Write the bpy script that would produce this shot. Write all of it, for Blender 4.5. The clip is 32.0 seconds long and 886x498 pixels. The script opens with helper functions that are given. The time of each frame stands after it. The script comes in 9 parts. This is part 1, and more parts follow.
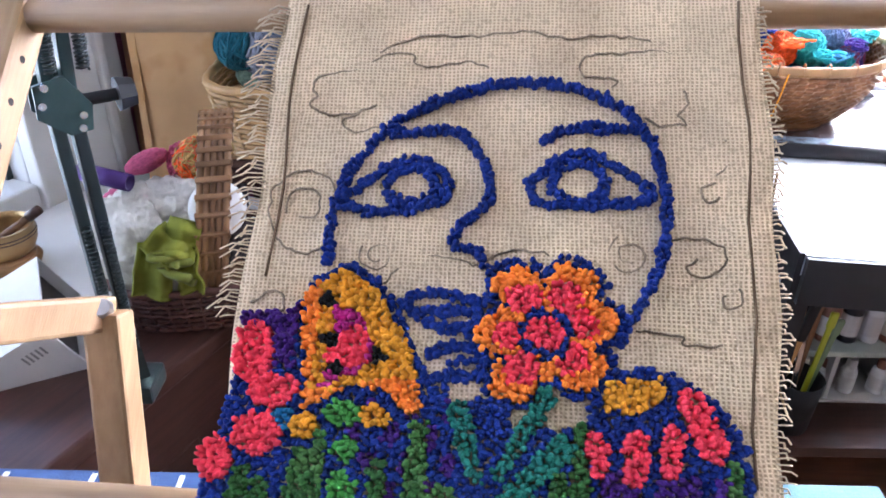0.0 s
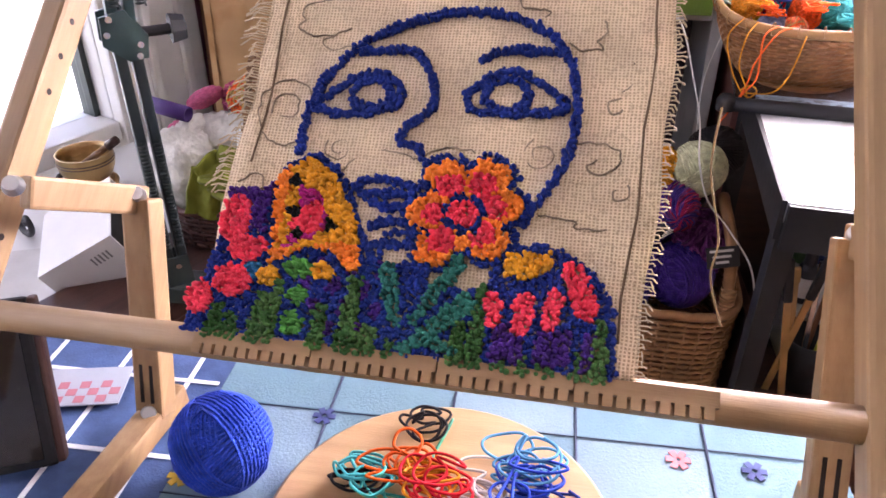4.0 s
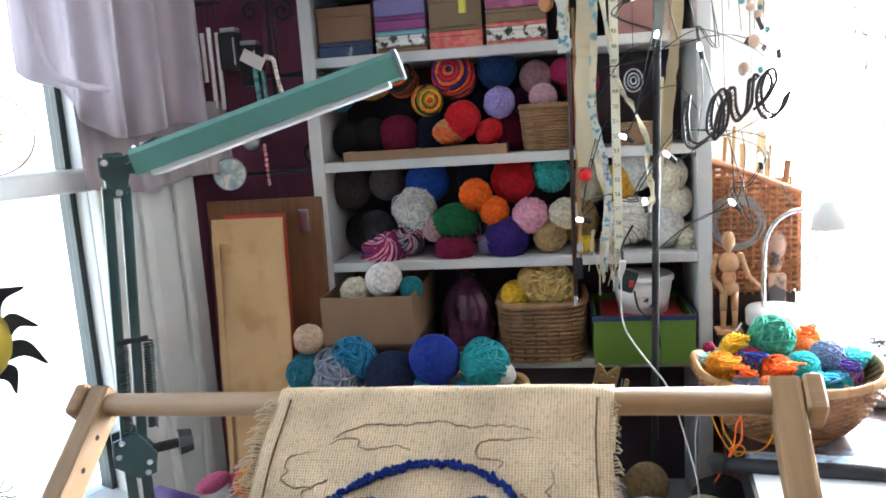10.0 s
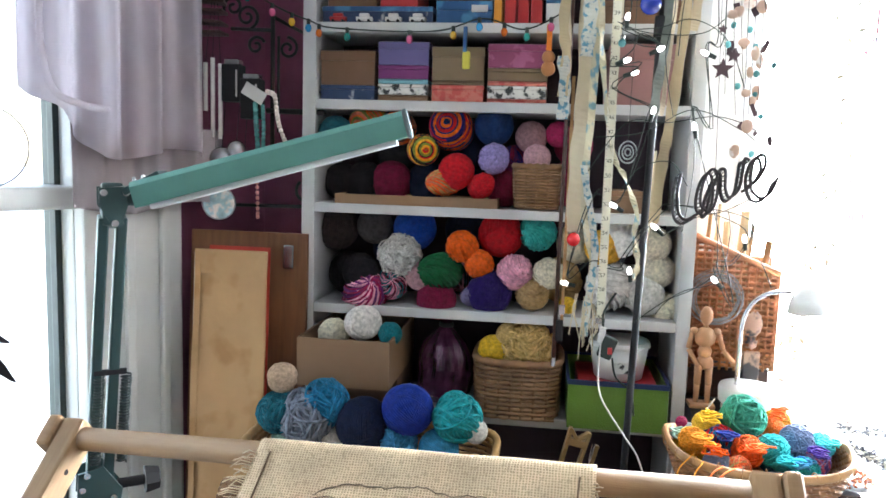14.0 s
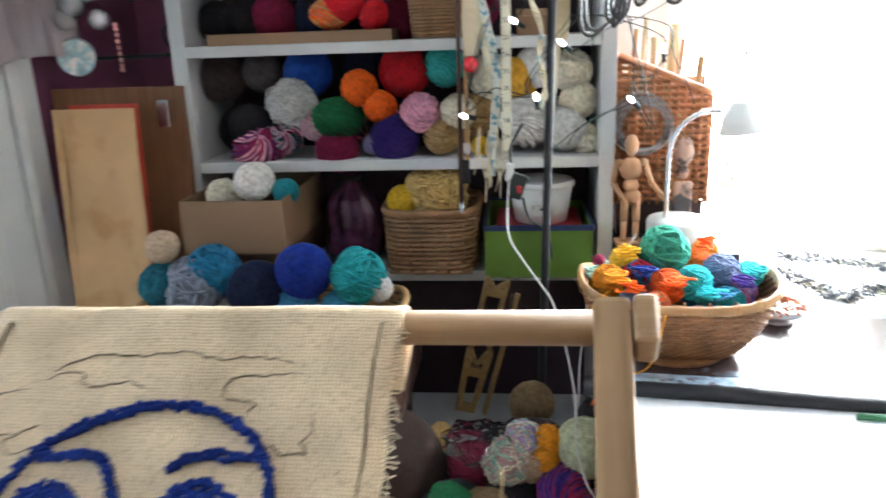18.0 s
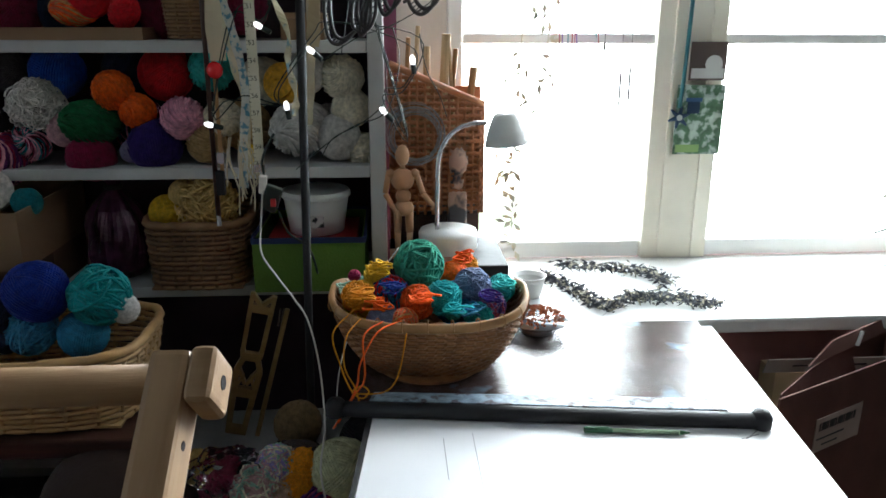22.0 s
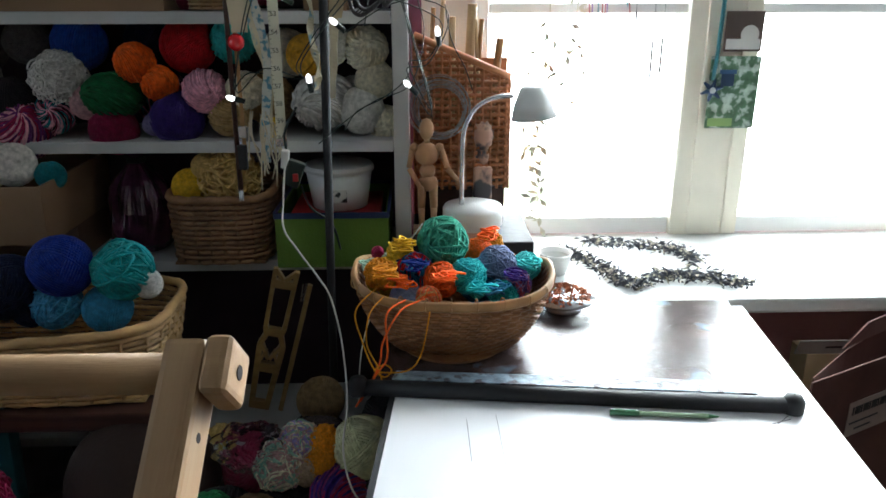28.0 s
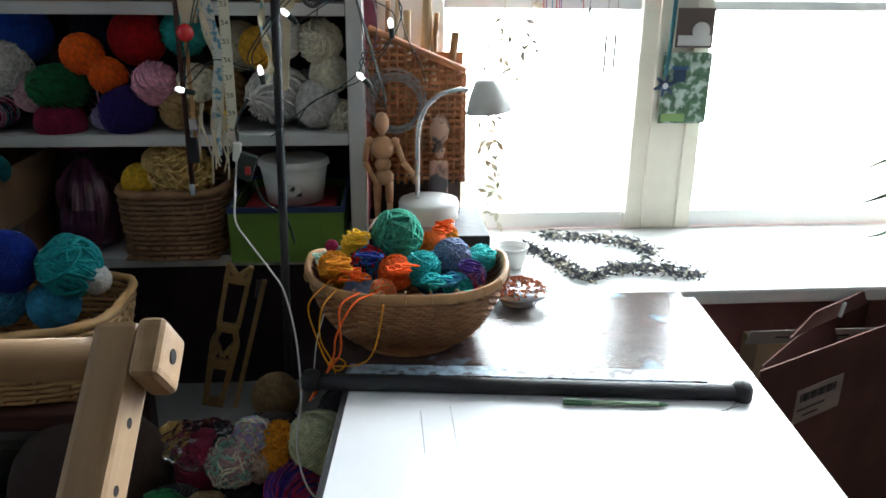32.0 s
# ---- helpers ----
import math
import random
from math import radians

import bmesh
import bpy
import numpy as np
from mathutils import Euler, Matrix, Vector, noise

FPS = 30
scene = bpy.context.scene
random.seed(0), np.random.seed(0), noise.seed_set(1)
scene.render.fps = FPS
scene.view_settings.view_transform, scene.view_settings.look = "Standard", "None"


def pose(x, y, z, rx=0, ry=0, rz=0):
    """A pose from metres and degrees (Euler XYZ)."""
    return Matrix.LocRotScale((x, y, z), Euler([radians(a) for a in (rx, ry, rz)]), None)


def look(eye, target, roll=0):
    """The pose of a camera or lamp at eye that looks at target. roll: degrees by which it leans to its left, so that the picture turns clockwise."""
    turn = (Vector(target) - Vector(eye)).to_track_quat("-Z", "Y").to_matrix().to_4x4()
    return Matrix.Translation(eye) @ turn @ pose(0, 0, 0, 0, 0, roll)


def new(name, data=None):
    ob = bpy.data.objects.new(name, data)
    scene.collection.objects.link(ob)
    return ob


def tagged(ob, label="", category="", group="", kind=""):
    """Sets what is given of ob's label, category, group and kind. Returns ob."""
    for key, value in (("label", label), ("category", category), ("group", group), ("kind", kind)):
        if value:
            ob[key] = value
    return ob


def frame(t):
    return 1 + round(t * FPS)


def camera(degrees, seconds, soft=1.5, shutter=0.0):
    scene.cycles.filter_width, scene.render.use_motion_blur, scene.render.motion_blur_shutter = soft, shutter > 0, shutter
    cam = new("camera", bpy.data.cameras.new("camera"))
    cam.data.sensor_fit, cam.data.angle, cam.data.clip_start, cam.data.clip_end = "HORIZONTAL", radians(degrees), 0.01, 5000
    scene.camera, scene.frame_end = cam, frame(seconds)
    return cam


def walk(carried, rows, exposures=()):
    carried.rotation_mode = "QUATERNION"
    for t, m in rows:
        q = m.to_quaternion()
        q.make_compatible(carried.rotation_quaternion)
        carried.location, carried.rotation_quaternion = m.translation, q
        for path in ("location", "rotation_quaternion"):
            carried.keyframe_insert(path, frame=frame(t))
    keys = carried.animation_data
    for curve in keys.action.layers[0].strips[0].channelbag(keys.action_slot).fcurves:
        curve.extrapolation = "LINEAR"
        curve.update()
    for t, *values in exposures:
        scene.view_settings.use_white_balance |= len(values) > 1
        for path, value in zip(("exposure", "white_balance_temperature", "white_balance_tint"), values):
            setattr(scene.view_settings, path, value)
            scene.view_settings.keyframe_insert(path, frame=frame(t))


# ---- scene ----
# ---------------------------------------------------------------- camera
cam = camera(61.0, 32.0, soft=1.6, shutter=0.4)
PATH = [
    (0, (-0.097, 0.086, 1.157), (-0.121, 1.815, 0.152), 0.6),
    (0.5, (-0.075, 0.083, 1.167), (-0.168, 1.762, 0.084), -0.7),
    (1, (-0.069, 0.067, 1.163), (-0.178, 1.743, 0.076), -0.4),
    (1.5, (-0.043, 0.04, 1.157), (-0.228, 1.726, 0.097), -1.4),
    (2, (-0.018, 0.012, 1.17), (-0.233, 1.692, 0.107), -2.6),
    (2.5, (0.015, 0.004, 1.153), (-0.301, 1.705, 0.15), -2.9),
    (4.5, (-0.001, -0.03, 1.163), (-0.234, 1.645, 0.094), 0.8),
    (5, (-0.002, -0.041, 1.175), (-0.362, 1.632, 0.14), -0.9),
    (5.5, (0.001, -0.029, 1.194), (-0.411, 1.668, 0.219), -1.6),
    (6, (-0.001, -0.028, 1.231), (-0.422, 1.713, 0.341), -3.0),
    (6.5, (0.013, -0.033, 1.247), (-0.396, 1.778, 0.504), -3.7),
    (7, (0.032, -0.04, 1.269), (-0.39, 1.849, 0.764), -3.5),
    (7.5, (0.029, -0.033, 1.265), (-0.415, 1.879, 0.878), -3.5),
    (8, (0.037, -0.021, 1.265), (-0.39, 1.897, 0.894), -4.3),
    (8.5, (0.041, -0.028, 1.265), (-0.342, 1.897, 0.877), -4.4),
    (9, (0.046, -0.037, 1.271), (-0.313, 1.898, 0.914), -4.7),
    (9.5, (0.052, -0.029, 1.269), (-0.292, 1.912, 0.928), -5.0),
    (10, (0.061, -0.024, 1.285), (-0.275, 1.919, 0.954), -3.7),
    (10.5, (0.075, -0.032, 1.317), (-0.214, 1.934, 1.084), -2.9),
    (11, (0.082, -0.038, 1.328), (-0.205, 1.937, 1.203), -2.8),
    (11.5, (0.084, -0.036, 1.336), (-0.173, 1.946, 1.269), -2.6),
    (12, (0.087, -0.032, 1.331), (-0.174, 1.949, 1.26), -2.8),
    (12.5, (0.083, -0.035, 1.327), (-0.155, 1.949, 1.257), -2.1),
    (13, (0.062, -0.026, 1.316), (-0.184, 1.953, 1.165), 0.3),
    (13.5, (0.05, -0.017, 1.308), (-0.185, 1.955, 1.075), 1.8),
    (14, (0.041, -0.029, 1.309), (-0.228, 1.939, 1.078), 1.8),
    (14.5, (0.047, -0.027, 1.312), (-0.237, 1.941, 1.089), 2.0),
    (16.5, (0.047, -0.033, 1.302), (-0.308, 1.924, 1.093), -0.6),
    (17, (0.055, -0.032, 1.285), (-0.294, 1.92, 1.028), -1.0),
    (17.5, (0.094, 0.01, 1.259), (-0.2, 1.951, 0.879), -1.4),
    (18, (0.166, 0.129, 1.237), (-0.04, 2.035, 0.669), -2.1),
    (18.5, (0.223, 0.204, 1.246), (0.205, 2.113, 0.647), -2.1),
    (19, (0.296, 0.213, 1.255), (0.305, 2.112, 0.63), -1.1),
    (19.5, (0.331, 0.19, 1.251), (0.319, 2.092, 0.635), -1.5),
    (20, (0.353, 0.179, 1.25), (0.366, 2.08, 0.63), -1.6),
    (20.5, (0.358, 0.178, 1.247), (0.43, 2.081, 0.634), -0.6),
    (21, (0.354, 0.18, 1.247), (0.457, 2.09, 0.666), 0.1),
    (21.5, (0.352, 0.184, 1.249), (0.471, 2.091, 0.658), 0.1),
    (22, (0.345, 0.181, 1.248), (0.479, 2.09, 0.668), 0.2),
    (22.5, (0.339, 0.179, 1.247), (0.433, 2.089, 0.66), 0.1),
    (23, (0.342, 0.176, 1.247), (0.393, 2.087, 0.66), -0.1),
    (23.5, (0.337, 0.168, 1.25), (0.381, 2.085, 0.68), 0.4),
    (24, (0.339, 0.168, 1.249), (0.389, 2.083, 0.674), 0.2),
    (24.5, (0.338, 0.172, 1.247), (0.397, 2.086, 0.671), 0.4),
    (25, (0.338, 0.178, 1.245), (0.392, 2.083, 0.637), 0.9),
    (25.5, (0.338, 0.181, 1.247), (0.383, 2.075, 0.604), -0.2),
    (27.5, (0.338, 0.189, 1.247), (0.396, 2.079, 0.596), 0.2),
    (28, (0.346, 0.203, 1.25), (0.415, 2.092, 0.597), 0.0),
    (28.5, (0.34, 0.205, 1.25), (0.419, 2.094, 0.597), 0.7),
    (29, (0.354, 0.202, 1.25), (0.404, 2.09, 0.593), -0.4),
    (29.5, (0.361, 0.199, 1.246), (0.417, 2.082, 0.574), 0.1),
    (30, (0.377, 0.191, 1.246), (0.423, 2.065, 0.549), 0.1),
    (30.5, (0.394, 0.191, 1.247), (0.399, 2.066, 0.55), -0.2),
    (31, (0.392, 0.197, 1.246), (0.417, 2.077, 0.562), 0.4),
    (31.5, (0.38, 0.2, 1.24), (0.462, 2.084, 0.572), -0.6),
    (32, (0.36, 0.201, 1.239), (0.524, 2.085, 0.587), 0.6),
]
walk(cam, [(t, look(eye, target, roll)) for t, eye, target, roll in PATH],
     exposures=[(0.0, 2.78, 6050, 27), (1.0, 2.75, 6500, 37), (2.0, 2.7, 6700, 38), (5.0, 2.42, 7300, 42), (6.0, 2.15, 6850, 33), (7.0, 2.2, 6500, 20), (9.0, 2.5, 6500, 18), (11.0, 2.7, 6500, 14), (14.0, 2.7, 6500, 14), (17.0, 2.7, 6500, 14), (18.2, 2.4, 6500, 13), (19.0, 1.6, 6500, 11), (20.5, 0.95, 6500, 11), (22.0, 0.55, 6500, 10), (26.0, 0.55, 6500, 10), (28.0, 0.72, 6500, 10), (32.0, 0.7, 6500, 10)])

# ---------------------------------------------------------------- light
world = bpy.data.worlds.new("sky")
scene.world = world
world.use_nodes = True
wn = world.node_tree
sky = wn.nodes.new("ShaderNodeTexSky")
sky.sky_type = "NISHITA"
sky.sun_disc = False
sky.sun_elevation = radians(38)
sky.sun_rotation = radians(35)
wn.nodes["Background"].inputs["Strength"].default_value = 0.15
wn.links.new(sky.outputs["Color"], wn.nodes["Background"].inputs["Color"])
sun_lamp = new("sun", bpy.data.lights.new("sun", "SUN"))
sun_lamp.data.energy = 1.0
sun_lamp.data.angle = radians(12)
sun_lamp.data.color = (1.0, 0.97, 0.92)
sun_lamp.matrix_world = look((2.2, 4.0, 4.2), (0.6, 0.8, 0.75))


def window_light(name, size_x, size_y, power, eye, target):
    """Daylight standing in an opening."""
    lamp = new(name, bpy.data.lights.new(name, "AREA"))
    lamp.data.shape = "RECTANGLE"
    lamp.data.size, lamp.data.size_y, lamp.data.energy = size_x, size_y, power
    lamp.data.color = (0.80, 0.91, 1.0)
    lamp.matrix_world = look(eye, target)
    return lamp


window_light("daylight_side_window", 1.3, 1.6, 2.5, (-1.75, 0.72, 1.4), (0.1, -0.1, 0.9))
window_light("daylight_back_window", 1.9, 1.1, 82.0, (1.5, 2.0, 1.35), (1.1, 0.4, 0.9))

# ---------------------------------------------------------------- materials
def mat(name, color, rough=0.7, metal=0.0, vary=0.12, scale=12.0, bump=0.15, bump_scale=60.0, spec=0.4, each=0.0,
        stretch=(1, 1, 1), sheen=0.0, second=None, mix_scale=4.0, mix_at=0.55):
    """A surface with variation at two scales: broad tone shifts and a fine relief."""
    m = bpy.data.materials.new(name)
    m.use_nodes = True
    t = m.node_tree
    b = t.nodes["Principled BSDF"]
    b.inputs["Roughness"].default_value = rough
    b.inputs["Metallic"].default_value = metal
    b.inputs["Specular IOR Level"].default_value = spec
    if sheen:
        b.inputs["Sheen Weight"].default_value = sheen
        b.inputs["Sheen Roughness"].default_value = 0.6
    co = t.nodes.new("ShaderNodeTexCoord")
    mp = t.nodes.new("ShaderNodeMapping")
    mp.inputs["Scale"].default_value = stretch
    t.links.new(co.outputs["Object"], mp.inputs["Vector"])
    n1 = t.nodes.new("ShaderNodeTexNoise")
    n1.inputs["Scale"].default_value = scale
    n1.inputs["Detail"].default_value = 5.0
    t.links.new(mp.outputs["Vector"], n1.inputs["Vector"])
    ramp = t.nodes.new("ShaderNodeMapRange")
    ramp.inputs["From Min"].default_value, ramp.inputs["From Max"].default_value = 0.3, 0.7
    ramp.inputs["To Min"].default_value, ramp.inputs["To Max"].default_value = 1.0 - vary, 1.0 + vary
    t.links.new(n1.outputs["Fac"], ramp.inputs["Value"])
    value = ramp.outputs["Result"]
    if each:
        info = t.nodes.new("ShaderNodeObjectInfo")
        r2 = t.nodes.new("ShaderNodeMapRange")
        r2.inputs["To Min"].default_value, r2.inputs["To Max"].default_value = 1.0 - each, 1.0 + each
        t.links.new(info.outputs["Random"], r2.inputs["Value"])
        mul = t.nodes.new("ShaderNodeMath")
        mul.operation = "MULTIPLY"
        t.links.new(value, mul.inputs[0])
        t.links.new(r2.outputs["Result"], mul.inputs[1])
        value = mul.outputs[0]
    hsv = t.nodes.new("ShaderNodeHueSaturation")
    hsv.inputs["Color"].default_value = (*color, 1)
    if second:
        n3 = t.nodes.new("ShaderNodeTexNoise")
        n3.inputs["Scale"].default_value = mix_scale
        n3.inputs["Detail"].default_value = 3.0
        t.links.new(mp.outputs["Vector"], n3.inputs["Vector"])
        cr = t.nodes.new("ShaderNodeValToRGB")
        cr.color_ramp.elements[0].position, cr.color_ramp.elements[1].position = mix_at - 0.04, mix_at + 0.04
        cr.color_ramp.elements[0].color, cr.color_ramp.elements[1].color = (*color, 1), (*second, 1)
        t.links.new(n3.outputs["Fac"], cr.inputs["Fac"])
        t.links.new(cr.outputs["Color"], hsv.inputs["Color"])
    t.links.new(value, hsv.inputs["Value"])
    t.links.new(hsv.outputs["Color"], b.inputs["Base Color"])
    if bump:
        n2 = t.nodes.new("ShaderNodeTexNoise")
        n2.inputs["Scale"].default_value = bump_scale
        n2.inputs["Detail"].default_value = 3.0
        t.links.new(mp.outputs["Vector"], n2.inputs["Vector"])
        bp = t.nodes.new("ShaderNodeBump")
        bp.inputs["Strength"].default_value = bump
        bp.inputs["Distance"].default_value = 0.004
        t.links.new(n2.outputs["Fac"], bp.inputs["Height"])
        t.links.new(bp.outputs["Normal"], b.inputs["Normal"])
    return m


def wood(name, light, dark, rough=0.45, scale=9.0, along=(1, 12, 12)):
    """Grain drawn out along one axis."""
    m = mat(name, light, rough=rough, vary=0.1, scale=3.0, bump=0.08, bump_scale=70.0, stretch=along,
            second=dark, mix_scale=scale, mix_at=0.6)
    cr = [n for n in m.node_tree.nodes if n.type == "VALTORGB"][0]
    cr.color_ramp.elements[0].position, cr.color_ramp.elements[1].position = 0.35, 0.8
    return m


def glass(name, tint=(1, 1, 1), rough=0.0):
    m = bpy.data.materials.new(name)
    m.use_nodes = True
    b = m.node_tree.nodes["Principled BSDF"]
    b.inputs["Base Color"].default_value = (*tint, 1)
    b.inputs["Transmission Weight"].default_value = 1.0
    b.inputs["Roughness"].default_value = rough
    b.inputs["IOR"].default_value = 1.45
    return m


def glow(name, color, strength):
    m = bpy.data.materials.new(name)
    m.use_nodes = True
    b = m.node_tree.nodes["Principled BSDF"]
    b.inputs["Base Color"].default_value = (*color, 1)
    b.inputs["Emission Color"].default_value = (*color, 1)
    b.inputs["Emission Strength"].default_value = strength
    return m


M_WALL = mat("plum_wall_paint", (0.22, 0.065, 0.12), 0.75, vary=0.1, bump=0.08, bump_scale=140)
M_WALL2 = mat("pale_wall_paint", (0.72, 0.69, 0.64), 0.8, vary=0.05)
# Walls out of view; their dark beige cuts the light they bounce.
M_WALL3 = mat("dark_beige_unseen_wall", (0.17, 0.16, 0.15), 0.8, vary=0.06)
M_CEIL = mat("ceiling_paint", (0.42, 0.41, 0.39), 0.85, vary=0.04)
M_FLOOR = wood("floor_boards", (0.16, 0.09, 0.05), (0.09, 0.05, 0.03), 0.5)
M_TRIM = mat("white_gloss_paint", (0.64, 0.64, 0.62), 0.4, vary=0.06, scale=6, bump=0.05)
M_SHELF = mat("shelf_paint_worn_white", (0.47, 0.47, 0.47), 0.5, vary=0.12, scale=7, second=(0.42, 0.4, 0.38), mix_scale=22, mix_at=0.72)
M_PINE = wood("loom_beech", (0.34, 0.2, 0.095), (0.25, 0.135, 0.06), 0.55)
M_PINE_V = wood("loom_beech_upright", (0.34, 0.205, 0.1), (0.25, 0.135, 0.06), 0.55, along=(12, 1, 12))
M_CLOTH = mat("pale_blue_cloth", (0.115, 0.225, 0.285), 0.85, vary=0.06, scale=9, bump=0.2, bump_scale=400)
M_DESK = mat("white_board", (0.72, 0.73, 0.75), 0.28, vary=0.04, scale=5, bump=0.03)
M_BLACK = mat("black_painted_edge", (0.012, 0.012, 0.014), 0.58, vary=0.2)
M_DARKWOOD = wood("dark_wood", (0.06, 0.025, 0.018), (0.03, 0.012, 0.01), 0.35)
M_CARD = mat("brown_cardboard", (0.23, 0.135, 0.075), 0.85, vary=0.06, scale=8, bump=0.1, bump_scale=150)
M_WICKER = mat("brown_wicker", (0.21, 0.11, 0.05), 0.55, vary=0.25, scale=25, each=0.2)
M_DARKMET = mat("dark_green_black_metal", (0.018, 0.03, 0.03), 0.4, vary=0.15, spec=0.5)
M_STEEL = mat("steel", (0.6, 0.6, 0.62), 0.25, metal=1.0, vary=0.05, bump=0)
M_KRAFT = mat("orange_kraft_paper", (0.5, 0.3, 0.14), 0.7, vary=0.14, scale=7, second=(0.42, 0.23, 0.09), mix_scale=9, mix_at=0.58)
M_RUSTBOARD = wood("red_brown_board", (0.2, 0.085, 0.035), (0.14, 0.055, 0.025), 0.5, along=(12, 12, 1))


# ---------------------------------------------------------------- builders
def part(name, bm, material, parent=None, label="", smooth=False):
    """Links a bmesh as one mesh object under its thing."""
    me = bpy.data.meshes.new(name)
    bm.to_mesh(me)
    bm.free()
    if smooth:
        me.polygons.foreach_set("use_smooth", [True] * len(me.polygons))
    me.materials.append(material)
    ob = new(name, me)
    if parent is not None:
        ob.parent = parent
    if label:
        ob["label"] = label
    return ob


def thing(name, label, category, m=None, group="", kind=""):
    ob = new(name)
    ob.empty_display_size = 0.05
    if m is not None:
        ob.matrix_world = m
    return tagged(ob, label, category, group, kind)


def flat_part(name, verts, faces, material, parent=None, smooth=False, label=""):
    me = bpy.data.meshes.new(name)
    me.from_pydata([tuple(v) for v in verts], [], faces)
    if smooth:
        me.polygons.foreach_set("use_smooth", [True] * len(me.polygons))
    me.materials.append(material)
    ob = new(name, me)
    if parent is not None:
        ob.parent = parent
    if label:
        ob["label"] = label
    return ob


def box(sx, sy, sz, at=(0, 0, 0), bevel=0.0, turn=(0, 0, 0), seg=2):
    """A block whose middle is at at."""
    bm = bmesh.new()
    bmesh.ops.create_cube(bm, size=1.0)
    bmesh.ops.scale(bm, vec=(sx, sy, sz), verts=bm.verts)
    if bevel:
        bmesh.ops.bevel(bm, geom=bm.edges[:], offset=bevel, segments=seg, affect="EDGES", profile=0.6)
    bmesh.ops.transform(bm, matrix=pose(*at, *turn), verts=bm.verts)
    return bm


def span(x0, x1, y0, y1, z0, z1, bevel=0.0):
    """A block between two corners."""
    return box(x1 - x0, y1 - y0, z1 - z0, ((x0 + x1) / 2, (y0 + y1) / 2, (z0 + z1) / 2), bevel)


def rod(a, b, r, r2=None, n=12):
    """A round bar from a to b."""
    bm = bmesh.new()
    a, b = Vector(a), Vector(b)
    bmesh.ops.create_cone(bm, segments=n, radius1=r, radius2=r if r2 is None else r2, depth=(b - a).length, cap_ends=True)
    turn = (b - a).to_track_quat("Z", "Y").to_matrix().to_4x4()
    bmesh.ops.transform(bm, matrix=Matrix.Translation((a + b) / 2) @ turn, verts=bm.verts)
    return bm


def merge(*many):
    """Several bmeshes as one."""
    out = bmesh.new()
    for bm in many:
        me = bpy.data.meshes.new("tmp")
        bm.to_mesh(me)
        bm.free()
        out.from_mesh(me)
        bpy.data.meshes.remove(me)
    return out


def lathe(profile, n=32, at=(0, 0, 0), close=False):
    """A turned shape from (radius, height) steps."""
    bm = bmesh.new()
    rings = []
    for r, z in profile:
        rings.append([bm.verts.new((at[0] + r * math.cos(2 * math.pi * k / n), at[1] + r * math.sin(2 * math.pi * k / n), at[2] + z)) for k in range(n)])
    for a, b in zip(rings, rings[1:]):
        for k in range(n):
            bm.faces.new((a[k], a[(k + 1) % n], b[(k + 1) % n], b[k]))
    if close:
        bm.faces.new(rings[0][::-1])
        bm.faces.new(rings[-1])
    return bm


def tube_arrays(points, r, n=6, closed=False):
    """Vertices and faces of a tube along a line of points."""
    pts = [Vector(p) for p in points]
    verts, faces = [], []
    count = len(pts)
    side = None
    for i, p in enumerate(pts):
        nxt = pts[(i + 1) % count] if closed or i < count - 1 else p
        prv = pts[i - 1] if closed or i > 0 else p
        d = (nxt - prv)
        d = d.normalized() if d.length > 1e-9 else Vector((0, 0, 1))
        if side is None:
            side = d.orthogonal().normalized()
        side = (side - d * side.dot(d))
        side = side.normalized() if side.length > 1e-6 else d.orthogonal().normalized()
        up = d.cross(side)
        rr = r[i] if isinstance(r, (list, tuple)) else r
        for k in range(n):
            a = 2 * math.pi * k / n
            verts.append(p + (side * math.cos(a) + up * math.sin(a)) * rr)
    last = count if closed else count - 1
    for i in range(last):
        j = (i + 1) % count
        for k in range(n):
            l = (k + 1) % n
            faces.append((i * n + k, i * n + l, j * n + l, j * n + k))
    if not closed:
        faces.append(tuple(range(n))[::-1])
        faces.append(tuple((count - 1) * n + k for k in range(n)))
    return verts, faces


def tubes(name, lines, r, material, parent=None, n=6, closed=False, label=""):
    """One mesh from several tubes."""
    verts, faces = [], []
    for line in lines:
        v, f = tube_arrays(line, r, n, closed)
        base = len(verts)
        verts += v
        faces += [tuple(i + base for i in g) for g in f]
    return flat_part(name, verts, faces, material, parent, True, label)


def smooth_line(points, steps=6):
    """A soft line through the given points."""
    pts = [Vector(p) for p in points]
    out = []
    for i in range(len(pts) - 1):
        p0, p1, p2, p3 = pts[max(i - 1, 0)], pts[i], pts[i + 1], pts[min(i + 2, len(pts) - 1)]
        for k in range(steps):
            t = k / steps
            out.append(0.5 * ((2 * p1) + (p2 - p0) * t + (2 * p0 - 5 * p1 + 4 * p2 - p3) * t * t + (3 * p1 - p0 - 3 * p2 + p3) * t ** 3))
    out.append(pts[-1])
    return out


def setting(name, bm, material, label):
    return tagged(part(name, bm, material), label, name.split("_")[0], kind="structure")

# ---------------------------------------------------------------- the room
def room_plate(z0, z1):
    """A level plate that fills the room's outline, the slanting side wall included."""
    pts = [(-0.78, 1.87), (3.4, 1.87), (3.4, -2.6), (-2.82, -2.6)]
    bm = bmesh.new()
    top, low = [bm.verts.new((x, y, z1)) for x, y in pts], [bm.verts.new((x, y, z0)) for x, y in pts]
    bm.faces.new(top)
    bm.faces.new(low[::-1])
    for k in range(4):
        bm.faces.new((top[k], low[k], low[(k + 1) % 4], top[(k + 1) % 4]))
    bmesh.ops.recalc_face_normals(bm, faces=bm.faces[:])
    return bm


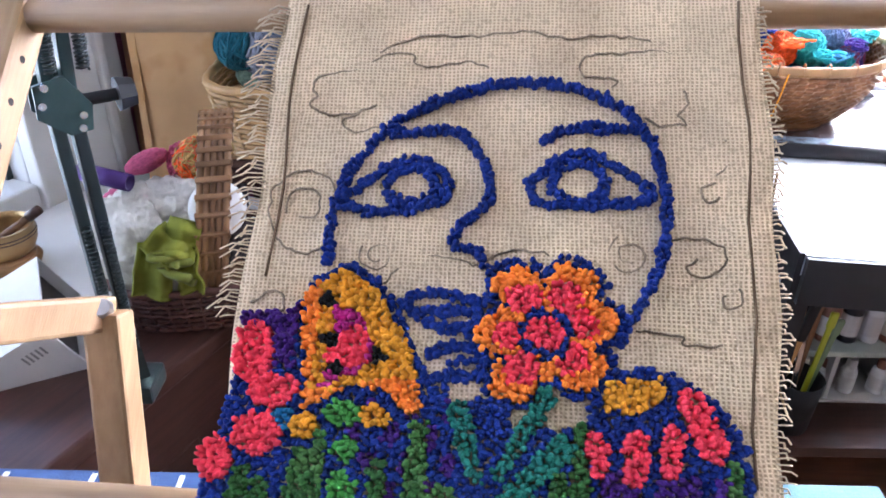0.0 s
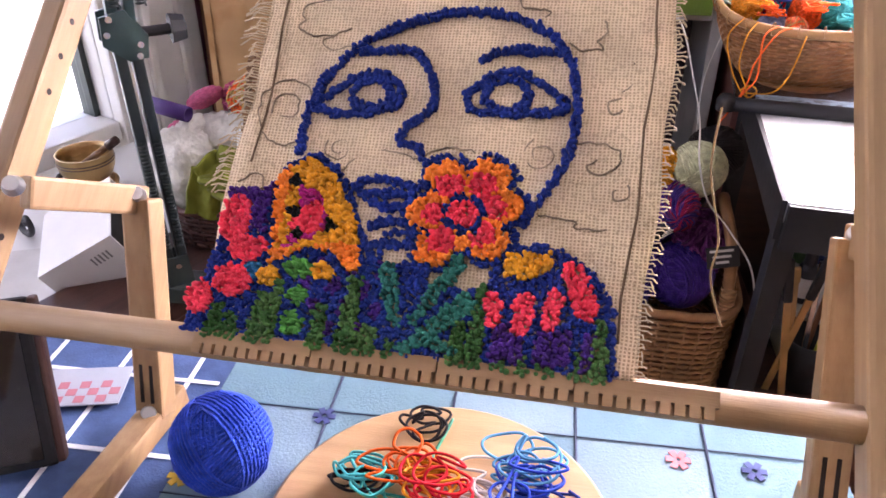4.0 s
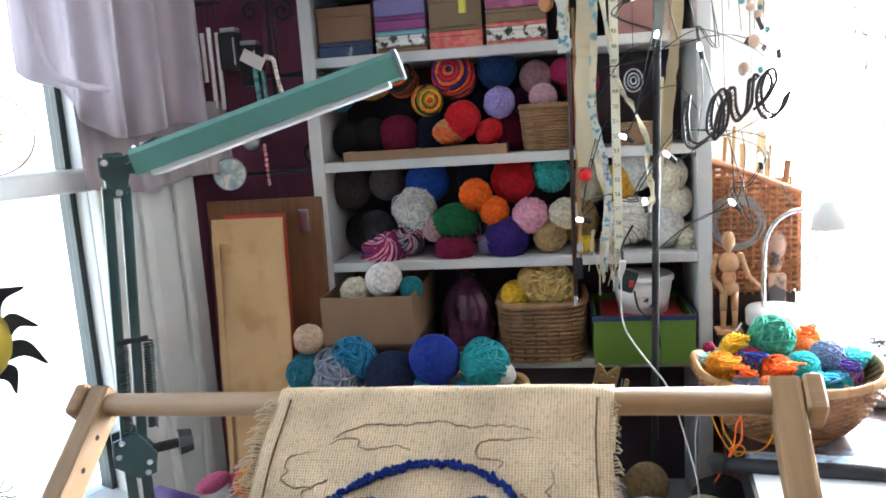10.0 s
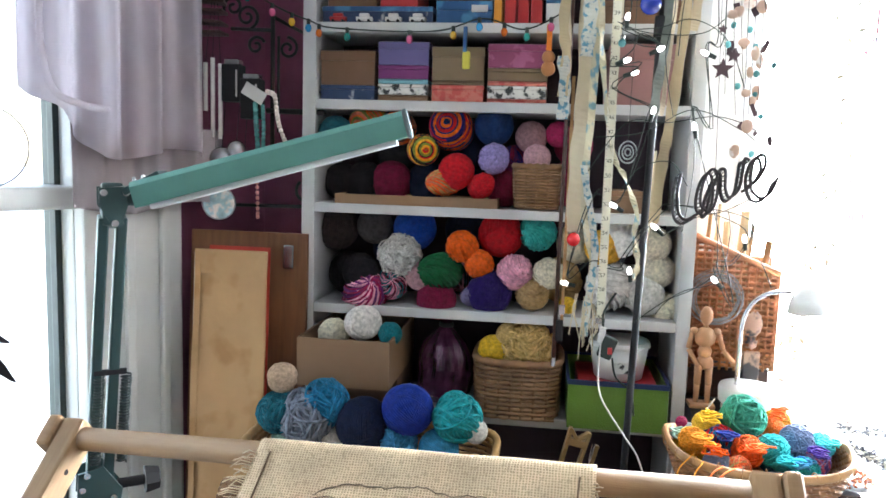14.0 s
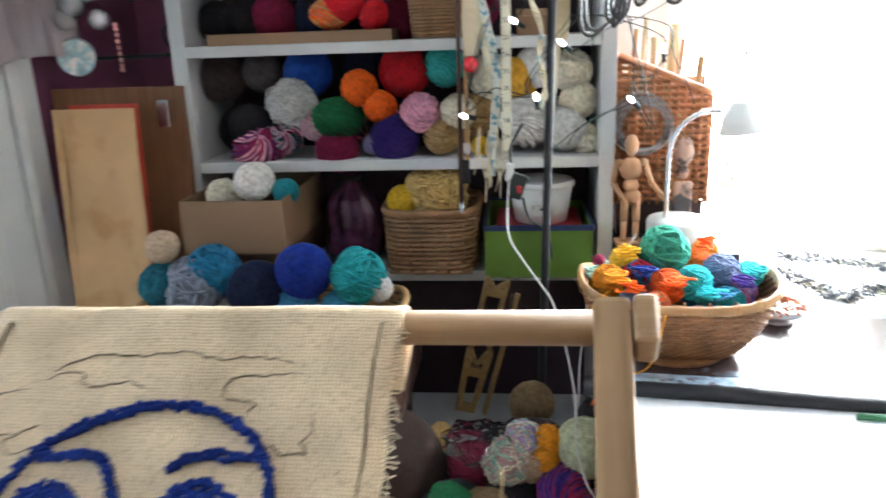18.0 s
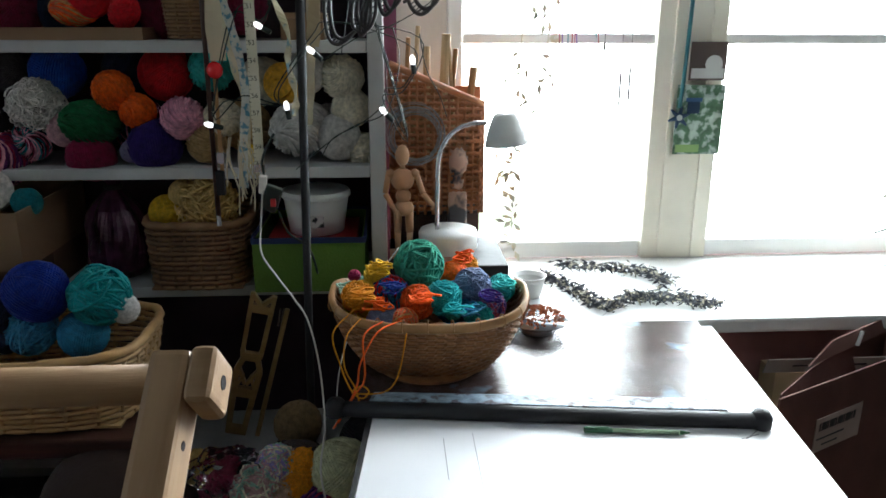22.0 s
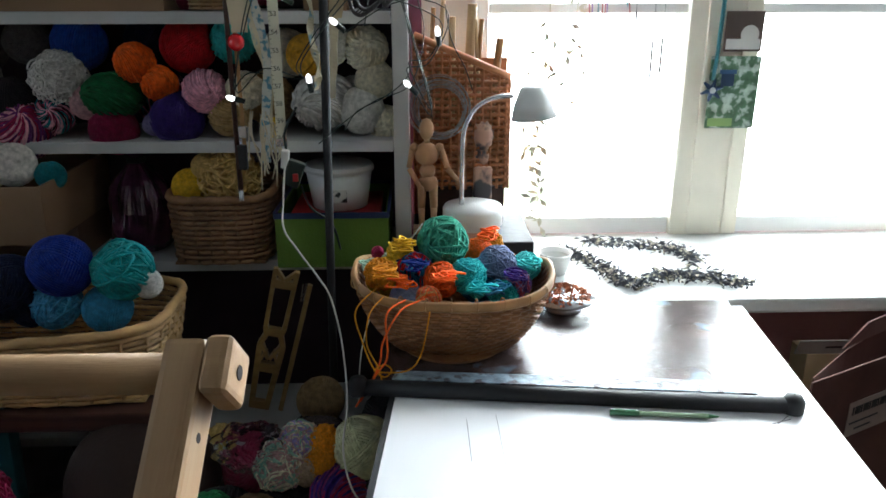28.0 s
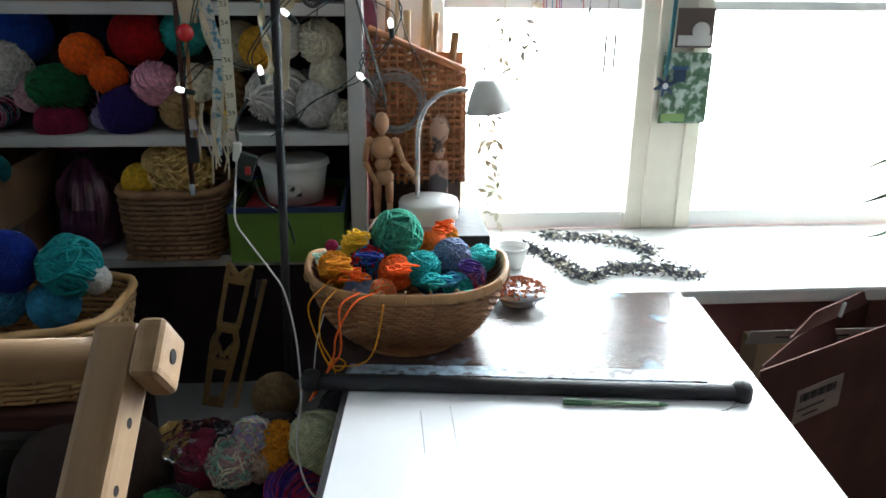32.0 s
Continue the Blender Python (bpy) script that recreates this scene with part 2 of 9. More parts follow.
setting("floor", room_plate(-0.1, 0.0), M_FLOOR, "dark worn wooden floor boards")
setting("ceiling", room_plate(2.5, 2.6), M_CEIL, "plain off-white painted ceiling")
setting("wall_back", span(-0.92, 0.36, 1.72, 1.86, 0.0, 2.5), M_WALL, "plum purple painted wall behind the shelves")
setting("wall_near", span(-2.9, 3.4, -2.7, -2.6, 0.0, 2.5), M_WALL3, "unseen beige wall, kept dark to cut bounced light")
setting("wall_right", span(3.4, 3.5, -2.7, 1.87, 0.0, 2.5), M_WALL3, "unseen beige wall, kept dark to cut bounced light")

# side wall, turned 25 degrees, with the tall window; s runs from the corner towards the viewer
CORNER = Vector((-0.76, 1.46, 0.0))
SIDE = Matrix.Translation(CORNER) @ pose(0, 0, 0, 0, 0, 245)


def side_span(s0, s1, out0, out1, z0, z1, bevel=0.0):
    """A block on the side wall: s along it from the corner, out to its outer side."""
    bm = span(s0, s1, out0, out1, z0, z1, bevel)
    bmesh.ops.transform(bm, matrix=SIDE, verts=bm.verts)
    return bm


setting("wall_side_corner", side_span(-0.32, 0.16, -0.16, 0.0, 0.0, 2.5), M_WALL, "plum purple painted wall beside the window")
setting("wall_side_below", side_span(0.16, 2.2, -0.16, 0.0, 0.0, 0.52), M_WALL2, "pale wall below the side window")
setting("wall_side_above", side_span(0.16, 2.2, -0.16, 0.0, 2.3, 2.5), M_WALL2, "pale wall above the side window")
setting("wall_side_near", side_span(2.2, 4.6, -0.16, 0.0, 0.0, 2.5), M_WALL3, "unseen beige wall, kept dark to cut bounced light")
win = thing("window_1", "tall white painted window with a transom bar, bright daylight outside", "window", SIDE, kind="structure")
part("window_frame", span(-0.02, 0.2, 0.0, 0.035, 0.1, 2.4, 0.006), M_TRIM, win, "wide flat white casing board")
part("window_frame", span(0.02, 0.04, 0.035, 0.05, 0.1, 2.4, 0.005), M_TRIM, win)
part("window_frame", span(0.1, 0.12, 0.035, 0.048, 0.1, 2.4, 0.004), M_TRIM, win)
part("window_frame", span(0.15, 0.2, -0.1, 0.0, 0.5, 2.3, 0.004), M_TRIM, win)
part("window_frame", span(0.2, 2.2, -0.1, 0.03, 1.2, 1.242, 0.006), M_TRIM, win, "white transom bar")
part("window_frame", span(0.2, 2.2, -0.1, 0.02, 0.545, 0.585, 0.005), M_TRIM, win)
part("window_frame", span(0.2, 2.2, -0.1, 0.02, 2.24, 2.3, 0.005), M_TRIM, win)
part("window_frame", span(2.14, 2.2, -0.1, 0.02, 0.585, 2.24, 0.005), M_TRIM, win)
M_PANE = glass("window_glass", (0.97, 1.0, 0.98))
for z0, z1 in ((0.585, 1.2), (1.242, 2.24)):
    p = part("pane", span(0.2, 2.14, -0.062, -0.058, z0, z1), M_PANE, win)
    p.visible_shadow = False
    part("window_frame", span(0.2, 0.212, -0.08, -0.04, z0, z1), M_DARKMET, win, "thin dark green glazing seal")
setting("window_sill", side_span(0.0, 2.3, 0.036, 0.40, 0.50, 0.545, 0.008), M_TRIM, "deep white painted window ledge")

# window wall behind the desk, with a deep ledge
BACK_Y = 1.74
M_PINKWALL = mat("dusky_rose_paint", (0.3, 0.13, 0.12), 0.75, vary=0.08)
setting("wall_window_below", span(0.36, 3.4, 1.42, BACK_Y + 0.14, 0.0, 0.722), M_PINKWALL, "dusky rose painted wall below the window ledge")
setting("window_ledge", span(0.36, 3.3, 1.365, BACK_Y, 0.724, 0.752, 0.006), M_TRIM, "deep white painted window ledge behind the desk")
setting("wall_window_above", span(0.36, 3.4, BACK_Y, BACK_Y + 0.14, 1.9, 2.5), M_WALL2, "pale wall above the back window")
setting("wall_window_side", span(0.36, 0.46, BACK_Y, BACK_Y + 0.14, 0.722, 1.9), M_WALL2, "pale wall beside the back window")
setting("wall_window_end", span(2.9, 3.4, BACK_Y, BACK_Y + 0.14, 0.722, 1.9), M_WALL2, "pale wall beside the back window")
win2 = thing("window_2", "wide white window behind the desk, bright overexposed daylight outside", "window", kind="structure")
# Frame and post colours are raised to paint in the window's glare.
M_FRAMEGLARE = mat("white_paint_with_glare", (0.86, 0.86, 0.84), 0.4, vary=0.03, bump=0.03)
M_CREAMPOST = mat("cream_panel_paint", (0.88, 0.84, 0.72), 0.6, vary=0.06)
for x0, x1, m in ((0.46, 0.49, M_FRAMEGLARE), (0.885, 1.03, M_CREAMPOST), (1.9, 2.05, M_CREAMPOST), (2.86, 2.9, M_FRAMEGLARE)):
    part("window_frame", span(x0, x1, BACK_Y - 0.02, BACK_Y + 0.1, 0.752, 1.9, 0.004), m, win2)
for x in (0.92, 0.995):
    part("groove_bead", span(x, x + 0.006, BACK_Y - 0.026, BACK_Y - 0.018, 0.755, 1.9), M_CREAMPOST, win2)
for x0, x1 in ((0.491, 0.884), (1.031, 1.899), (2.051, 2.859)):
    part("window_frame", span(x0, x1, BACK_Y - 0.01, BACK_Y + 0.09, 0.753, 0.79, 0.004), M_FRAMEGLARE, win2)
    part("window_frame", span(x0, x1, BACK_Y - 0.01, BACK_Y + 0.09, 1.205, 1.225, 0.004), M_FRAMEGLARE, win2)
    part("window_frame", span(x0, x1, BACK_Y - 0.01, BACK_Y + 0.09, 1.87, 1.9, 0.004), M_FRAMEGLARE, win2)
    p = part("pane", span(x0, x1, BACK_Y + 0.05, BACK_Y + 0.054, 0.79, 1.87), M_PANE, win2)
    p.visible_shadow = False
M_GROUND = mat("pale_yard", (0.86, 0.88, 0.82), 0.9, vary=0.12, scale=0.6, second=(0.6, 0.76, 0.56), mix_scale=0.9)
# Added glowing panel whitens the back window view and feeds light indoors.
setting("backdrop", span(-3.0, 9.0, 7.0, 7.1, -0.3, 7.0), glow("glowing_daylight_panel", (1.0, 0.99, 0.95), 3.2), "added glowing panel for the white daylight beyond the back window")
setting("ground", span(-60, 60, -60, 60, -0.5, -0.3), M_GROUND, "pale sunlit ground outside the windows")
setting("backdrop_shed", span(-8.1, -7.5, 5.4, 6.0, -0.3, 0.45), mat("faded_pink_wall", (0.45, 0.3, 0.27), 0.9), "faded pink garden shed outside the side window")

# ---------------------------------------------------------------- shelving
SH_L, SH_R, SH_F, SH_B = -0.472, 0.335, 1.5, 1.715
shelves = thing("shelf_unit", "tall open shelf unit of worn white painted boards, crammed with yarn", "shelf", pose(0, 0, 0))
part("side_board", span(SH_L, SH_L + 0.028, SH_F, SH_B, 0.0, 1.92, 0.002), M_SHELF, shelves)
part("side_board", span(SH_R - 0.027, SH_R, SH_F, SH_B, 0.0, 1.92, 0.002), M_SHELF, shelves)
part("fascia_board", span(SH_L + 0.029, SH_R - 0.028, SH_F + 0.004, SH_F + 0.022, 1.70, 1.92, 0.002), M_SHELF, shelves)
# Near-black plum sheet, set just before the plum wall.
M_SHELFBACK = mat("near_black_plum", (0.035, 0.018, 0.03), 0.7, vary=0.2)
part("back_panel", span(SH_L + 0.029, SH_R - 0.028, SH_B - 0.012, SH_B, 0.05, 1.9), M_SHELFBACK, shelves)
SHELF_Z = {"A": 1.585, "B": 1.43, "C": 1.216, "D": 1.002, "E": 0.784, "F": 0.42}
for z in SHELF_Z.values():
    part("shelf_board", span(SH_L + 0.029, SH_R - 0.028, SH_F, SH_B - 0.013, z - 0.02, z, 0.002), M_SHELF, shelves)
part("shelf_board", span(SH_L + 0.029, SH_R - 0.028, SH_F, SH_B - 0.013, 1.896, 1.919, 0.002), M_SHELF, shelves)

# ---------------------------------------------------------------- loom table and loom
table = thing("work_table", "low dark wooden work table under a patchwork cloth", "table", pose(0, 0, 0))
part("table_top", span(-0.66, 0.27, -0.3, 0.565, 0.60, 0.63, 0.004), M_DARKWOOD, table)
for x in (-0.62, 0.23):
    for y in (-0.26, 0.525):
        part("leg", span(x - 0.025, x + 0.025, y - 0.025, y + 0.025, 0.0, 0.60), M_DARKWOOD, table)
M_NAVYCLOTH = mat("navy_gingham_cloth", (0.05, 0.1, 0.24), 0.85, vary=0.15, scale=60, bump=0.2, bump_scale=400)
M_PALECLOTH = mat("lighter_blue_cloth", (0.165, 0.265, 0.33), 0.85, vary=0.06, scale=9, bump=0.2, bump_scale=400)
M_STITCH = mat("dark_stitching", (0.02, 0.03, 0.07), 0.8)
M_WHITELINE = mat("white_cotton_stripe", (0.72, 0.75, 0.8), 0.85)
cloth = thing("tablecloth", "blue patchwork tablecloth with dark seams and small flowers", "tablecloth", pose(0, 0, 0.631))
part("backing", span(-0.668, 0.278, -0.31, 0.572, 0.0, 0.003), M_NAVYCLOTH, cloth)
PATCH = 0.118
for i in range(5):
    for j in range(8):
        x, y = -0.30 + i * PATCH, -0.312 + j * PATCH * 0.98
        part("patch", span(x + 0.001, x + PATCH - 0.001, y + 0.002, min(y + PATCH - 0.002, 0.57), 0.0035, 0.0065, 0.001), M_PALECLOTH if (i + j) % 3 == 0 else M_CLOTH, cloth)
for i in range(1, 5):
    tubes("seam", [[(-0.30 + i * PATCH, -0.31, 0.0072), (-0.30 + i * PATCH, 0.568, 0.0072)]], 0.0012, M_STITCH, cloth, 5)
for j in range(1, 8):
    tubes("seam", [[(-0.30, -0.312 + j * PATCH * 0.98, 0.0072), (0.275, -0.312 + j * PATCH * 0.98, 0.0072)]], 0.0006, M_STITCH, cloth, 5)
for k in range(5):
    part("stripe", span(-0.66 + k * 0.08, -0.655 + k * 0.08, -0.3, 0.568, 0.003, 0.0038), M_WHITELINE, cloth)
for k in range(9):
    part("stripe", span(-0.66, -0.305, -0.28 + k * 0.1, -0.275 + k * 0.1, 0.0038, 0.0044), M_WHITELINE, cloth)
M_FLOWERRED = mat("pink_applique", (0.7, 0.2, 0.22), 0.85)
M_FLOWERNAVY = mat("navy_applique", (0.04, 0.06, 0.18), 0.85)
M_FLOWERGOLD = mat("gold_applique", (0.6, 0.4, 0.06), 0.85)
for (x, y), m in (((0.145, 0.482), M_FLOWERRED), ((0.21, 0.478), M_FLOWERNAVY), ((-0.185, 0.49), M_FLOWERNAVY), ((-0.29, 0.40), M_FLOWERGOLD), ((0.06, 0.36), M_FLOWERNAVY)):
    part("applique_flower", merge(*[box(0.009, 0.006, 0.0012, (x + 0.0065 * math.cos(a), y + 0.0065 * math.sin(a), 0.0078), 0.0004, (0, 0, math.degrees(a))) for a in [2 * math.pi * k / 6 for k in range(6)]]), m, cloth)

LOW = Vector((-0.1115, 0.3499, 0.8373))
AX, AS, AN = Vector((0.99499, -0.09123, 0.04103)), Vector((0.04149, 0.74963, 0.66056)), Vector((-0.09102, -0.65554, 0.74965))
LOOM = Matrix(((AX.x, AS.x, AN.x, LOW.x), (AX.y, AS.y, AN.y, LOW.y), (AX.z, AS.z, AN.z, LOW.z), (0, 0, 0, 1)))
TOP_V = 0.3217
RUG_FIT = 0.933
RUG_TOP = TOP_V / RUG_FIT


def on_loom(x, y, z):
    """A world place in the loom's own axes."""
    d = Vector((x, y, z)) - LOW
    return Vector((d.dot(AX), d.dot(AS), d.dot(AN)))


def beam(a, b, wide, thick, bevel=0.004):
    """A squared timber from a to b in the loom's axes, wide across the loom."""
    d = b - a
    side = Vector((1, 0, 0))
    side = (side - d.normalized() * side.dot(d.normalized())).normalized()
    up = d.normalized().cross(side)
    bm = box(wide, d.length, thick, (0, 0, 0), bevel)
    m = Matrix(((side.x, d.normalized().x, up.x, 0), (side.y, d.normalized().y, up.y, 0), (side.z, d.normalized().z, up.z, 0), (0, 0, 0, 1)))
    if m.determinant() < 0:
        m = m @ Matrix.Diagonal((-1, 1, 1, 1))
    bmesh.ops.transform(bm, matrix=Matrix.Translation((a + b) / 2) @ m, verts=bm.verts)
    bmesh.ops.recalc_face_normals(bm, faces=bm.faces[:])
    return bm


loom = thing("rug_frame", "beech wood rug hooking frame with slanted posts and round bars", "frame", LOOM)
M_HOLE = mat("drilled_hole_dark", (0.015, 0.01, 0.008), 0.9)
M_SCREW = mat("zinc_bolt_head", (0.55, 0.55, 0.57), 0.3, metal=1.0, vary=0.15)
for s in (-1, 1):
    px = -0.3132 if s < 0 else 0.3208
    post = part("post", box(0.023, 0.475, 0.029, (px, 0.1, -0.013), 0.004), M_PINE_V, loom)
    for v in (0.2864, 0.2531, 0.2198, 0.1865, 0.06, 0.03, -0.0378, -0.0745, -0.109):
        inner = px + 0.0117
        part("peg_hole", rod((inner - 0.001, v, -0.012), (inner, v, -0.012), 0.0028, n=10), M_HOLE, post)
    for v in (0.0, TOP_V):
        knob = part("end_block", box(0.0155, 0.033, 0.034, (px + s * 0.0199, v, -0.012), 0.0055, seg=3), M_PINE, loom)
        part("peg_hole", rod((px + s * 0.0278, v, -0.012), (px + s * 0.0282, v, -0.012), 0.0042, n=12), M_HOLE, knob)
    bolt_a, bolt_b, foot_a = on_loom(-0.386, 0.443, 0.89), on_loom(-0.346, 0.533, 0.838), on_loom(-0.333, 0.452, 0.656)
    front = foot_a + on_loom(-0.38, 0.2, 0.652) - on_loom(-0.345, 0.47, 0.656)
    if s > 0:
        bolt_a, bolt_b, foot_a = Vector((0.34, 0.105, -0.015)), Vector((0.334, 0.147, -0.11)), Vector((0.334, bolt_b.y - 0.185, foot_a.z - 0.004))
        front = foot_a + on_loom(-0.36, 0.2, 0.652) - on_loom(-0.345, 0.47, 0.656)
    if s < 0:
        # spare crosspiece that sticks out beyond the post
        part("peg", rod((px - 0.012, 0.112, -0.012), (px - 0.075, 0.112, -0.012), 0.0115, n=20), M_PINE, loom, "round dowel stub", smooth=True)
        for out in (0.024, 0.072):
            part("end_block", box(0.019, 0.04, 0.04, (px - out, 0.112, -0.012), 0.006, seg=3), M_PINE, loom)
    arm = part("arm", beam(bolt_a, bolt_b, 0.014, 0.026, 0.003), M_PINE_V, loom)
    strut = part("strut", beam(bolt_b + Vector((0, 0, 0.004)), foot_a, 0.028, 0.024, 0.003), M_PINE_V, loom, "upright with three slots")
    along = (foot_a - bolt_b)
    across = Vector((1, 0, 0))
    front_dir = along.normalized().cross(across)
    if front_dir.z < 0:
        front_dir = -front_dir
    for u0, u1 in ((0.08, 0.36), (0.7, 0.92)):
        for off in (-0.005, 0.005):
            a, b = bolt_b + along * u0 + across * off + front_dir * 0.0122, bolt_b + along * u1 + across * off + front_dir * 0.0122
            part("slot", beam(a, b, 0.0035, 0.0015, 0.0), M_HOLE, strut)
    part("foot", beam(foot_a + (foot_a - front) * 0.12, front, 0.026, 0.024, 0.004), M_PINE_V, loom)
    for b in (bolt_a, bolt_b, foot_a):
        d = 0.016 if s < 0 else -0.016
        part("bolt", rod(b + Vector((0, 0, 0.012)), b + Vector((d * 0.2, 0, 0.019)), 0.0085, 0.006, 16), M_SCREW, loom)
part("top_bar", rod((-0.338, TOP_V, -0.012), (0.345, TOP_V, -0.012), 0.0113, n=28), M_PINE, loom, smooth=True)
part("lower_bar", rod((-0.338, 0.0, -0.012), (0.345, 0.0, -0.012), 0.0113, n=28), M_PINE, loom, smooth=True)
EDGES = (-0.1088, -0.024, 0.0603, 0.1455, 0.2293)
for a, b in zip(EDGES, EDGES[1:]):
    blocks = [span(a + 0.0006, b - 0.0006, -0.0035, 0.006, 0.0, 0.008)]
    teeth = 10
    w = (b - a - 0.0012) / teeth
    blocks += [span(a + 0.0006 + k * w, a + 0.0006 + (k + 0.72) * w, -0.0105, -0.0035, 0.0, 0.008) for k in range(teeth)]
    part("notched_strip", merge(*blocks), M_PINE, loom)

# ---------------------------------------------------------------- the hooked rug
M_BURLAP = bpy.data.materials.new("burlap_weave")
M_BURLAP.use_nodes = True
bt = M_BURLAP.node_tree
bs = bt.nodes["Principled BSDF"]
bs.inputs["Roughness"].default_value = 0.92
bco = bt.nodes.new("ShaderNodeTexCoord")
bands = []
for axis in ("X", "Y"):
    w = bt.nodes.new("ShaderNodeTexWave")
    w.bands_direction = axis
    w.inputs["Scale"].default_value = 120.0 if axis == "X" else 125.0
    w.inputs["Distortion"].default_value = 2.6
    w.inputs["Detail"].default_value = 2.0
    w.inputs["Detail Scale"].default_value = 0.6
    bt.links.new(bco.outputs["Object"], w.inputs["Vector"])
    bands.append(w)
bmul = bt.nodes.new("ShaderNodeMath")
bmul.operation = "MAXIMUM"
bt.links.new(bands[0].outputs["Fac"], bmul.inputs[0])
bsc = bt.nodes.new("ShaderNodeMath")
bsc.operation = "MULTIPLY"
bsc.inputs[1].default_value = 0.92
bt.links.new(bands[1].outputs["Fac"], bsc.inputs[0])
bt.links.new(bsc.outputs[0], bmul.inputs[1])
bst = bt.nodes.new("ShaderNodeMapping")
bst.inputs["Scale"].default_value = (260.0, 210.0, 1.0)
bt.links.new(bco.outputs["Object"], bst.inputs["Vector"])
bsn = bt.nodes.new("ShaderNodeTexNoise")
bsn.inputs["Scale"].default_value = 1.0
bsn.inputs["Detail"].default_value = 2.0
bt.links.new(bst.outputs["Vector"], bsn.inputs["Vector"])
bsr = bt.nodes.new("ShaderNodeMapRange")
bsr.inputs["From Min"].default_value, bsr.inputs["From Max"].default_value = 0.34, 0.5
bsr.inputs["To Min"].default_value, bsr.inputs["To Max"].default_value = 0.5, 1.0
bt.links.new(bsn.outputs["Fac"], bsr.inputs["Value"])
bgap = bt.nodes.new("ShaderNodeMath")
bgap.operation = "MULTIPLY"
bno = bt.nodes.new("ShaderNodeTexNoise")
bno.inputs["Scale"].default_value = 22.0
bno.inputs["Detail"].default_value = 4.0
bt.links.new(bco.outputs["Object"], bno.inputs["Vector"])
bcr = bt.nodes.new("ShaderNodeValToRGB")
bcr.color_ramp.elements[0].position, bcr.color_ramp.elements[1].position = 0.12, 0.75
bcr.color_ramp.elements[0].color, bcr.color_ramp.elements[1].color = (0.4, 0.28, 0.17, 1), (0.74, 0.565, 0.375, 1)
bt.links.new(bmul.outputs[0], bgap.inputs[0])
bt.links.new(bsr.outputs["Result"], bgap.inputs[1])
bt.links.new(bgap.outputs[0], bcr.inputs["Fac"])
bhs = bt.nodes.new("ShaderNodeHueSaturation")
bmr = bt.nodes.new("ShaderNodeMapRange")
bmr.inputs["From Min"].default_value, bmr.inputs["From Max"].default_value = 0.3, 0.7
bmr.inputs["To Min"].default_value, bmr.inputs["To Max"].default_value = 0.8, 1.15
bt.links.new(bno.outputs["Fac"], bmr.inputs["Value"])
bt.links.new(bmr.outputs["Result"], bhs.inputs["Value"])
bt.links.new(bcr.outputs["Color"], bhs.inputs["Color"])
bt.links.new(bhs.outputs["Color"], bs.inputs["Base Color"])
bbp = bt.nodes.new("ShaderNodeBump")
bbp.inputs["Strength"].default_value, bbp.inputs["Distance"].default_value = 0.6, 0.001
bt.links.new(bgap.outputs[0], bbp.inputs["Height"])
bt.links.new(bbp.outputs["Normal"], bs.inputs["Normal"])

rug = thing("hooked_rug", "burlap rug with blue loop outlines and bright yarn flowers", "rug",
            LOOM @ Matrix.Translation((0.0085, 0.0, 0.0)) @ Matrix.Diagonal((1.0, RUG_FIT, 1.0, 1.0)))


def rug_left(v):
    return -0.1205 + 0.002 * math.sin(v * 40)


def rug_right(v):
    return 0.171 + 0.0565 * v - 0.010 * (v / RUG_TOP) ** 3 + 0.0015 * math.sin(v * 55 + 1)


rows_v = [(0.004 + (RUG_TOP - 0.004) * k / 40, 0.0035) for k in range(41)]
rows_v += [(RUG_TOP + 0.0152 * math.sin(a), -0.012 + 0.0152 * math.cos(a)) for a in [math.pi * k / 10 for k in range(1, 11)]]
rows_v += [(RUG_TOP - 0.02 * k, -0.0272) for k in range(1, 3)]
NX = 30
cv, cf = [], []
for i, (v, w) in enumerate(rows_v):
    for k in range(NX + 1):
        x = rug_left(min(v, RUG_TOP)) + (rug_right(min(v, RUG_TOP)) - rug_left(min(v, RUG_TOP))) * k / NX
        cv.append((x, v, w + 0.0007 * math.sin(x * 60 + v * 20) + 0.0006 * math.sin(v * 90)))
for i in range(len(rows_v) - 1):
    for k in range(NX):
        a = i * (NX + 1) + k
        cf.append((a, a + 1, a + NX + 2, a + NX + 1))
canvas = flat_part("canvas", cv, cf, M_BURLAP, rug, True, "coarse tan burlap canvas")
sol = canvas.modifiers.new("thickness", "SOLIDIFY")
sol.thickness = 0.0012
M_HEM = mat("brown_hem_thread", (0.16, 0.1, 0.055), 0.9)
for hem in ([(rug_left(v) + 0.014, v, 0.0042) for v in [0.14 + 0.02 * k for k in range(11)]], [(rug_right(v) - 0.013, v, 0.0042) for v in [0.03 + 0.031 * k for k in range(11)]]):
    tubes("hem_line", [hem], 0.0009, M_HEM, rug, 5)
M_FRINGE = mat("frayed_burlap_thread", (0.55, 0.43, 0.29), 0.9, vary=0.2)
lines = []
rnd = random.Random(4)
for k in range(85):
    v = 0.115 + 0.225 * k / 85
    ln = rnd.uniform(0.008, 0.02)
    x = rug_left(v)
    lines.append([(x + 0.002, v, 0.003), (x - ln * 0.5, v + rnd.uniform(-0.001, 0.002), 0.004 + rnd.uniform(-0.001, 0.002)), (x - ln, v - rnd.uniform(0.0, 0.005), 0.003 + rnd.uniform(-0.004, 0.002))])
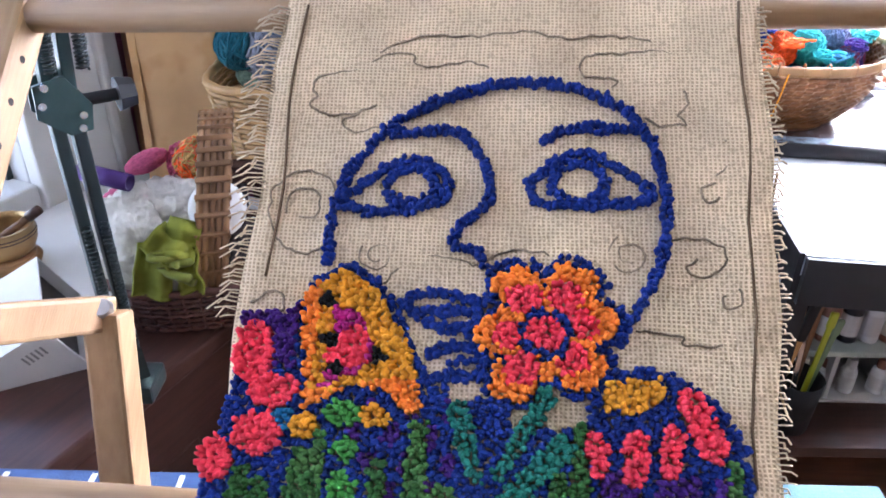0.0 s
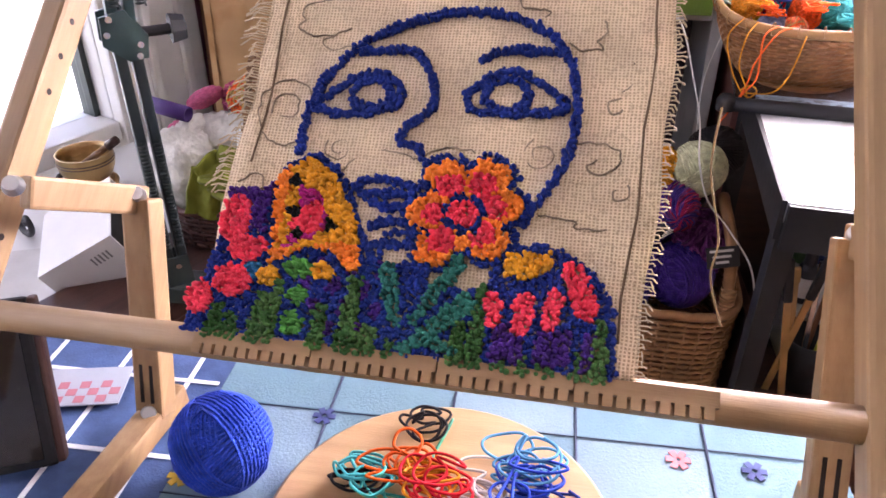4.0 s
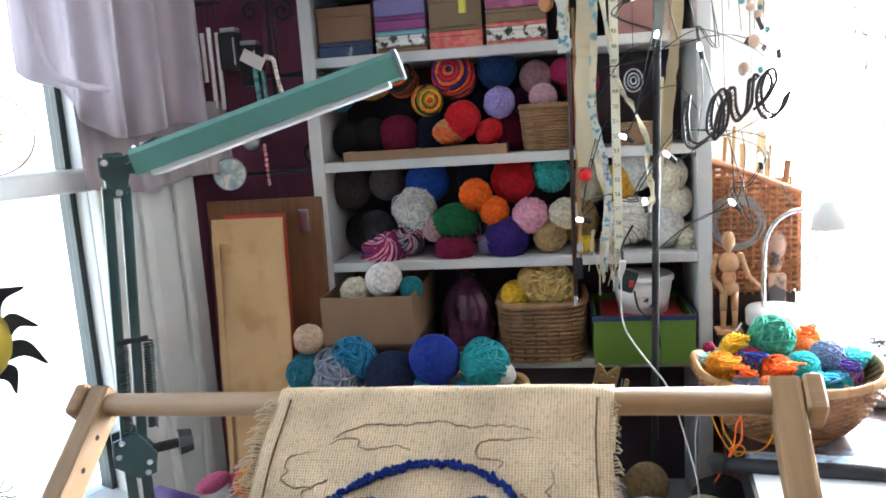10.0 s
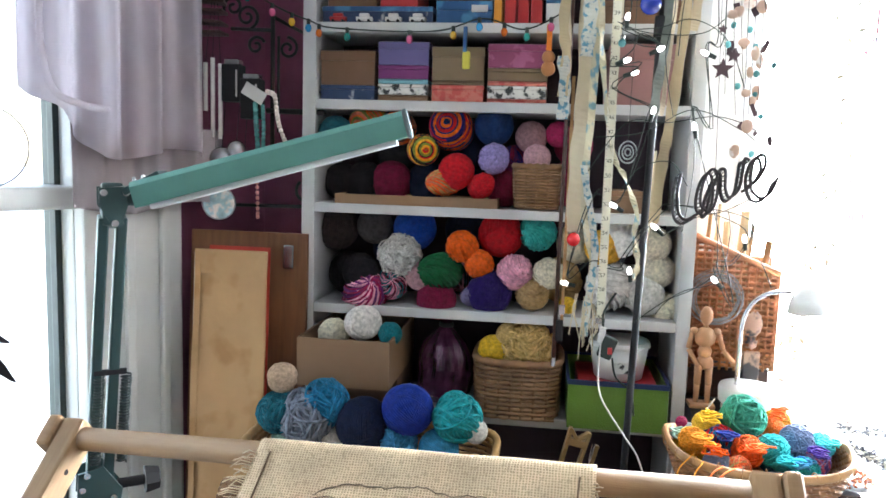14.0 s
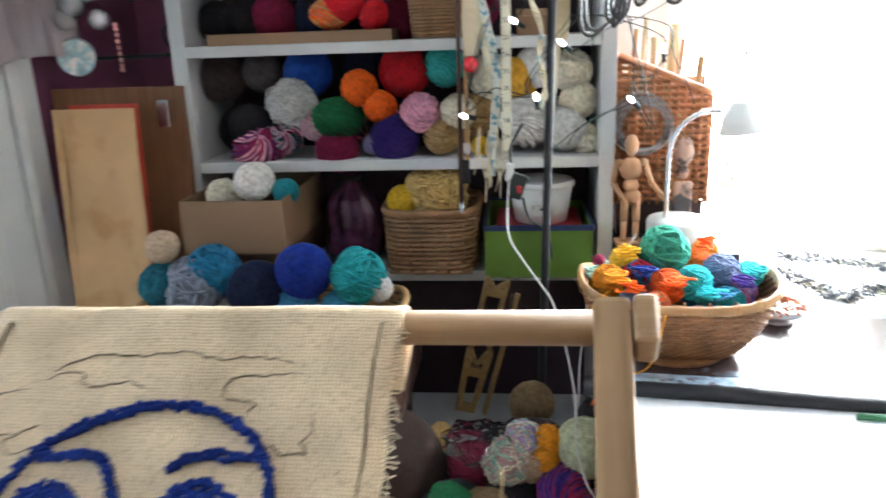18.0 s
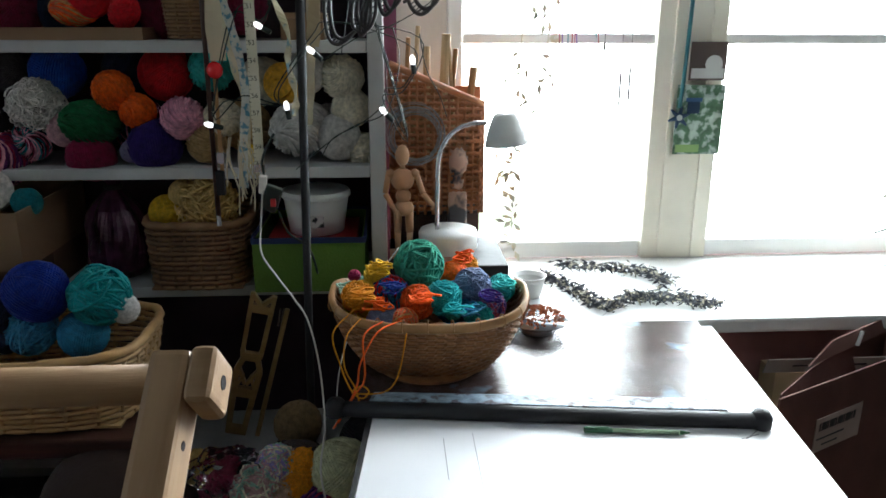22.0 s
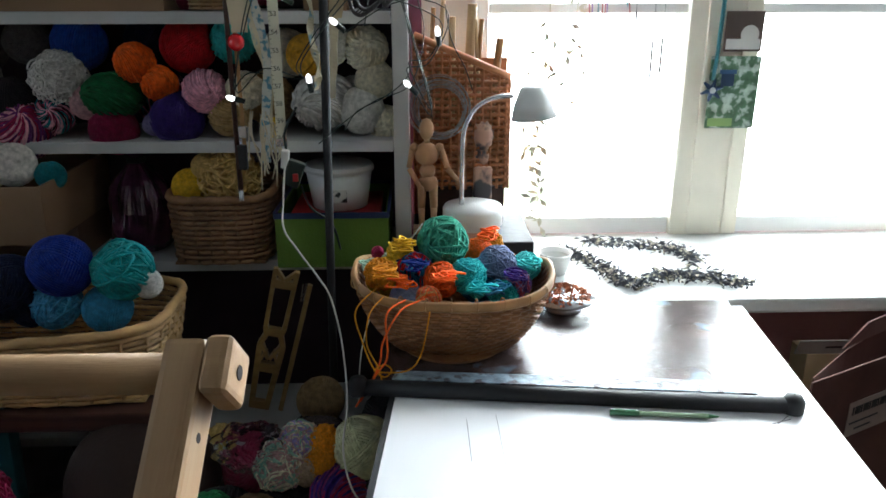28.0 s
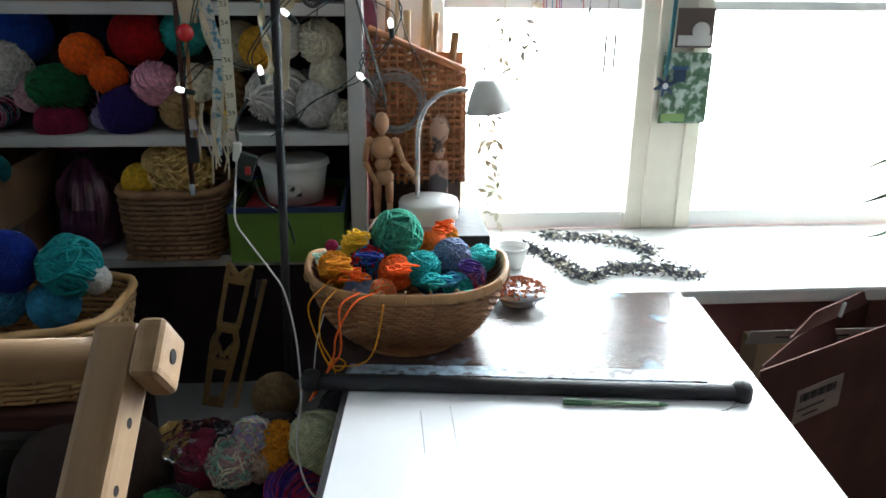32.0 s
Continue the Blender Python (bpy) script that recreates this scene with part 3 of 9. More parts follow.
for k in range(110):
    v = 0.008 + 0.33 * k / 110
    ln = rnd.uniform(0.002, 0.008)
    x = rug_right(v)
    lines.append([(x - 0.002, v, 0.003), (x + ln * 0.6, v + rnd.uniform(-0.001, 0.001), 0.004), (x + ln, v - rnd.uniform(-0.001, 0.004), 0.003 + rnd.uniform(-0.003, 0.002))])
tubes("fringe", lines, 0.0006, M_FRINGE, rug, 4)["kind"] = "stuff"
M_INK = mat("faded_marker_line", (0.24, 0.18, 0.12), 0.9, vary=0.5, scale=80)


def curl(x, y, r, turns=1.6, start=0.0, flip=1):
    n = int(18 * turns)
    return [(x + flip * r * (1 - 0.7 * k / n) * math.cos(start + 2 * math.pi * turns * k / n), y + r * (1 - 0.7 * k / n) * math.sin(start + 2 * math.pi * turns * k / n), 0.0042) for k in range(n + 1)]


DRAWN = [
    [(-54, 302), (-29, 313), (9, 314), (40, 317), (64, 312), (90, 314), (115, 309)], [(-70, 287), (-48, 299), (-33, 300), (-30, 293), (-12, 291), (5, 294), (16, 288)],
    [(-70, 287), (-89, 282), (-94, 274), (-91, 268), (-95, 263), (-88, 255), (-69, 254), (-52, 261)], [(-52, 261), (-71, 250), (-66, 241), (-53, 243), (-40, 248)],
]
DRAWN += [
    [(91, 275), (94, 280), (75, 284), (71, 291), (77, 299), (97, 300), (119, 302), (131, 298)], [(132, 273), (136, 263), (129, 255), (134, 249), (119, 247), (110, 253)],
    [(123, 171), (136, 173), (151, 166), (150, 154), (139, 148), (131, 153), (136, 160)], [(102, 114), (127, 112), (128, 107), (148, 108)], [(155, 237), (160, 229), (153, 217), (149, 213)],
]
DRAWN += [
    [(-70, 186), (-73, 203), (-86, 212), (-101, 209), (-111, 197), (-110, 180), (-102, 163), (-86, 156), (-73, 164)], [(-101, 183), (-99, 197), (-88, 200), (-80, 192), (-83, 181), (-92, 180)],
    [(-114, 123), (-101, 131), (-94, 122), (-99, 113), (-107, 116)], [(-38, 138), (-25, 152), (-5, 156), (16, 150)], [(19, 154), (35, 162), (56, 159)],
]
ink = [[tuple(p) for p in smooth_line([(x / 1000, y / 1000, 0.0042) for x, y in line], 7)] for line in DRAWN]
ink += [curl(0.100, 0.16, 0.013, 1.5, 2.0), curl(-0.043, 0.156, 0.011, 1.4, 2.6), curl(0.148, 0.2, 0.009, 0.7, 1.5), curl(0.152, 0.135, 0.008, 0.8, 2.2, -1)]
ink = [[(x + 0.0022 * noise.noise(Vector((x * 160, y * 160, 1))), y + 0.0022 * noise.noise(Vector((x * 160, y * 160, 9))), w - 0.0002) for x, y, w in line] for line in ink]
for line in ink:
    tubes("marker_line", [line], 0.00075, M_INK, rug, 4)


def yarn_mat(name, color, second=None, scale=30.0, rough=0.85):
    return mat(name, color, rough, vary=0.22, scale=90, bump=0.5, bump_scale=700, sheen=0.06, spec=0.15, second=second, mix_scale=scale, mix_at=0.52)


def tufts(name, places, material, r=0.0023, high=0.0058, label=""):
    """Yarn loops standing on the canvas, as one mesh."""
    verts, faces = [], []
    n = 6
    for x, v in places:
        rr, h = r * rnd.uniform(0.85, 1.2), high * rnd.uniform(0.8, 1.2)
        tx, tv = rnd.uniform(-0.0014, 0.0014), rnd.uniform(-0.0014, 0.0014)
        turn, sq = rnd.uniform(0, 3.1), rnd.uniform(0.7, 1.0)
        base = len(verts)
        for w, s, lean in ((0.002, 0.75, 0.0), (0.002 + h * 0.45, 1.0, 0.5), (0.002 + h * 0.85, 0.7, 0.9)):
            for k in range(n):
                a = 2 * math.pi * k / n
                ex, ey = rr * s * math.cos(a), rr * s * sq * math.sin(a)
                verts.append((x + tx * lean + ex * math.cos(turn) - ey * math.sin(turn), v + tv * lean + ex * math.sin(turn) + ey * math.cos(turn), w))
        verts.append((x + tx, v + tv, 0.002 + h))
        for ring in range(2):
            for k in range(n):
                l = (k + 1) % n
                faces.append((base + ring * n + k, base + ring * n + l, base + (ring + 1) * n + l, base + (ring + 1) * n + k))
        for k in range(n):
            faces.append((base + 2 * n + k, base + 2 * n + (k + 1) % n, base + 3 * n))
    ob = flat_part(name, verts, faces, material, rug, True, label)
    ob["kind"] = "stuff"
    return ob


def along_line(points, step=0.0029, spread=0.0012, rows=2):
    """Loop places along a soft line."""
    pts = smooth_line([(x / 1000, v / 1000, 0) for x, v in points], 8)
    out, left = [], 0.0
    for a, b in zip(pts, pts[1:]):
        d = (b - a)
        if d.length < 1e-6:
            continue
        side = Vector((-d.y, d.x, 0)).normalized()
        t = left
        while t < d.length:
            p = a + d * (t / d.length)
            for k in range(rows):
                off = (k - (rows - 1) / 2) * 0.0026 + rnd.uniform(-spread, spread)
                out.append((p.x + side.x * off, p.y + side.y * off))
            t += step
        left = t - d.length
    return out


def inside(p, poly):
    hit, n = False, len(poly)
    for i in range(n):
        (x0, y0), (x1, y1) = poly[i], poly[(i + 1) % n]
        if (y0 > p[1]) != (y1 > p[1]) and p[0] < (x1 - x0) * (p[1] - y0) / (y1 - y0) + x0:
            hit = not hit
    return hit


def blob(x, y, rx, ry, turn=0.0):
    c, s = math.cos(radians(turn)), math.sin(radians(turn))
    return lambda p: (((p[0] - x) * c + (p[1] - y) * s) / rx) ** 2 + ((-(p[0] - x) * s + (p[1] - y) * c) / ry) ** 2 < 1.0 + 0.12 * math.sin(p[0] * 1.7 + p[1] * 2.3)


def strip(x0, y0, x1, y1, w):
    d = Vector((x1 - x0, y1 - y0))

    def test(p):
        q = Vector((p[0] - x0, p[1] - y0))
        t = q.dot(d) / d.length_squared
        return 0 < t < 1 and abs(q.x * d.y - q.y * d.x) / d.length < w * (1.1 - 0.5 * t)
    return test


M_Y_BLUE = yarn_mat("royal_blue_loops", (0.006, 0.03, 0.23))
M_Y_RED = yarn_mat("coral_red_loops", (0.95, 0.06, 0.1))
M_Y_ORANGE = yarn_mat("orange_loops", (1.0, 0.27, 0.03))
M_Y_GOLD = yarn_mat("golden_yellow_loops", (0.82, 0.36, 0.02))
M_Y_PINK = yarn_mat("magenta_loops", (0.5, 0.02, 0.22))
M_Y_PURPLE = yarn_mat("purple_loops", (0.07, 0.015, 0.2))
M_Y_GREEN = yarn_mat("grass_green_loops", (0.03, 0.14, 0.03), (0.07, 0.2, 0.05), 60)
M_Y_LIME = yarn_mat("bright_green_loops", (0.06, 0.32, 0.06))
M_Y_TEAL = yarn_mat("teal_green_loops", (0.01, 0.2, 0.15))
M_Y_TURQ = yarn_mat("turquoise_loops", (0.01, 0.2, 0.42))
M_Y_BLACK = yarn_mat("black_loops", (0.01, 0.01, 0.012))

GROUND = [(-129, 5), (-124, 30), (-117, 75), (-118, 116), (-86, 119), (-77, 141), (-58, 151), (-38, 139), (-20, 107), (-9, 82), (8, 64), (28, 76), (40, 52), (64, 56), (76, 60), (84, 86), (100, 93), (119, 92), (144, 76), (157, 52), (161, 5)]
TRUMPET = [(-81, 131), (-60, 145), (-41, 134), (-18, 97), (-10, 60), (-19, 61), (-30, 72), (-50, 75), (-76, 60), (-77, 85), (-82, 112)]
HEART = [(-64, 122), (-50, 120), (-36, 94), (-48, 82), (-68, 72), (-63, 96)]
STAR = ((39, 138), (68, 140), (79, 118), (73, 91), (38, 82), (29, 108))
areas = [
    ("dot_hooking", M_Y_BLACK, [blob(-68, 125, 4.5, 4.5), blob(-65, 101, 4.5, 4.5), blob(-36, 92, 6, 4.5), blob(-60, 85, 6, 4)]),
    ("trumpet_heart", M_Y_RED, [blob(-51, 98, 10, 13), blob(-58, 92, 8, 8)]),
    ("trumpet_throat", M_Y_PINK, [lambda p: inside(p, HEART)]),
    ("trumpet_rim", M_Y_ORANGE, [lambda p: inside(p, TRUMPET) and (p[1] < 80 and p[1] < 75 + (p[0] + 50) * 0.25 or p[0] < -72)]),
    ("trumpet_flower", M_Y_GOLD, [lambda p: inside(p, TRUMPET)]),
    ("star_centre", M_Y_RED, [blob(54, 110, 10, 10)]),
    ("star_ring", M_Y_BLUE, [blob(54, 110, 15, 15)]),
    ("petal_heart_hooking", M_Y_RED, [blob(x * 0.76 + 13, y * 0.76 + 26.4, 9.5, 9.5) for x, y in STAR]),
    ("petal_hooking", M_Y_ORANGE, [blob(54, 110, 27, 27), *[blob(x, y, 14, 12.5) for x, y in STAR]]),
    ("blossom_hooking", M_Y_RED, [blob(-107, 93, 12, 18), blob(-93, 70, 13, 10), blob(-100, 45, 14, 12), blob(-121, 29, 9, 13)]),
    ("purple_patch", M_Y_PURPLE, [lambda p: p[0] < -84 and p[1] > 84 and inside(p, GROUND)]),
    ("cone_top", M_Y_GOLD, [lambda p: inside(p, [(84, 68), (88, 84), (114, 87), (117, 76), (100, 67)])]),
    ("cone_petal_hooking", M_Y_RED, [blob(82, 44, 6, 13, 12), blob(101, 43, 7, 16, -6), blob(119, 46, 6, 15, -8), blob(135, 61, 8, 22, 24)]),
    ("cone_shadow", M_Y_PURPLE, [lambda p: 84 < p[0] < 146 and 9 < p[1] < 34 and math.sin(p[0] * 0.22) > -0.7]),
    ("teal_leaf_hooking", M_Y_TEAL, [strip(8, 68, 20, 24, 6), strip(58, 78, 30, 28, 5), strip(68, 50, 26, 6, 7), strip(40, 20, 62, 10, 5)]),
    ("turquoise_spot", M_Y_TURQ, [blob(-88, 54, 7, 9)]),
    ("amber_hooking", M_Y_GOLD, [blob(-74, 50, 8, 7), blob(-36, 58, 9, 5.5, -15)]),
    ("bright_leaf_hooking", M_Y_LIME, [blob(-53, 59, 12, 7), blob(-50, 39, 8, 6), blob(-50, 18, 8, 8)]),
    ("grass", M_Y_GREEN, [strip(x, -4, x + dx, h, w) for x, dx, h, w in ((-106, 2, 26, 7), (-92, -3, 22, 6), (-76, 3, 38, 7), (-66, 2, 48, 5), (-32, 0, 36, 6), (-12, 1, 56, 7), (1, 2, 22, 8), (18, 0, 14, 4), (61, 1, 32, 6), (72, 2, 60, 6), (89, 2, 24, 5), (118, 0, 26, 6), (142, 3, 30, 9), (150, 0, 44, 5), (104, 0, 16, 4))]),
    ("violet_ground", M_Y_PURPLE, [lambda p: -50 < p[0] < 8 and p[1] < 70 and math.sin(p[0] * 0.3) * math.sin(p[1] * 0.21 + 1) > 0.25]),
    ("blue_ground", M_Y_BLUE, [lambda p: inside(p, GROUND), blob(54, 110, 32, 32), *[blob(x, y, 19, 17.5) for x, y in STAR]]),
]
found = {name: [] for name, _, _ in areas}
STEP = 2.8
for j in range(int(160 / STEP)):
    for i in range(int(310 / STEP)):
        p = (-138 + (i + 0.5 * (j % 2)) * STEP + rnd.uniform(-0.9, 0.9), 3 + j * STEP + rnd.uniform(-0.9, 0.9))
        for name, _, tests in areas:
            if any(t(p) for t in tests):
                found[name].append((p[0] / 1000, p[1] / 1000))
                break
for name, m, _ in areas:
    if found[name]:
        tufts(name, found[name], m, high=0.0085 if "ground" not in name else 0.0065)
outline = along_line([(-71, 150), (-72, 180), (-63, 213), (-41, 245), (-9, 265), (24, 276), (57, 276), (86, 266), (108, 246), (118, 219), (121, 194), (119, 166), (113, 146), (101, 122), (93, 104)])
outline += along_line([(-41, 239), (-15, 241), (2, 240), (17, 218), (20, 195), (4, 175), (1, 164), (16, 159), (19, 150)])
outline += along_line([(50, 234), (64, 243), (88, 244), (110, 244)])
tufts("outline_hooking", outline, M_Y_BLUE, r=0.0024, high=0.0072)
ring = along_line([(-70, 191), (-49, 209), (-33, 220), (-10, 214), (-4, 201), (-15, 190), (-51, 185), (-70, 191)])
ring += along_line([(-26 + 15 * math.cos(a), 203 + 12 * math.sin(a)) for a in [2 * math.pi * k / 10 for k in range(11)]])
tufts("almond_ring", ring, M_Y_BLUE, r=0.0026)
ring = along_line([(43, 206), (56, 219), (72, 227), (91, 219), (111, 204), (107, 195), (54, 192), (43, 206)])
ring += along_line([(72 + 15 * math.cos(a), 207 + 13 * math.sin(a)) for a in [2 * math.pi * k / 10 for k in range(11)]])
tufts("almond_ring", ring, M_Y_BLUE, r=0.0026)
waves = along_line([(-27, 126), (-8, 134), (10, 130), (22, 128)]) + along_line([(-24, 125), (-6, 112), (8, 112), (22, 116)]) + along_line([(-14, 122), (20, 122)])
waves += along_line([(-9, 95), (4, 101), (22, 98)]) + along_line([(-12, 80), (10, 84), (24, 82)]) + along_line([(2, 64), (4, 90), (22, 92)], rows=1)
tufts("wave_hooking", waves, M_Y_BLUE, r=0.0027)

# ---------------------------------------------------------------- yarn
YARNS = {
    "sea_green": ((0.01, 0.1, 0.13), None), "orange_mix": ((0.5, 0.09, 0.02), (0.25, 0.2, 0.03)), "brown_mix": ((0.16, 0.06, 0.03), (0.45, 0.12, 0.03)),
    "sunset_mix": ((0.62, 0.09, 0.03), (0.07, 0.03, 0.12)), "fire_mix": ((0.55, 0.2, 0.02), (0.28, 0.02, 0.04)), "navy": ((0.008, 0.035, 0.12), None),
    "lilac": ((0.36, 0.3, 0.62), None), "red": ((0.6, 0.012, 0.022), None), "coral_mix": ((0.7, 0.22, 0.08), (0.7, 0.06, 0.05)), "dusty_pink": ((0.3, 0.16, 0.18), None),
    "magenta": ((0.34, 0.015, 0.08), None), "pale_pink": ((0.56, 0.33, 0.37), None), "mole": ((0.06, 0.042, 0.042), None), "grey": ((0.1, 0.085, 0.085), None),
    "blue": ((0.01, 0.08, 0.42), None), "orange": ((0.85, 0.13, 0.01), None), "aqua": ((0.04, 0.46, 0.44), None), "green": ((0.008, 0.13, 0.045), None),
    "chalk": ((0.68, 0.66, 0.63), None), "pink": ((0.82, 0.38, 0.5), None), "indigo": ((0.03, 0.014, 0.13), None), "crimson": ((0.22, 0.01, 0.05), None),
    "black": ((0.014, 0.012, 0.016), None), "magenta_mix": ((0.42, 0.03, 0.2), (0.55, 0.38, 0.5)), "wine_mix": ((0.3, 0.03, 0.08), (0.06, 0.05, 0.07)),
    "tan": ((0.42, 0.27, 0.12), None), "cream": ((0.72, 0.66, 0.52), None), "yellow": ((0.75, 0.47, 0.03), None), "lilac_grey": ((0.2, 0.17, 0.3), None),
    "white": ((0.76, 0.75, 0.72), None), "mustard": ((0.6, 0.31, 0.03), None), "white_knit": ((0.72, 0.68, 0.64), None), "teal": ((0.01, 0.2, 0.24), None),
    "straw": ((0.58, 0.39, 0.14), None), "heather": ((0.2, 0.23, 0.29), None), "deep_teal": ((0.012, 0.13, 0.18), None), "peacock": ((0.01, 0.16, 0.3), None),
    "midnight": ((0.008, 0.016, 0.05), None), "royal": ((0.008, 0.03, 0.24), None), "sea_teal": ((0.01, 0.3, 0.32), None), "sky": ((0.06, 0.3, 0.55), None),
    "sky2": ((0.04, 0.27, 0.48), None), "shell": ((0.5, 0.36, 0.25), None), "mint": ((0.3, 0.5, 0.42), None), "jade": ((0.045, 0.34, 0.23), None),
    "marigold": ((0.78, 0.3, 0.015), None), "dusk_mix": ((0.05, 0.07, 0.16), (0.5, 0.06, 0.03)), "neon_orange": ((0.95, 0.14, 0.02), None), "turquoise": ((0.02, 0.45, 0.48), None),
    "slate": ((0.2, 0.26, 0.42), None), "violet_mix": ((0.18, 0.1, 0.36), (0.4, 0.16, 0.4)), "string_tan": ((0.24, 0.16, 0.08), None), "celery": ((0.5, 0.52, 0.33), None),
    "pastel_mix": ((0.5, 0.42, 0.4), (0.3, 0.45, 0.4)), "seafoam": ((0.16, 0.36, 0.3), (0.5, 0.46, 0.36)), "plum_mix": ((0.3, 0.08, 0.26), (0.12, 0.03, 0.14)),
    "violet": ((0.05, 0.02, 0.2), None), "cobalt": ((0.012, 0.06, 0.45), None), "moss": ((0.2, 0.23, 0.04), None), "rose": ((0.55, 0.1, 0.2), None), "snow": ((0.66, 0.64, 0.6), None),
}
YARN_MATS = {}


def yarn_material(key):
    if key not in YARN_MATS:
        a, b = YARNS[key]
        YARN_MATS[key] = mat(key + "_yarn", tuple(c for c in a), 0.85, vary=0.3, scale=5.0, bump=0.5, bump_scale=28.0, sheen=0.05, spec=0.15,
                             second=tuple(c for c in b) if b else None, mix_scale=2.5, mix_at=0.52, each=0.08)
    return YARN_MATS[key]


def winding(style, seed):
    """The way of one long strand wound into a ball of radius one, with its thickness."""
    r = random.Random(seed)
    pts = []

    def move(d):
        if pts:
            a = Vector(pts[-1])
            for k in range(1, 4):
                pts.append((a.lerp(d, k / 4)).normalized() * d.length)

    if style == "ball":
        for band in range(15):
            ax = Vector((r.gauss(0, 1), r.gauss(0, 1), r.gauss(0, 1))).normalized()
            u = ax.orthogonal().normalized()
            w = ax.cross(u)
            mid, lift = r.uniform(-0.35, 0.35), 0.86 + 0.14 * band / 14
            for i in range(8 * 18):
                off = max(-0.93, min(0.93, mid + (i / 18 - 4) * 0.088 + 0.012 * math.sin(i * 0.7)))
                a = 2 * math.pi * i / 18
                d = (ax * off + (u * math.cos(a) + w * math.sin(a)) * math.sqrt(1 - off * off)) * lift
                if i == 0:
                    move(d)
                pts.append(d)
        return pts, 0.034
    if style == "loose":
        for wrap in range(50):
            ax = Vector((r.gauss(0, 1), r.gauss(0, 1), r.gauss(0, 1))).normalized()
            u = ax.orthogonal().normalized()
            w = ax.cross(u)
            off, lift = r.uniform(-0.6, 0.6), 0.86 + 0.17 * wrap / 49 + r.uniform(-0.02, 0.03)
            for i in range(17):
                a = 2 * math.pi * i / 18
                d = (ax * (off + 0.06 * math.sin(2 * a)) + (u * math.cos(a) + w * math.sin(a)) * math.sqrt(1 - off * off)) * (lift + 0.02 * math.sin(3 * a + wrap))
                if i == 0:
                    move(d)
                pts.append(d)
        return pts, 0.056
    if style == "cake":
        for i in range(40 * 22):
            a = 2 * math.pi * i / 22
            z = 0.6 * math.sin(a * 0.137 * 2 + 0.4 * math.sin(a * 0.03)) + 0.1 * math.sin(a)
            pts.append(Vector((math.cos(a), math.sin(a), 0)) * (0.96 + 0.03 * (i / 880) - 0.45 * abs(z) ** 3) + Vector((0, 0, z)))
        for i in range(11 * 22):
            a = 2 * math.pi * i / 22
            q = 0.9 - 0.075 * i / 22
            pts.append(Vector((math.cos(a) * q, math.sin(a) * q, 0.52 + 0.36 * math.sqrt(max(0, 1 - q * q)) + 0.02 * math.sin(3 * a + i * 0.01))))
        return pts, 0.055
    if style == "skein":
        for k in range(64):
            a0 = 2.4 * k
            sw = 0.9 + r.uniform(-0.15, 0.15)
            tt = [0.15 + 2.84 * i / 11 for i in range(12)]
            for t in (tt if k % 2 == 0 else tt[::-1]):
                q = r.uniform(0.9, 1.03)
                pts.append(Vector((math.sin(t) * math.cos(a0 + sw * (t - 1.5)), math.sin(t) * math.sin(a0 + sw * (t - 1.5)), -math.cos(t))) * q)
        return pts, 0.042
    d = Vector((0, 0, 1))
    for i in range(620):
        d = (d + Vector((r.gauss(0, 1), r.gauss(0, 1), r.gauss(0, 1))) * 0.5).normalized()
        pts.append(d * (0.78 + 0.32 * abs(math.sin(i * 0.83)) + r.uniform(-0.06, 0.06)))
    return [Vector(p) for p in smooth_line(pts, 3)], 0.04


SHAPES = {}


def wound(style, seed):
    """Vertices and faces of the core and of the strand, with the strand's step for each face."""
    if (style, seed) in SHAPES:
        return SHAPES[style, seed]
    core = lathe([(max(0.001, 0.84 * math.sin(math.pi * k / 12) ** (0.6 if style == "cake" else 1.0)), (-0.78 if style == "cake" else -0.84) * math.cos(math.pi * k / 12)) for k in range(13)], 20)
    core.verts.index_update()
    verts = [tuple(v.co) for v in core.verts]
    faces = [tuple(v.index for v in f.verts) for f in core.faces]
    core.free()
    step = [-1] * len(faces)
    pts, thick = winding(style, seed)
    v, f = tube_arrays(pts, thick, 4)
    base = len(verts)
    verts += [tuple(p) for p in v]
    faces += [tuple(i + base for i in g) for g in f]
    step += [min(k // 4, len(pts) - 1) for k in range(len(f))]
    SHAPES[style, seed] = (verts, faces, step)
    return SHAPES[style, seed]


WOUND = {}
yarn_count = 0
EXTRA = {"sunset_mix": ["orange", "navy", "red", "indigo"], "fire_mix": ["marigold", "red", "black", "moss"], "orange_mix": ["orange", "moss", "coral"], "brown_mix": ["brown", "orange", "black"], "dusk_mix": ["navy", "red", "peacock"],
         "magenta_mix": ["magenta", "pink", "plum"], "wine_mix": ["crimson", "teal", "black", "pink"], "coral_mix": ["neon_orange", "coral", "straw"], "violet_mix": ["violet_lilac", "lilac", "rose"], "seafoam": ["mint", "cream", "rose_pale"], "pastel_mix": ["pale_pink", "mint", "cream", "lilac"], "plum_mix": ["plum", "magenta", "violet"]}
YARNS.update({"coral": ((0.7, 0.16, 0.08), None), "brown": ((0.12, 0.05, 0.03), None), "plum": ((0.16, 0.03, 0.16), None), "violet_lilac": ((0.14, 0.09, 0.34), None), "rose_pale": ((0.5, 0.3, 0.3), None)})


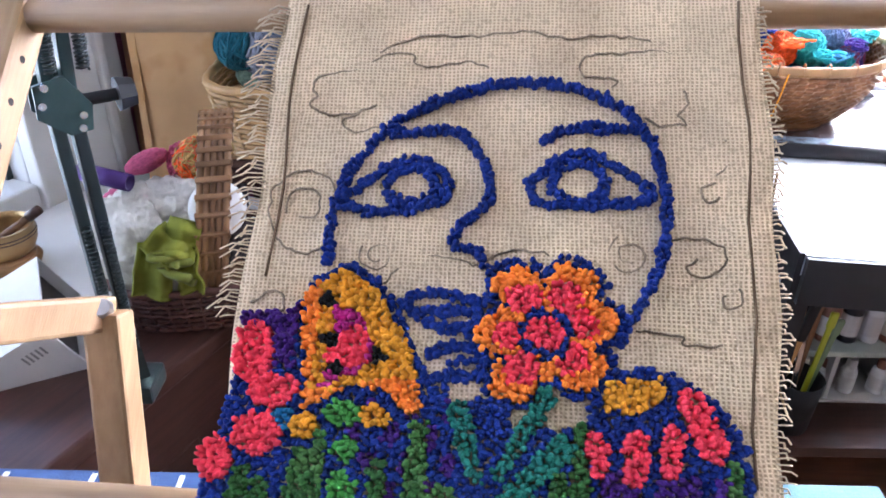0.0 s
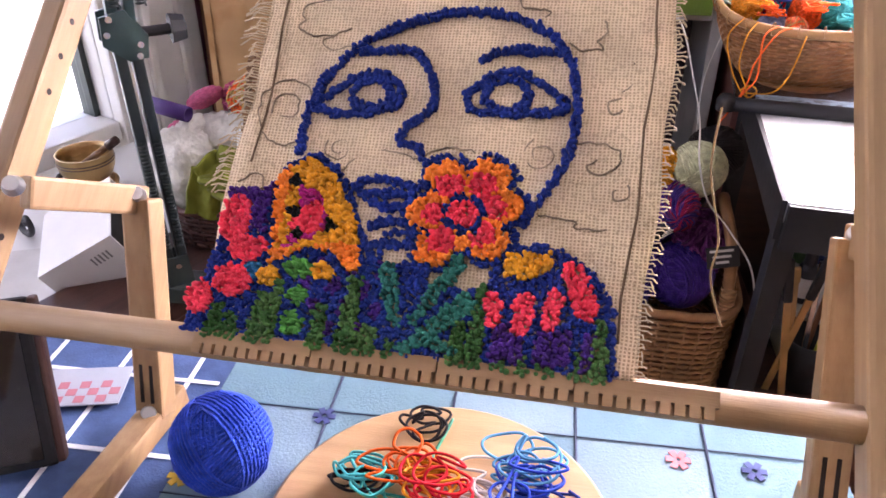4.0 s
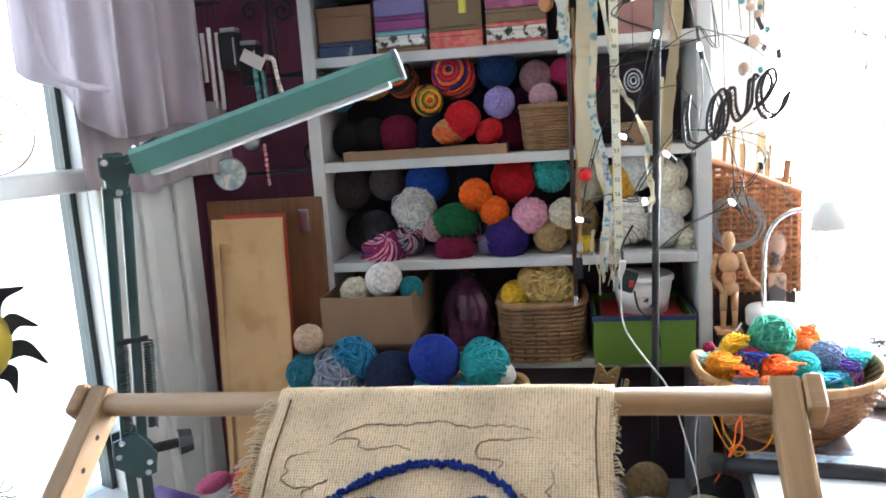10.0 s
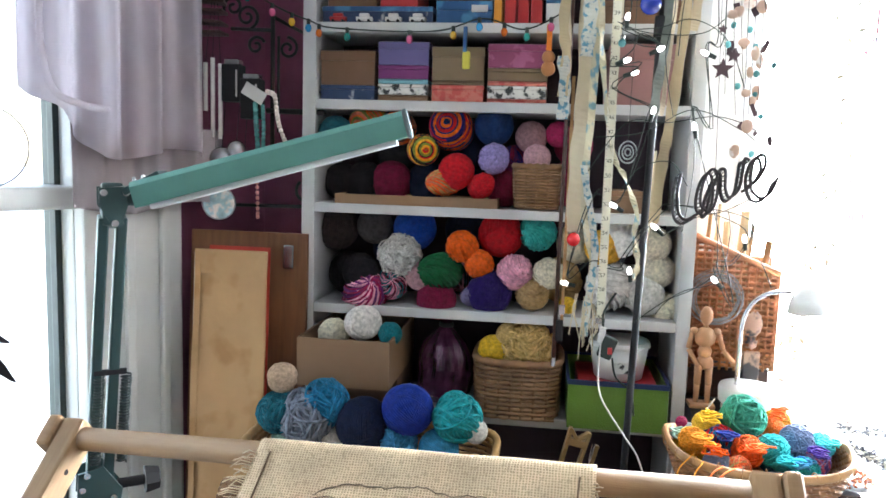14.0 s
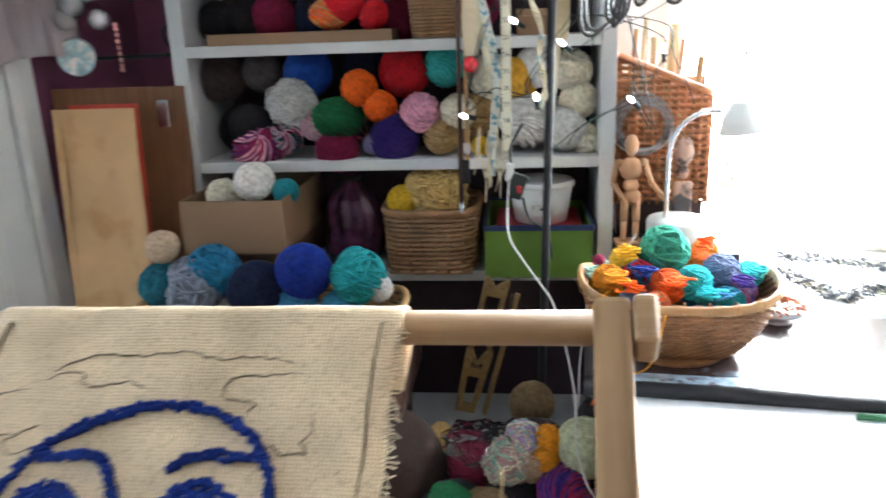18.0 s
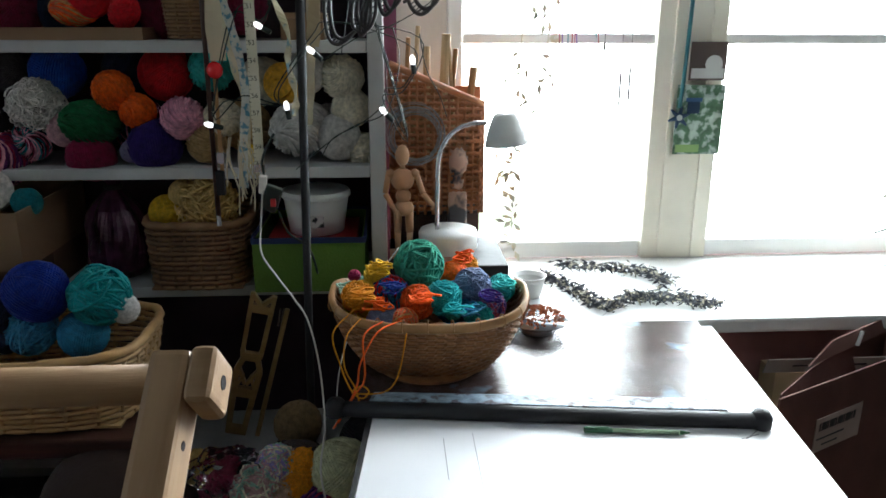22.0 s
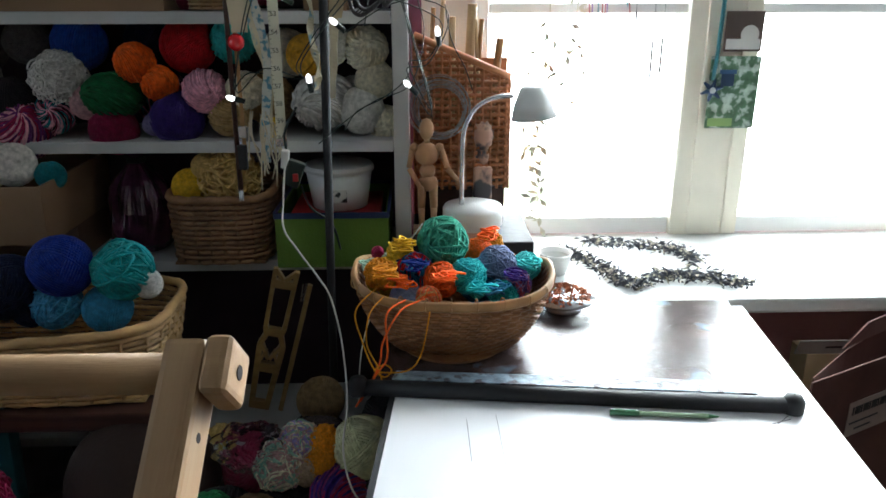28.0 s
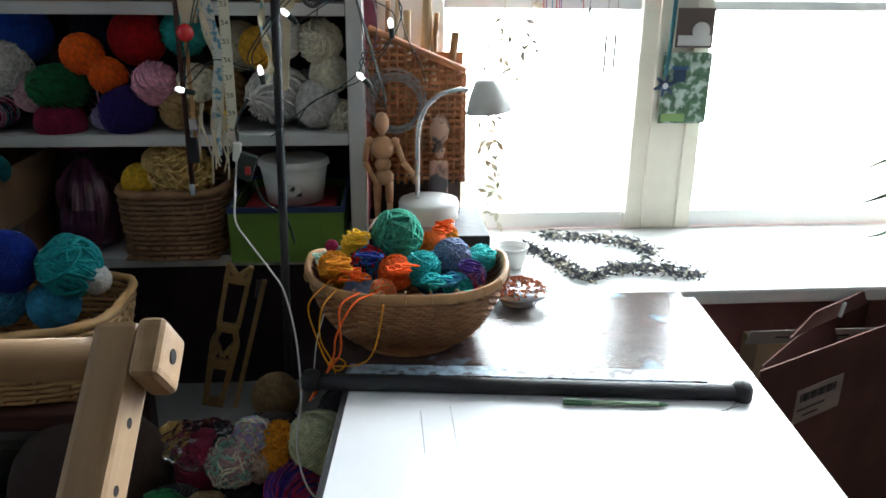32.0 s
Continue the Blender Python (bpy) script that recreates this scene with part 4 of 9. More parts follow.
def yarn(key, at, r, style="ball", long=1.0, label="", name="", turn=None):
    """A ball, cake or skein of yarn as one thing."""
    global yarn_count
    yarn_count += 1
    seed = yarn_count % 3 + 1
    slot = (style, seed, key)
    if slot not in WOUND:
        v, f, step = wound(style, seed)
        me = bpy.data.meshes.new("yarn_" + style)
        me.from_pydata(v, [], f)
        me.polygons.foreach_set("use_smooth", [True] * len(me.polygons))
        shades = EXTRA.get(key, [key])
        for k in shades:
            me.materials.append(yarn_material(k))
        if len(shades) > 1:
            rs = random.Random(len(key) + seed)
            run, now, marks = 0, 0, []
            for k in range(max(step) + 2):
                if run <= 0:
                    now, run = (now + 1) % len(shades), rs.randint(14, 46)
                run -= 1
                marks.append(now)
            me.polygons.foreach_set("material_index", [marks[k] if k >= 0 else len(shades) - 1 for k in step])
        WOUND[slot] = me
    ob = new(name or {"ball": "yarn_ball", "loose": "yarn_ball", "cake": "yarn_cake", "skein": "yarn_skein", "fluff": "wool_tuft"}[style], WOUND[slot])
    rr = random.Random(yarn_count)
    if turn is None:
        turn = (rr.uniform(60, 110), rr.uniform(-15, 15), rr.uniform(-35, 35)) if style == "cake" else (rr.uniform(0, 90), rr.uniform(-40, 40), rr.uniform(0, 180))
        if style == "skein":
            turn = (rr.uniform(50, 100), 0, rr.uniform(-60, 60))
    ob.matrix_world = pose(*at, *turn) @ Matrix.Diagonal((r, r, r * long, 1))
    colour = key.replace("_mix", "").replace("sky2", "sky").replace("_", " ")
    kind = {"ball": "wound ball of yarn", "loose": "loosely wound ball of yarn", "cake": "centre pull cake of yarn", "skein": "soft skein of yarn", "fluff": "loose bundle of yarn"}[style]
    mixed = "variegated " if YARNS[key][1] else ""
    return tagged(ob, label or f"{mixed}{colour} {kind} in the heap", "yarn", "yarn stash")



# ---------------------------------------------------------------- desk
DESK_Z = 0.742
LEDGE_Z = 0.753
desk = thing("desk", "white topped work desk with a black edge and legs", "desk", pose(0, 0, 0))


def slab(points, z0, z1):
    bm = bmesh.new()
    top = [bm.verts.new((x, y, z1)) for x, y in points]
    bot = [bm.verts.new((x, y, z0)) for x, y in points]
    bm.faces.new(top)
    bm.faces.new(bot[::-1])
    for k in range(len(points)):
        l = (k + 1) % len(points)
        bm.faces.new((top[k], bot[k], bot[l], top[l]))
    bmesh.ops.recalc_face_normals(bm, faces=bm.faces[:])
    return bm


part("desk_top", slab([(0.29, 0.8), (0.832, 0.74), (0.897, 1.362), (0.34, 1.362)], DESK_Z - 0.026, DESK_Z), M_DESK, desk)
# Narrow black strip stands for the desk's dark side and its shadow.
part("dark_edge_strip", slab([(0.283, 0.801), (0.289, 0.8), (0.339, 1.362), (0.333, 1.362)], DESK_Z - 0.05, DESK_Z + 0.002), M_BLACK, desk, "black strip painting the desk's dark side and shadow")
part("apron", slab([(0.29, 0.792), (0.83, 0.73), (0.831, 0.739), (0.29, 0.799)], DESK_Z - 0.06, DESK_Z - 0.001), M_BLACK, desk)
for x, y in ((0.305, 0.83), (0.8, 0.79), (0.36, 1.31), (0.86, 1.31)):
    part("leg", span(x - 0.013, x + 0.013, y - 0.013, y + 0.013, 0.0, DESK_Z - 0.026), M_BLACK, desk)

board = thing("drawing_slab", "dark smudged wooden drawing board with a black ledge", "board", pose(0, 0, DESK_Z + 0.001))
M_SMUDGE = mat("dark_smudged_board", (0.045, 0.03, 0.03), 0.2, vary=0.5, scale=14, bump=0.22, bump_scale=260, second=(0.1, 0.16, 0.2), mix_scale=9, mix_at=0.62, spec=0.5)
part("panel", slab([(0.282, 1.094), (0.815, 1.03), (0.87, 1.36), (0.318, 1.36)], 0.0, 0.010), M_SMUDGE, board)
part("panel_strip", slab([(0.31, 1.103), (0.785, 1.047), (0.793, 1.078), (0.316, 1.127)], 0.0105, 0.012), mat("chalky_blue_dust", (0.2, 0.27, 0.33), 0.3, vary=0.5, scale=70, second=(0.06, 0.05, 0.06), mix_scale=55, bump=0.5, bump_scale=300), board, "dusty pencil groove")
rail = rod((0.262, 1.09, 0.008), (0.825, 1.022, 0.008), 0.011, n=16)
for v in rail.verts:
    v.co.z = max(v.co.z, -0.0005)
part("ledge_rail", rail, M_BLACK, board, "black rounded ledge rail", smooth=True)
for x, y in ((0.266, 1.089), (0.82, 1.023)):
    part("rail_end", lathe([(0.001, 0.024), (0.01, 0.022), (0.0145, 0.014), (0.014, 0.0)], 18, (x, y, 0.0)), M_BLACK, board, smooth=True)
pen = thing("pen", "translucent green ballpoint pen with clear barrel", "pen", pose(0.652, 1.016, DESK_Z + 0.004, 0, 0, -6.8))
M_PENGREEN = mat("green_plastic", (0.025, 0.12, 0.045), 0.3)
M_PENCLEAR = mat("pale_green_barrel", (0.2, 0.28, 0.18), 0.25)
part("cap", rod((-0.066, 0, 0), (-0.03, 0, 0), 0.0038, n=14), M_PENGREEN, pen, smooth=True)
part("barrel", rod((-0.03, 0, 0), (0.055, 0, 0), 0.0033, n=14), M_PENCLEAR, pen, smooth=True)
part("tip", rod((0.055, 0, 0), (0.068, 0, 0), 0.003, 0.001, 14), M_PENGREEN, pen, smooth=True)
part("clip", span(-0.064, -0.034, -0.0012, 0.0012, 0.004, 0.005), M_PENGREEN, pen)
M_PENCIL = mat("pencil_line", (0.1, 0.1, 0.12), 0.8)
tagged(part("pencil_mark", merge(span(0.405, 0.4056, 0.93, 1.02, 0.0, 0.0004), span(0.443, 0.4434, 0.86, 1.03, 0.0, 0.0004), box(0.03, 0.001, 0.0004, (0.796, 1.0, 0.0), 0, (0, 0, 20)), box(0.03, 0.0008, 0.0004, (0.80, 1.004, 0.0), 0, (0, 0, 40))), M_PENCIL), "thin pencil lines on the white desk top", "mark").location = (0, 0, DESK_Z + 0.0004)

# woven bowl of yarn
bowl = thing("woven_bowl", "brown woven bamboo bowl with a split cane rim", "bowl", pose(0.398, 1.225, DESK_Z + 0.012, 0, 0, -4))
M_BAMBOO = mat("brown_bamboo_weave", (0.23, 0.1, 0.038), 0.45, vary=0.3, scale=40, bump=0.3, bump_scale=200)
M_CANE = mat("pale_cane_rim", (0.36, 0.19, 0.075), 0.4, vary=0.2, scale=30)
bw, bd = 0.148, 0.098


def bowl_r(u):
    return 0.60 + 0.40 * math.sin(u * math.pi / 2) ** 0.8


verts, faces = [], []
NA, NU = 192, 40
for i in range(NU + 1):
    u = i / NU
    for k in range(NA):
        a = 2 * math.pi * k / NA
        c, s = math.cos(a), math.sin(a)
        sup = (abs(c) ** 3 + abs(s) ** 3) ** (-1 / 3)
        g = bowl_r(u) * sup * (1 + 0.012 * (1 if (k // 3 + i // 2) % 2 else -1))
        verts.append((bw * g * c * 0.94, bd * g * s * 0.94, 0.098 * u + 0.014 * abs(c) ** 3 * u))
for i in range(NU):
    for k in range(NA):
        l = (k + 1) % NA
        faces.append((i * NA + k, i * NA + l, (i + 1) * NA + l, (i + 1) * NA + k))
faces.append(tuple(range(NA))[::-1])
wall = flat_part("weave", verts, faces, M_BAMBOO, bowl)
sol = wall.modifiers.new("thickness", "SOLIDIFY")
sol.thickness = 0.003
rim = []
for k in range(80):
    a = 2 * math.pi * k / 80
    c, s = math.cos(a), math.sin(a)
    sup = (abs(c) ** 3 + abs(s) ** 3) ** (-1 / 3) * 0.955
    rim.append((bw * sup * c, bd * sup * s, 0.094 + 0.014 * abs(c) ** 3))
v1, f1 = tube_arrays(rim, 0.0045, 8, True)
v1 = [(v.x, v.y, (v.z - 0.098) * 1.7 + 0.098) for v in v1]
flat_part("rim", v1, f1, M_CANE, bowl, True, "pale split cane rim")
for k in range(0, 80, 3):
    p, q = Vector(rim[k]), Vector(rim[(k + 1) % 80])
    ring = [p + (Vector((p.x, p.y, 0)).normalized() * math.cos(t) * 0.0056 + Vector((0, 0, 1)) * math.sin(t) * 0.0098) for t in [2 * math.pi * j / 10 for j in range(10)]]
    tubes("binding", [ring], 0.0011, M_CANE, bowl, 4, True)
part("foot_ring", lathe([(0.06, -0.012), (0.075, -0.012), (0.08, 0.003), (0.06, 0.003), (0.06, -0.012)], 40), M_BAMBOO, bowl)

# loose ends hanging over the rim


def strand(name, label, points, key, r=0.0014):
    ob = tubes(name, [smooth_line(points, 7)], r, yarn_material(key), None, 5)
    return tagged(ob, label, "yarn", "loose strands")


strand("yarn_strand", "bright orange yarn end trailing over the bowl rim", [(0.36, 1.15, 0.851), (0.325, 1.115, 0.851), (0.30, 1.108, 0.809), (0.295, 1.107, 0.779), (0.285, 1.10, 0.757), (0.268, 1.09, 0.729)], "neon_orange")
strand("yarn_strand", "bright orange yarn end trailing over the bowl rim", [(0.33, 1.14, 0.854), (0.305, 1.112, 0.845), (0.305, 1.103, 0.789), (0.29, 1.10, 0.764), (0.262, 1.085, 0.724)], "neon_orange")
strand("yarn_strand", "golden yarn loop trailing over the bowl rim", [(0.29, 1.16, 0.864), (0.262, 1.14, 0.839), (0.27, 1.13, 0.799), (0.285, 1.11, 0.769), (0.30, 1.105, 0.757), (0.31, 1.105, 0.767), (0.30, 1.106, 0.775), (0.288, 1.106, 0.765), (0.33, 1.108, 0.764), (0.35, 1.108, 0.789), (0.362, 1.11, 0.849)], "marigold", 0.0011)
strand("yarn_strand", "golden yarn end trailing over the bowl rim", [(0.30, 1.14, 0.859), (0.282, 1.115, 0.844), (0.278, 1.108, 0.804), (0.292, 1.102, 0.774), (0.298, 1.098, 0.751)], "marigold", 0.0011)

# footed dish of chips, little cups
M_SILVERY = mat("silvery_glass_dish", (0.5, 0.5, 0.52), 0.2, metal=0.7)
dish = thing("footed_dish", "small silver footed dish heaped with red brown beads", "dish", pose(0.585, 1.335, DESK_Z + 0.0115))
part("foot", lathe([(0.001, 0.0), (0.03, 0.0), (0.026, 0.004), (0.012, 0.008), (0.014, 0.012), (0.05, 0.017), (0.052, 0.02), (0.001, 0.019)], 32), M_SILVERY, dish, smooth=True)
M_BEADS = mat("rust_beads", (0.34, 0.11, 0.055), 0.95, vary=0.5, scale=200, spec=0.1)
r5 = random.Random(9)
bv, bf = [], []
for k in range(230):
    a, q = r5.uniform(0, 6.283), math.sqrt(r5.random())
    c = Vector((0.046 * q * math.cos(a), 0.046 * q * math.sin(a), 0.02 + 0.016 * (1 - q * q) + r5.uniform(0, 0.003)))
    base = len(bv)
    e = Euler((r5.uniform(0, 3), r5.uniform(0, 3), r5.uniform(0, 3)))
    for p in ((1, 0, 0), (-1, 0, 0), (0, 0.7, 0), (0, -0.7, 0), (0, 0, 0.5), (0, 0, -0.5)):
        w = Vector(p) * 0.0042
        w.rotate(e)
        bv.append(c + w)
    bf += [(base + i, base + j, base + k2) for i, j, k2 in ((0, 2, 4), (2, 1, 4), (1, 3, 4), (3, 0, 4), (2, 0, 5), (1, 2, 5), (3, 1, 5), (0, 3, 5))]
flat_part("bead_heap", bv, bf, M_BEADS, dish, False, "heap of rust red beads")
cup = thing("small_cup", "small white ribbed cup beside the dish", "cup", pose(0.60, 1.50, LEDGE_Z))
part("cup_wall", lathe([(0.001, 0.0), (0.016, 0.0), (0.022, 0.03), (0.024, 0.034), (0.0225, 0.034), (0.018, 0.006), (0.001, 0.005)], 28), M_TRIM, cup, smooth=True)
cup.scale = (1.35, 1.35, 1.2)

# black cabinet with lamp, mannequin and figurine
cab = thing("speaker_cabinet", "small black cabinet standing on the window ledge", "cabinet", pose(0.445, 1.52, LEDGE_Z))
part("body", span(-0.105, 0.105, -0.085, 0.1, 0.0, 0.082, 0.003), M_BLACK, cab)
M_LAMPWHITE = mat("white_lamp_plastic", (0.72, 0.72, 0.7), 0.35, vary=0.03)
dlamp = thing("desk_lamp", "white desk lamp with a chrome gooseneck and cone shade", "lamp", pose(0.445, 1.475, 0.836))
part("base", lathe([(0.001, 0.0), (0.042, 0.0), (0.045, 0.004), (0.045, 0.02), (0.052, 0.024), (0.053, 0.05), (0.05, 0.056), (0.001, 0.057)], 40), M_LAMPWHITE, dlamp, smooth=True)
part("base_band", lathe([(0.0455, 0.006), (0.0462, 0.012), (0.0455, 0.018)], 40), mat("dusty_rose_band", (0.5, 0.3, 0.26), 0.5), dlamp)
neck = smooth_line([(-0.02, 0, 0.056), (-0.02, 0, 0.12), (-0.018, 0, 0.18), (-0.005, 0, 0.215), (0.018, 0, 0.236), (0.045, 0, 0.244), (0.066, 0, 0.244)], 8)
tubes("gooseneck", [neck], 0.0042, M_STEEL, dlamp, 10)
sh = lathe([(0.001, 0.0), (0.014, 0.0), (0.02, -0.004), (0.032, -0.03), (0.039, -0.055), (0.0375, -0.055), (0.03, -0.03), (0.018, -0.006), (0.001, -0.005)], 36)
bmesh.ops.transform(sh, matrix=pose(0.096, 0, 0.262, 0, -6, 0), verts=sh.verts)
part("shade", sh, M_LAMPWHITE, dlamp, "white cone shade", smooth=True)
M_MANN = mat("pale_mannequin_wood", (0.5, 0.27, 0.14), 0.45, vary=0.08, stretch=(8, 8, 1))


def egg(x, y, z, rx, ry, rz):
    bm = bmesh.new()
    bmesh.ops.create_uvsphere(bm, u_segments=16, v_segments=10, radius=1.0)
    bmesh.ops.transform(bm, matrix=Matrix.Translation((x, y, z)) @ Matrix.Diagonal((rx, ry, rz, 1)), verts=bm.verts)
    return bm


mann = part("artist_mannequin", merge(
    egg(0, 0, 0.185, 0.0125, 0.013, 0.019), rod((0, 0, 0.160), (0, 0, 0.172), 0.005),
    egg(0, 0, 0.142, 0.021, 0.014, 0.021), egg(0.001, 0, 0.112, 0.014, 0.011, 0.014), egg(0.002, 0, 0.09, 0.018, 0.013, 0.015),
    egg(-0.022, 0, 0.153, 0.008, 0.008, 0.008), egg(0.022, 0, 0.153, 0.008, 0.008, 0.008),
    rod((-0.025, 0, 0.15), (-0.031, 0, 0.118), 0.0055, 0.005), rod((-0.031, 0, 0.116), (-0.012, -0.012, 0.084), 0.005, 0.004), egg(-0.01, -0.013, 0.08, 0.005, 0.004, 0.009),
    rod((0.025, 0, 0.15), (0.036, 0, 0.118), 0.0055, 0.005), rod((0.036, 0, 0.116), (0.055, -0.01, 0.095), 0.005, 0.004), egg(0.057, -0.011, 0.092, 0.008, 0.004, 0.005),
    rod((-0.009, 0, 0.085), (-0.01, 0, 0.045), 0.008, 0.0065), rod((0.011, 0, 0.085), (0.012, 0, 0.045), 0.008, 0.0065),
    rod((-0.01, 0, 0.044), (-0.01, 0, 0.008), 0.006, 0.005), rod((0.012, 0, 0.044), (0.012, 0, 0.008), 0.006, 0.005), box(0.05, 0.04, 0.008, (0, 0, 0.004), 0.002)), M_MANN, smooth=True)
tagged(mann, "jointed pale wooden artist mannequin on the cabinet", "mannequin")
mann.location = (0.365, 1.5, 0.836)
M_FIG = mat("painted_figurine", (0.06, 0.05, 0.055), 0.4, second=(0.5, 0.3, 0.22), mix_scale=30, mix_at=0.5)
fig = part("figurine", merge(egg(0, 0, 0.115, 0.018, 0.017, 0.021), egg(0, 0, 0.088, 0.012, 0.012, 0.012), box(0.03, 0.03, 0.055, (0, 0, 0.048), 0.004), box(0.036, 0.036, 0.02, (0, 0, 0.01), 0.003)), M_FIG, smooth=True)
tagged(fig, "small painted figurine standing on the cabinet", "figurine")
fig.location = (0.468, 1.56, 0.836)
fig.scale = (1.15, 1.15, 1.42)

# tall wall basket with sticks, wire coil
wb = thing("wall_basket", "tall reddish wicker magazine basket holding rolled sticks", "basket", pose(0.43, 1.60, 0.0))
M_REDWICKER = mat("reddish_wicker", (0.4, 0.15, 0.06), 0.5, vary=0.25, scale=30, each=0.15)


def wb_top(x):
    return 1.175 - (x + 0.085) * 0.42


for i in range(24):
    z = 0.91 + i * 0.0115
    x1 = 0.085 if z < wb_top(0.085) else -0.085 + (1.175 - z) / 0.42
    if x1 < -0.07:
        break
    n = 34
    line = []
    for k in range(n + 1):
        x = -0.085 + (x1 + 0.085) * k / n
        line.append((x, -0.035 + 0.004 * math.cos(math.pi * (k + i)) - 0.012 * math.cos(x * 16), z))
    tubes("weave_rod", [line], 0.0042, M_REDWICKER, wb, 5)
for x in [-0.08 + 0.0145 * k for k in range(12)]:
    tubes("stake", [[(x, -0.036 - 0.012 * math.cos(x * 16), 0.9), (x, -0.036 - 0.012 * math.cos(x * 16), wb_top(x))]], 0.003, M_REDWICKER, wb, 5)
tubes("rim", [[(x, -0.038 - 0.012 * math.cos(x * 16), wb_top(x)) for x in [-0.085 + 0.017 * k for k in range(11)]]], 0.0065, M_REDWICKER, wb, 7)
part("back_panel", span(-0.088, 0.088, 0.03, 0.036, 0.82, 1.13), M_REDWICKER, wb)
part("side_panel", span(-0.088, -0.083, -0.04, 0.03, 0.9, 1.17), M_REDWICKER, wb)
part("side_panel", span(0.083, 0.088, -0.04, 0.03, 0.9, 1.1), M_REDWICKER, wb)
part("stand", span(-0.08, 0.08, -0.03, 0.03, 0.8365, 0.9), M_DARKWOOD, wb)
M_STICK = mat("pale_stick", (0.5, 0.36, 0.2), 0.6)
for k in range(9):
    x = -0.06 + k * 0.014
    rs = random.Random(k)
    tagged(part("rolled_stick", rod((0.43 + x, 1.60 + rs.uniform(-0.01, 0.02), 1.0), (0.43 + x + rs.uniform(-0.02, 0.02), 1.60, 1.19 + rs.uniform(0, 0.07) - k * 0.004), rs.uniform(0.003, 0.009), n=10), M_STICK if k % 2 else M_CANE), "pale wooden stick standing in the wicker basket", "stick", "sticks in the basket")
coil = thing("wire_coil", "coil of thin grey galvanised wire hung on the basket", "wire", pose(0.39, 1.545, 1.05))
M_WIRE = mat("galvanised_wire", (0.34, 0.34, 0.35), 0.4, metal=0.8)
for k in range(16):
    rs = random.Random(40 + k)
    rr, ox, oz = rs.uniform(0.04, 0.057), rs.uniform(-0.004, 0.004), rs.uniform(-0.005, 0.005)
    tubes("wire_turn", [[(ox + rr * math.cos(a), rs.uniform(-0.005, 0.005) * 0.4 + 0.004 * math.sin(2 * a + k), oz + rr * math.sin(a)) for a in [2 * math.pi * j / 30 for j in range(30)]]], 0.0008, M_WIRE, coil, 4, True)

# garland on the ledge, pictures on the window post
rg = random.Random(3)
way = smooth_line([(0.645, 1.60, 0.757), (0.69, 1.50, 0.757), (0.72, 1.42, 0.757), (0.79, 1.46, 0.757), (0.86, 1.45, 0.757), (0.92, 1.415, 0.757)], 30)
way2 = smooth_line([(0.70, 1.66, 0.757), (0.79, 1.63, 0.757), (0.86, 1.60, 0.757), (0.88, 1.54, 0.757)], 22)
gv, gf = [], []
for p in way + way2:
    for k in range(9):
        c = p + Vector((rg.gauss(0, 0.011), rg.gauss(0, 0.011), abs(rg.gauss(0, 0.006))))
        d = Vector((rg.gauss(0, 1), rg.gauss(0, 1), abs(rg.gauss(0, 0.5)))).normalized() * rg.uniform(0.005, 0.011)
        s = d.orthogonal().normalized() * rg.uniform(0.0012, 0.003)
        base = len(gv)
        gv += [c - d, c + s, c + d, c - s]
        gf.append((base, base + 1, base + 2, base + 3))
M_FEATHER = mat("dark_tinsel_feather", (0.03, 0.033, 0.045), 0.5, vary=0.3, scale=60, second=(0.42, 0.38, 0.28), mix_scale=90, mix_at=0.58)
tagged(flat_part("feather_garland", gv, gf, M_FEATHER), "dark feathery tinsel garland lying on the ledge", "garland", kind="stuff")
pic = thing("garden_photo", "garden photograph with a blue shed and shrubs", "photo", pose(0.982, BACK_Y - 0.032, 1.053))
M_PHOTO = mat("garden_photo_print", (0.1, 0.2, 0.12), 0.4, vary=0.4, scale=60, second=(0.42, 0.5, 0.45), mix_scale=55, mix_at=0.52)
part("print", span(-0.05, 0.05, 0.0, 0.002, -0.07, 0.072), M_PHOTO, pic)
part("printed_roof", box(0.034, 0.001, 0.008, (-0.014, -0.0008, 0.042)), mat("blue_print", (0.05, 0.12, 0.25), 0.4), pic)
part("printed_hut", box(0.026, 0.001, 0.024, (-0.014, -0.0008, 0.026)), mat("dark_blue_print", (0.03, 0.06, 0.12), 0.4), pic)
part("printed_lawn", box(0.05, 0.001, 0.016, (-0.02, -0.0008, -0.058)), mat("green_print", (0.25, 0.4, 0.15), 0.4), pic)
pic2 = thing("still_life_photo", "small photograph of white pears on a plate", "photo", pose(0.99, BACK_Y - 0.032, 1.17))
part("print", span(-0.038, 0.038, 0.0, 0.002, -0.036, 0.04), mat("dark_photo_print", (0.12, 0.09, 0.08), 0.4), pic2)
part("printed_plate", box(0.068, 0.001, 0.02, (0, -0.0008, -0.022), 0.0003), M_TRIM, pic2)
part("printed_pear", rod((0.012, -0.0012, -0.004), (0.012, 0.0, -0.004), 0.018, n=20), M_TRIM, pic2)
orn = thing("flower_ornament", "dark blue metal flower ornament hanging on a ribbon", "ornament", pose(0.936, BACK_Y - 0.04, 1.06))
M_BLUEMET = mat("dark_blue_enamel", (0.03, 0.06, 0.12), 0.3, metal=0.4)
for k in range(6):
    a = math.pi * k / 3 + 0.3
    part("petal", rod((0.006 * math.cos(a), 0, 0.006 * math.sin(a)), (0.023 * math.cos(a), 0, 0.023 * math.sin(a)), 0.0055, 0.002, 8), M_BLUEMET, orn)
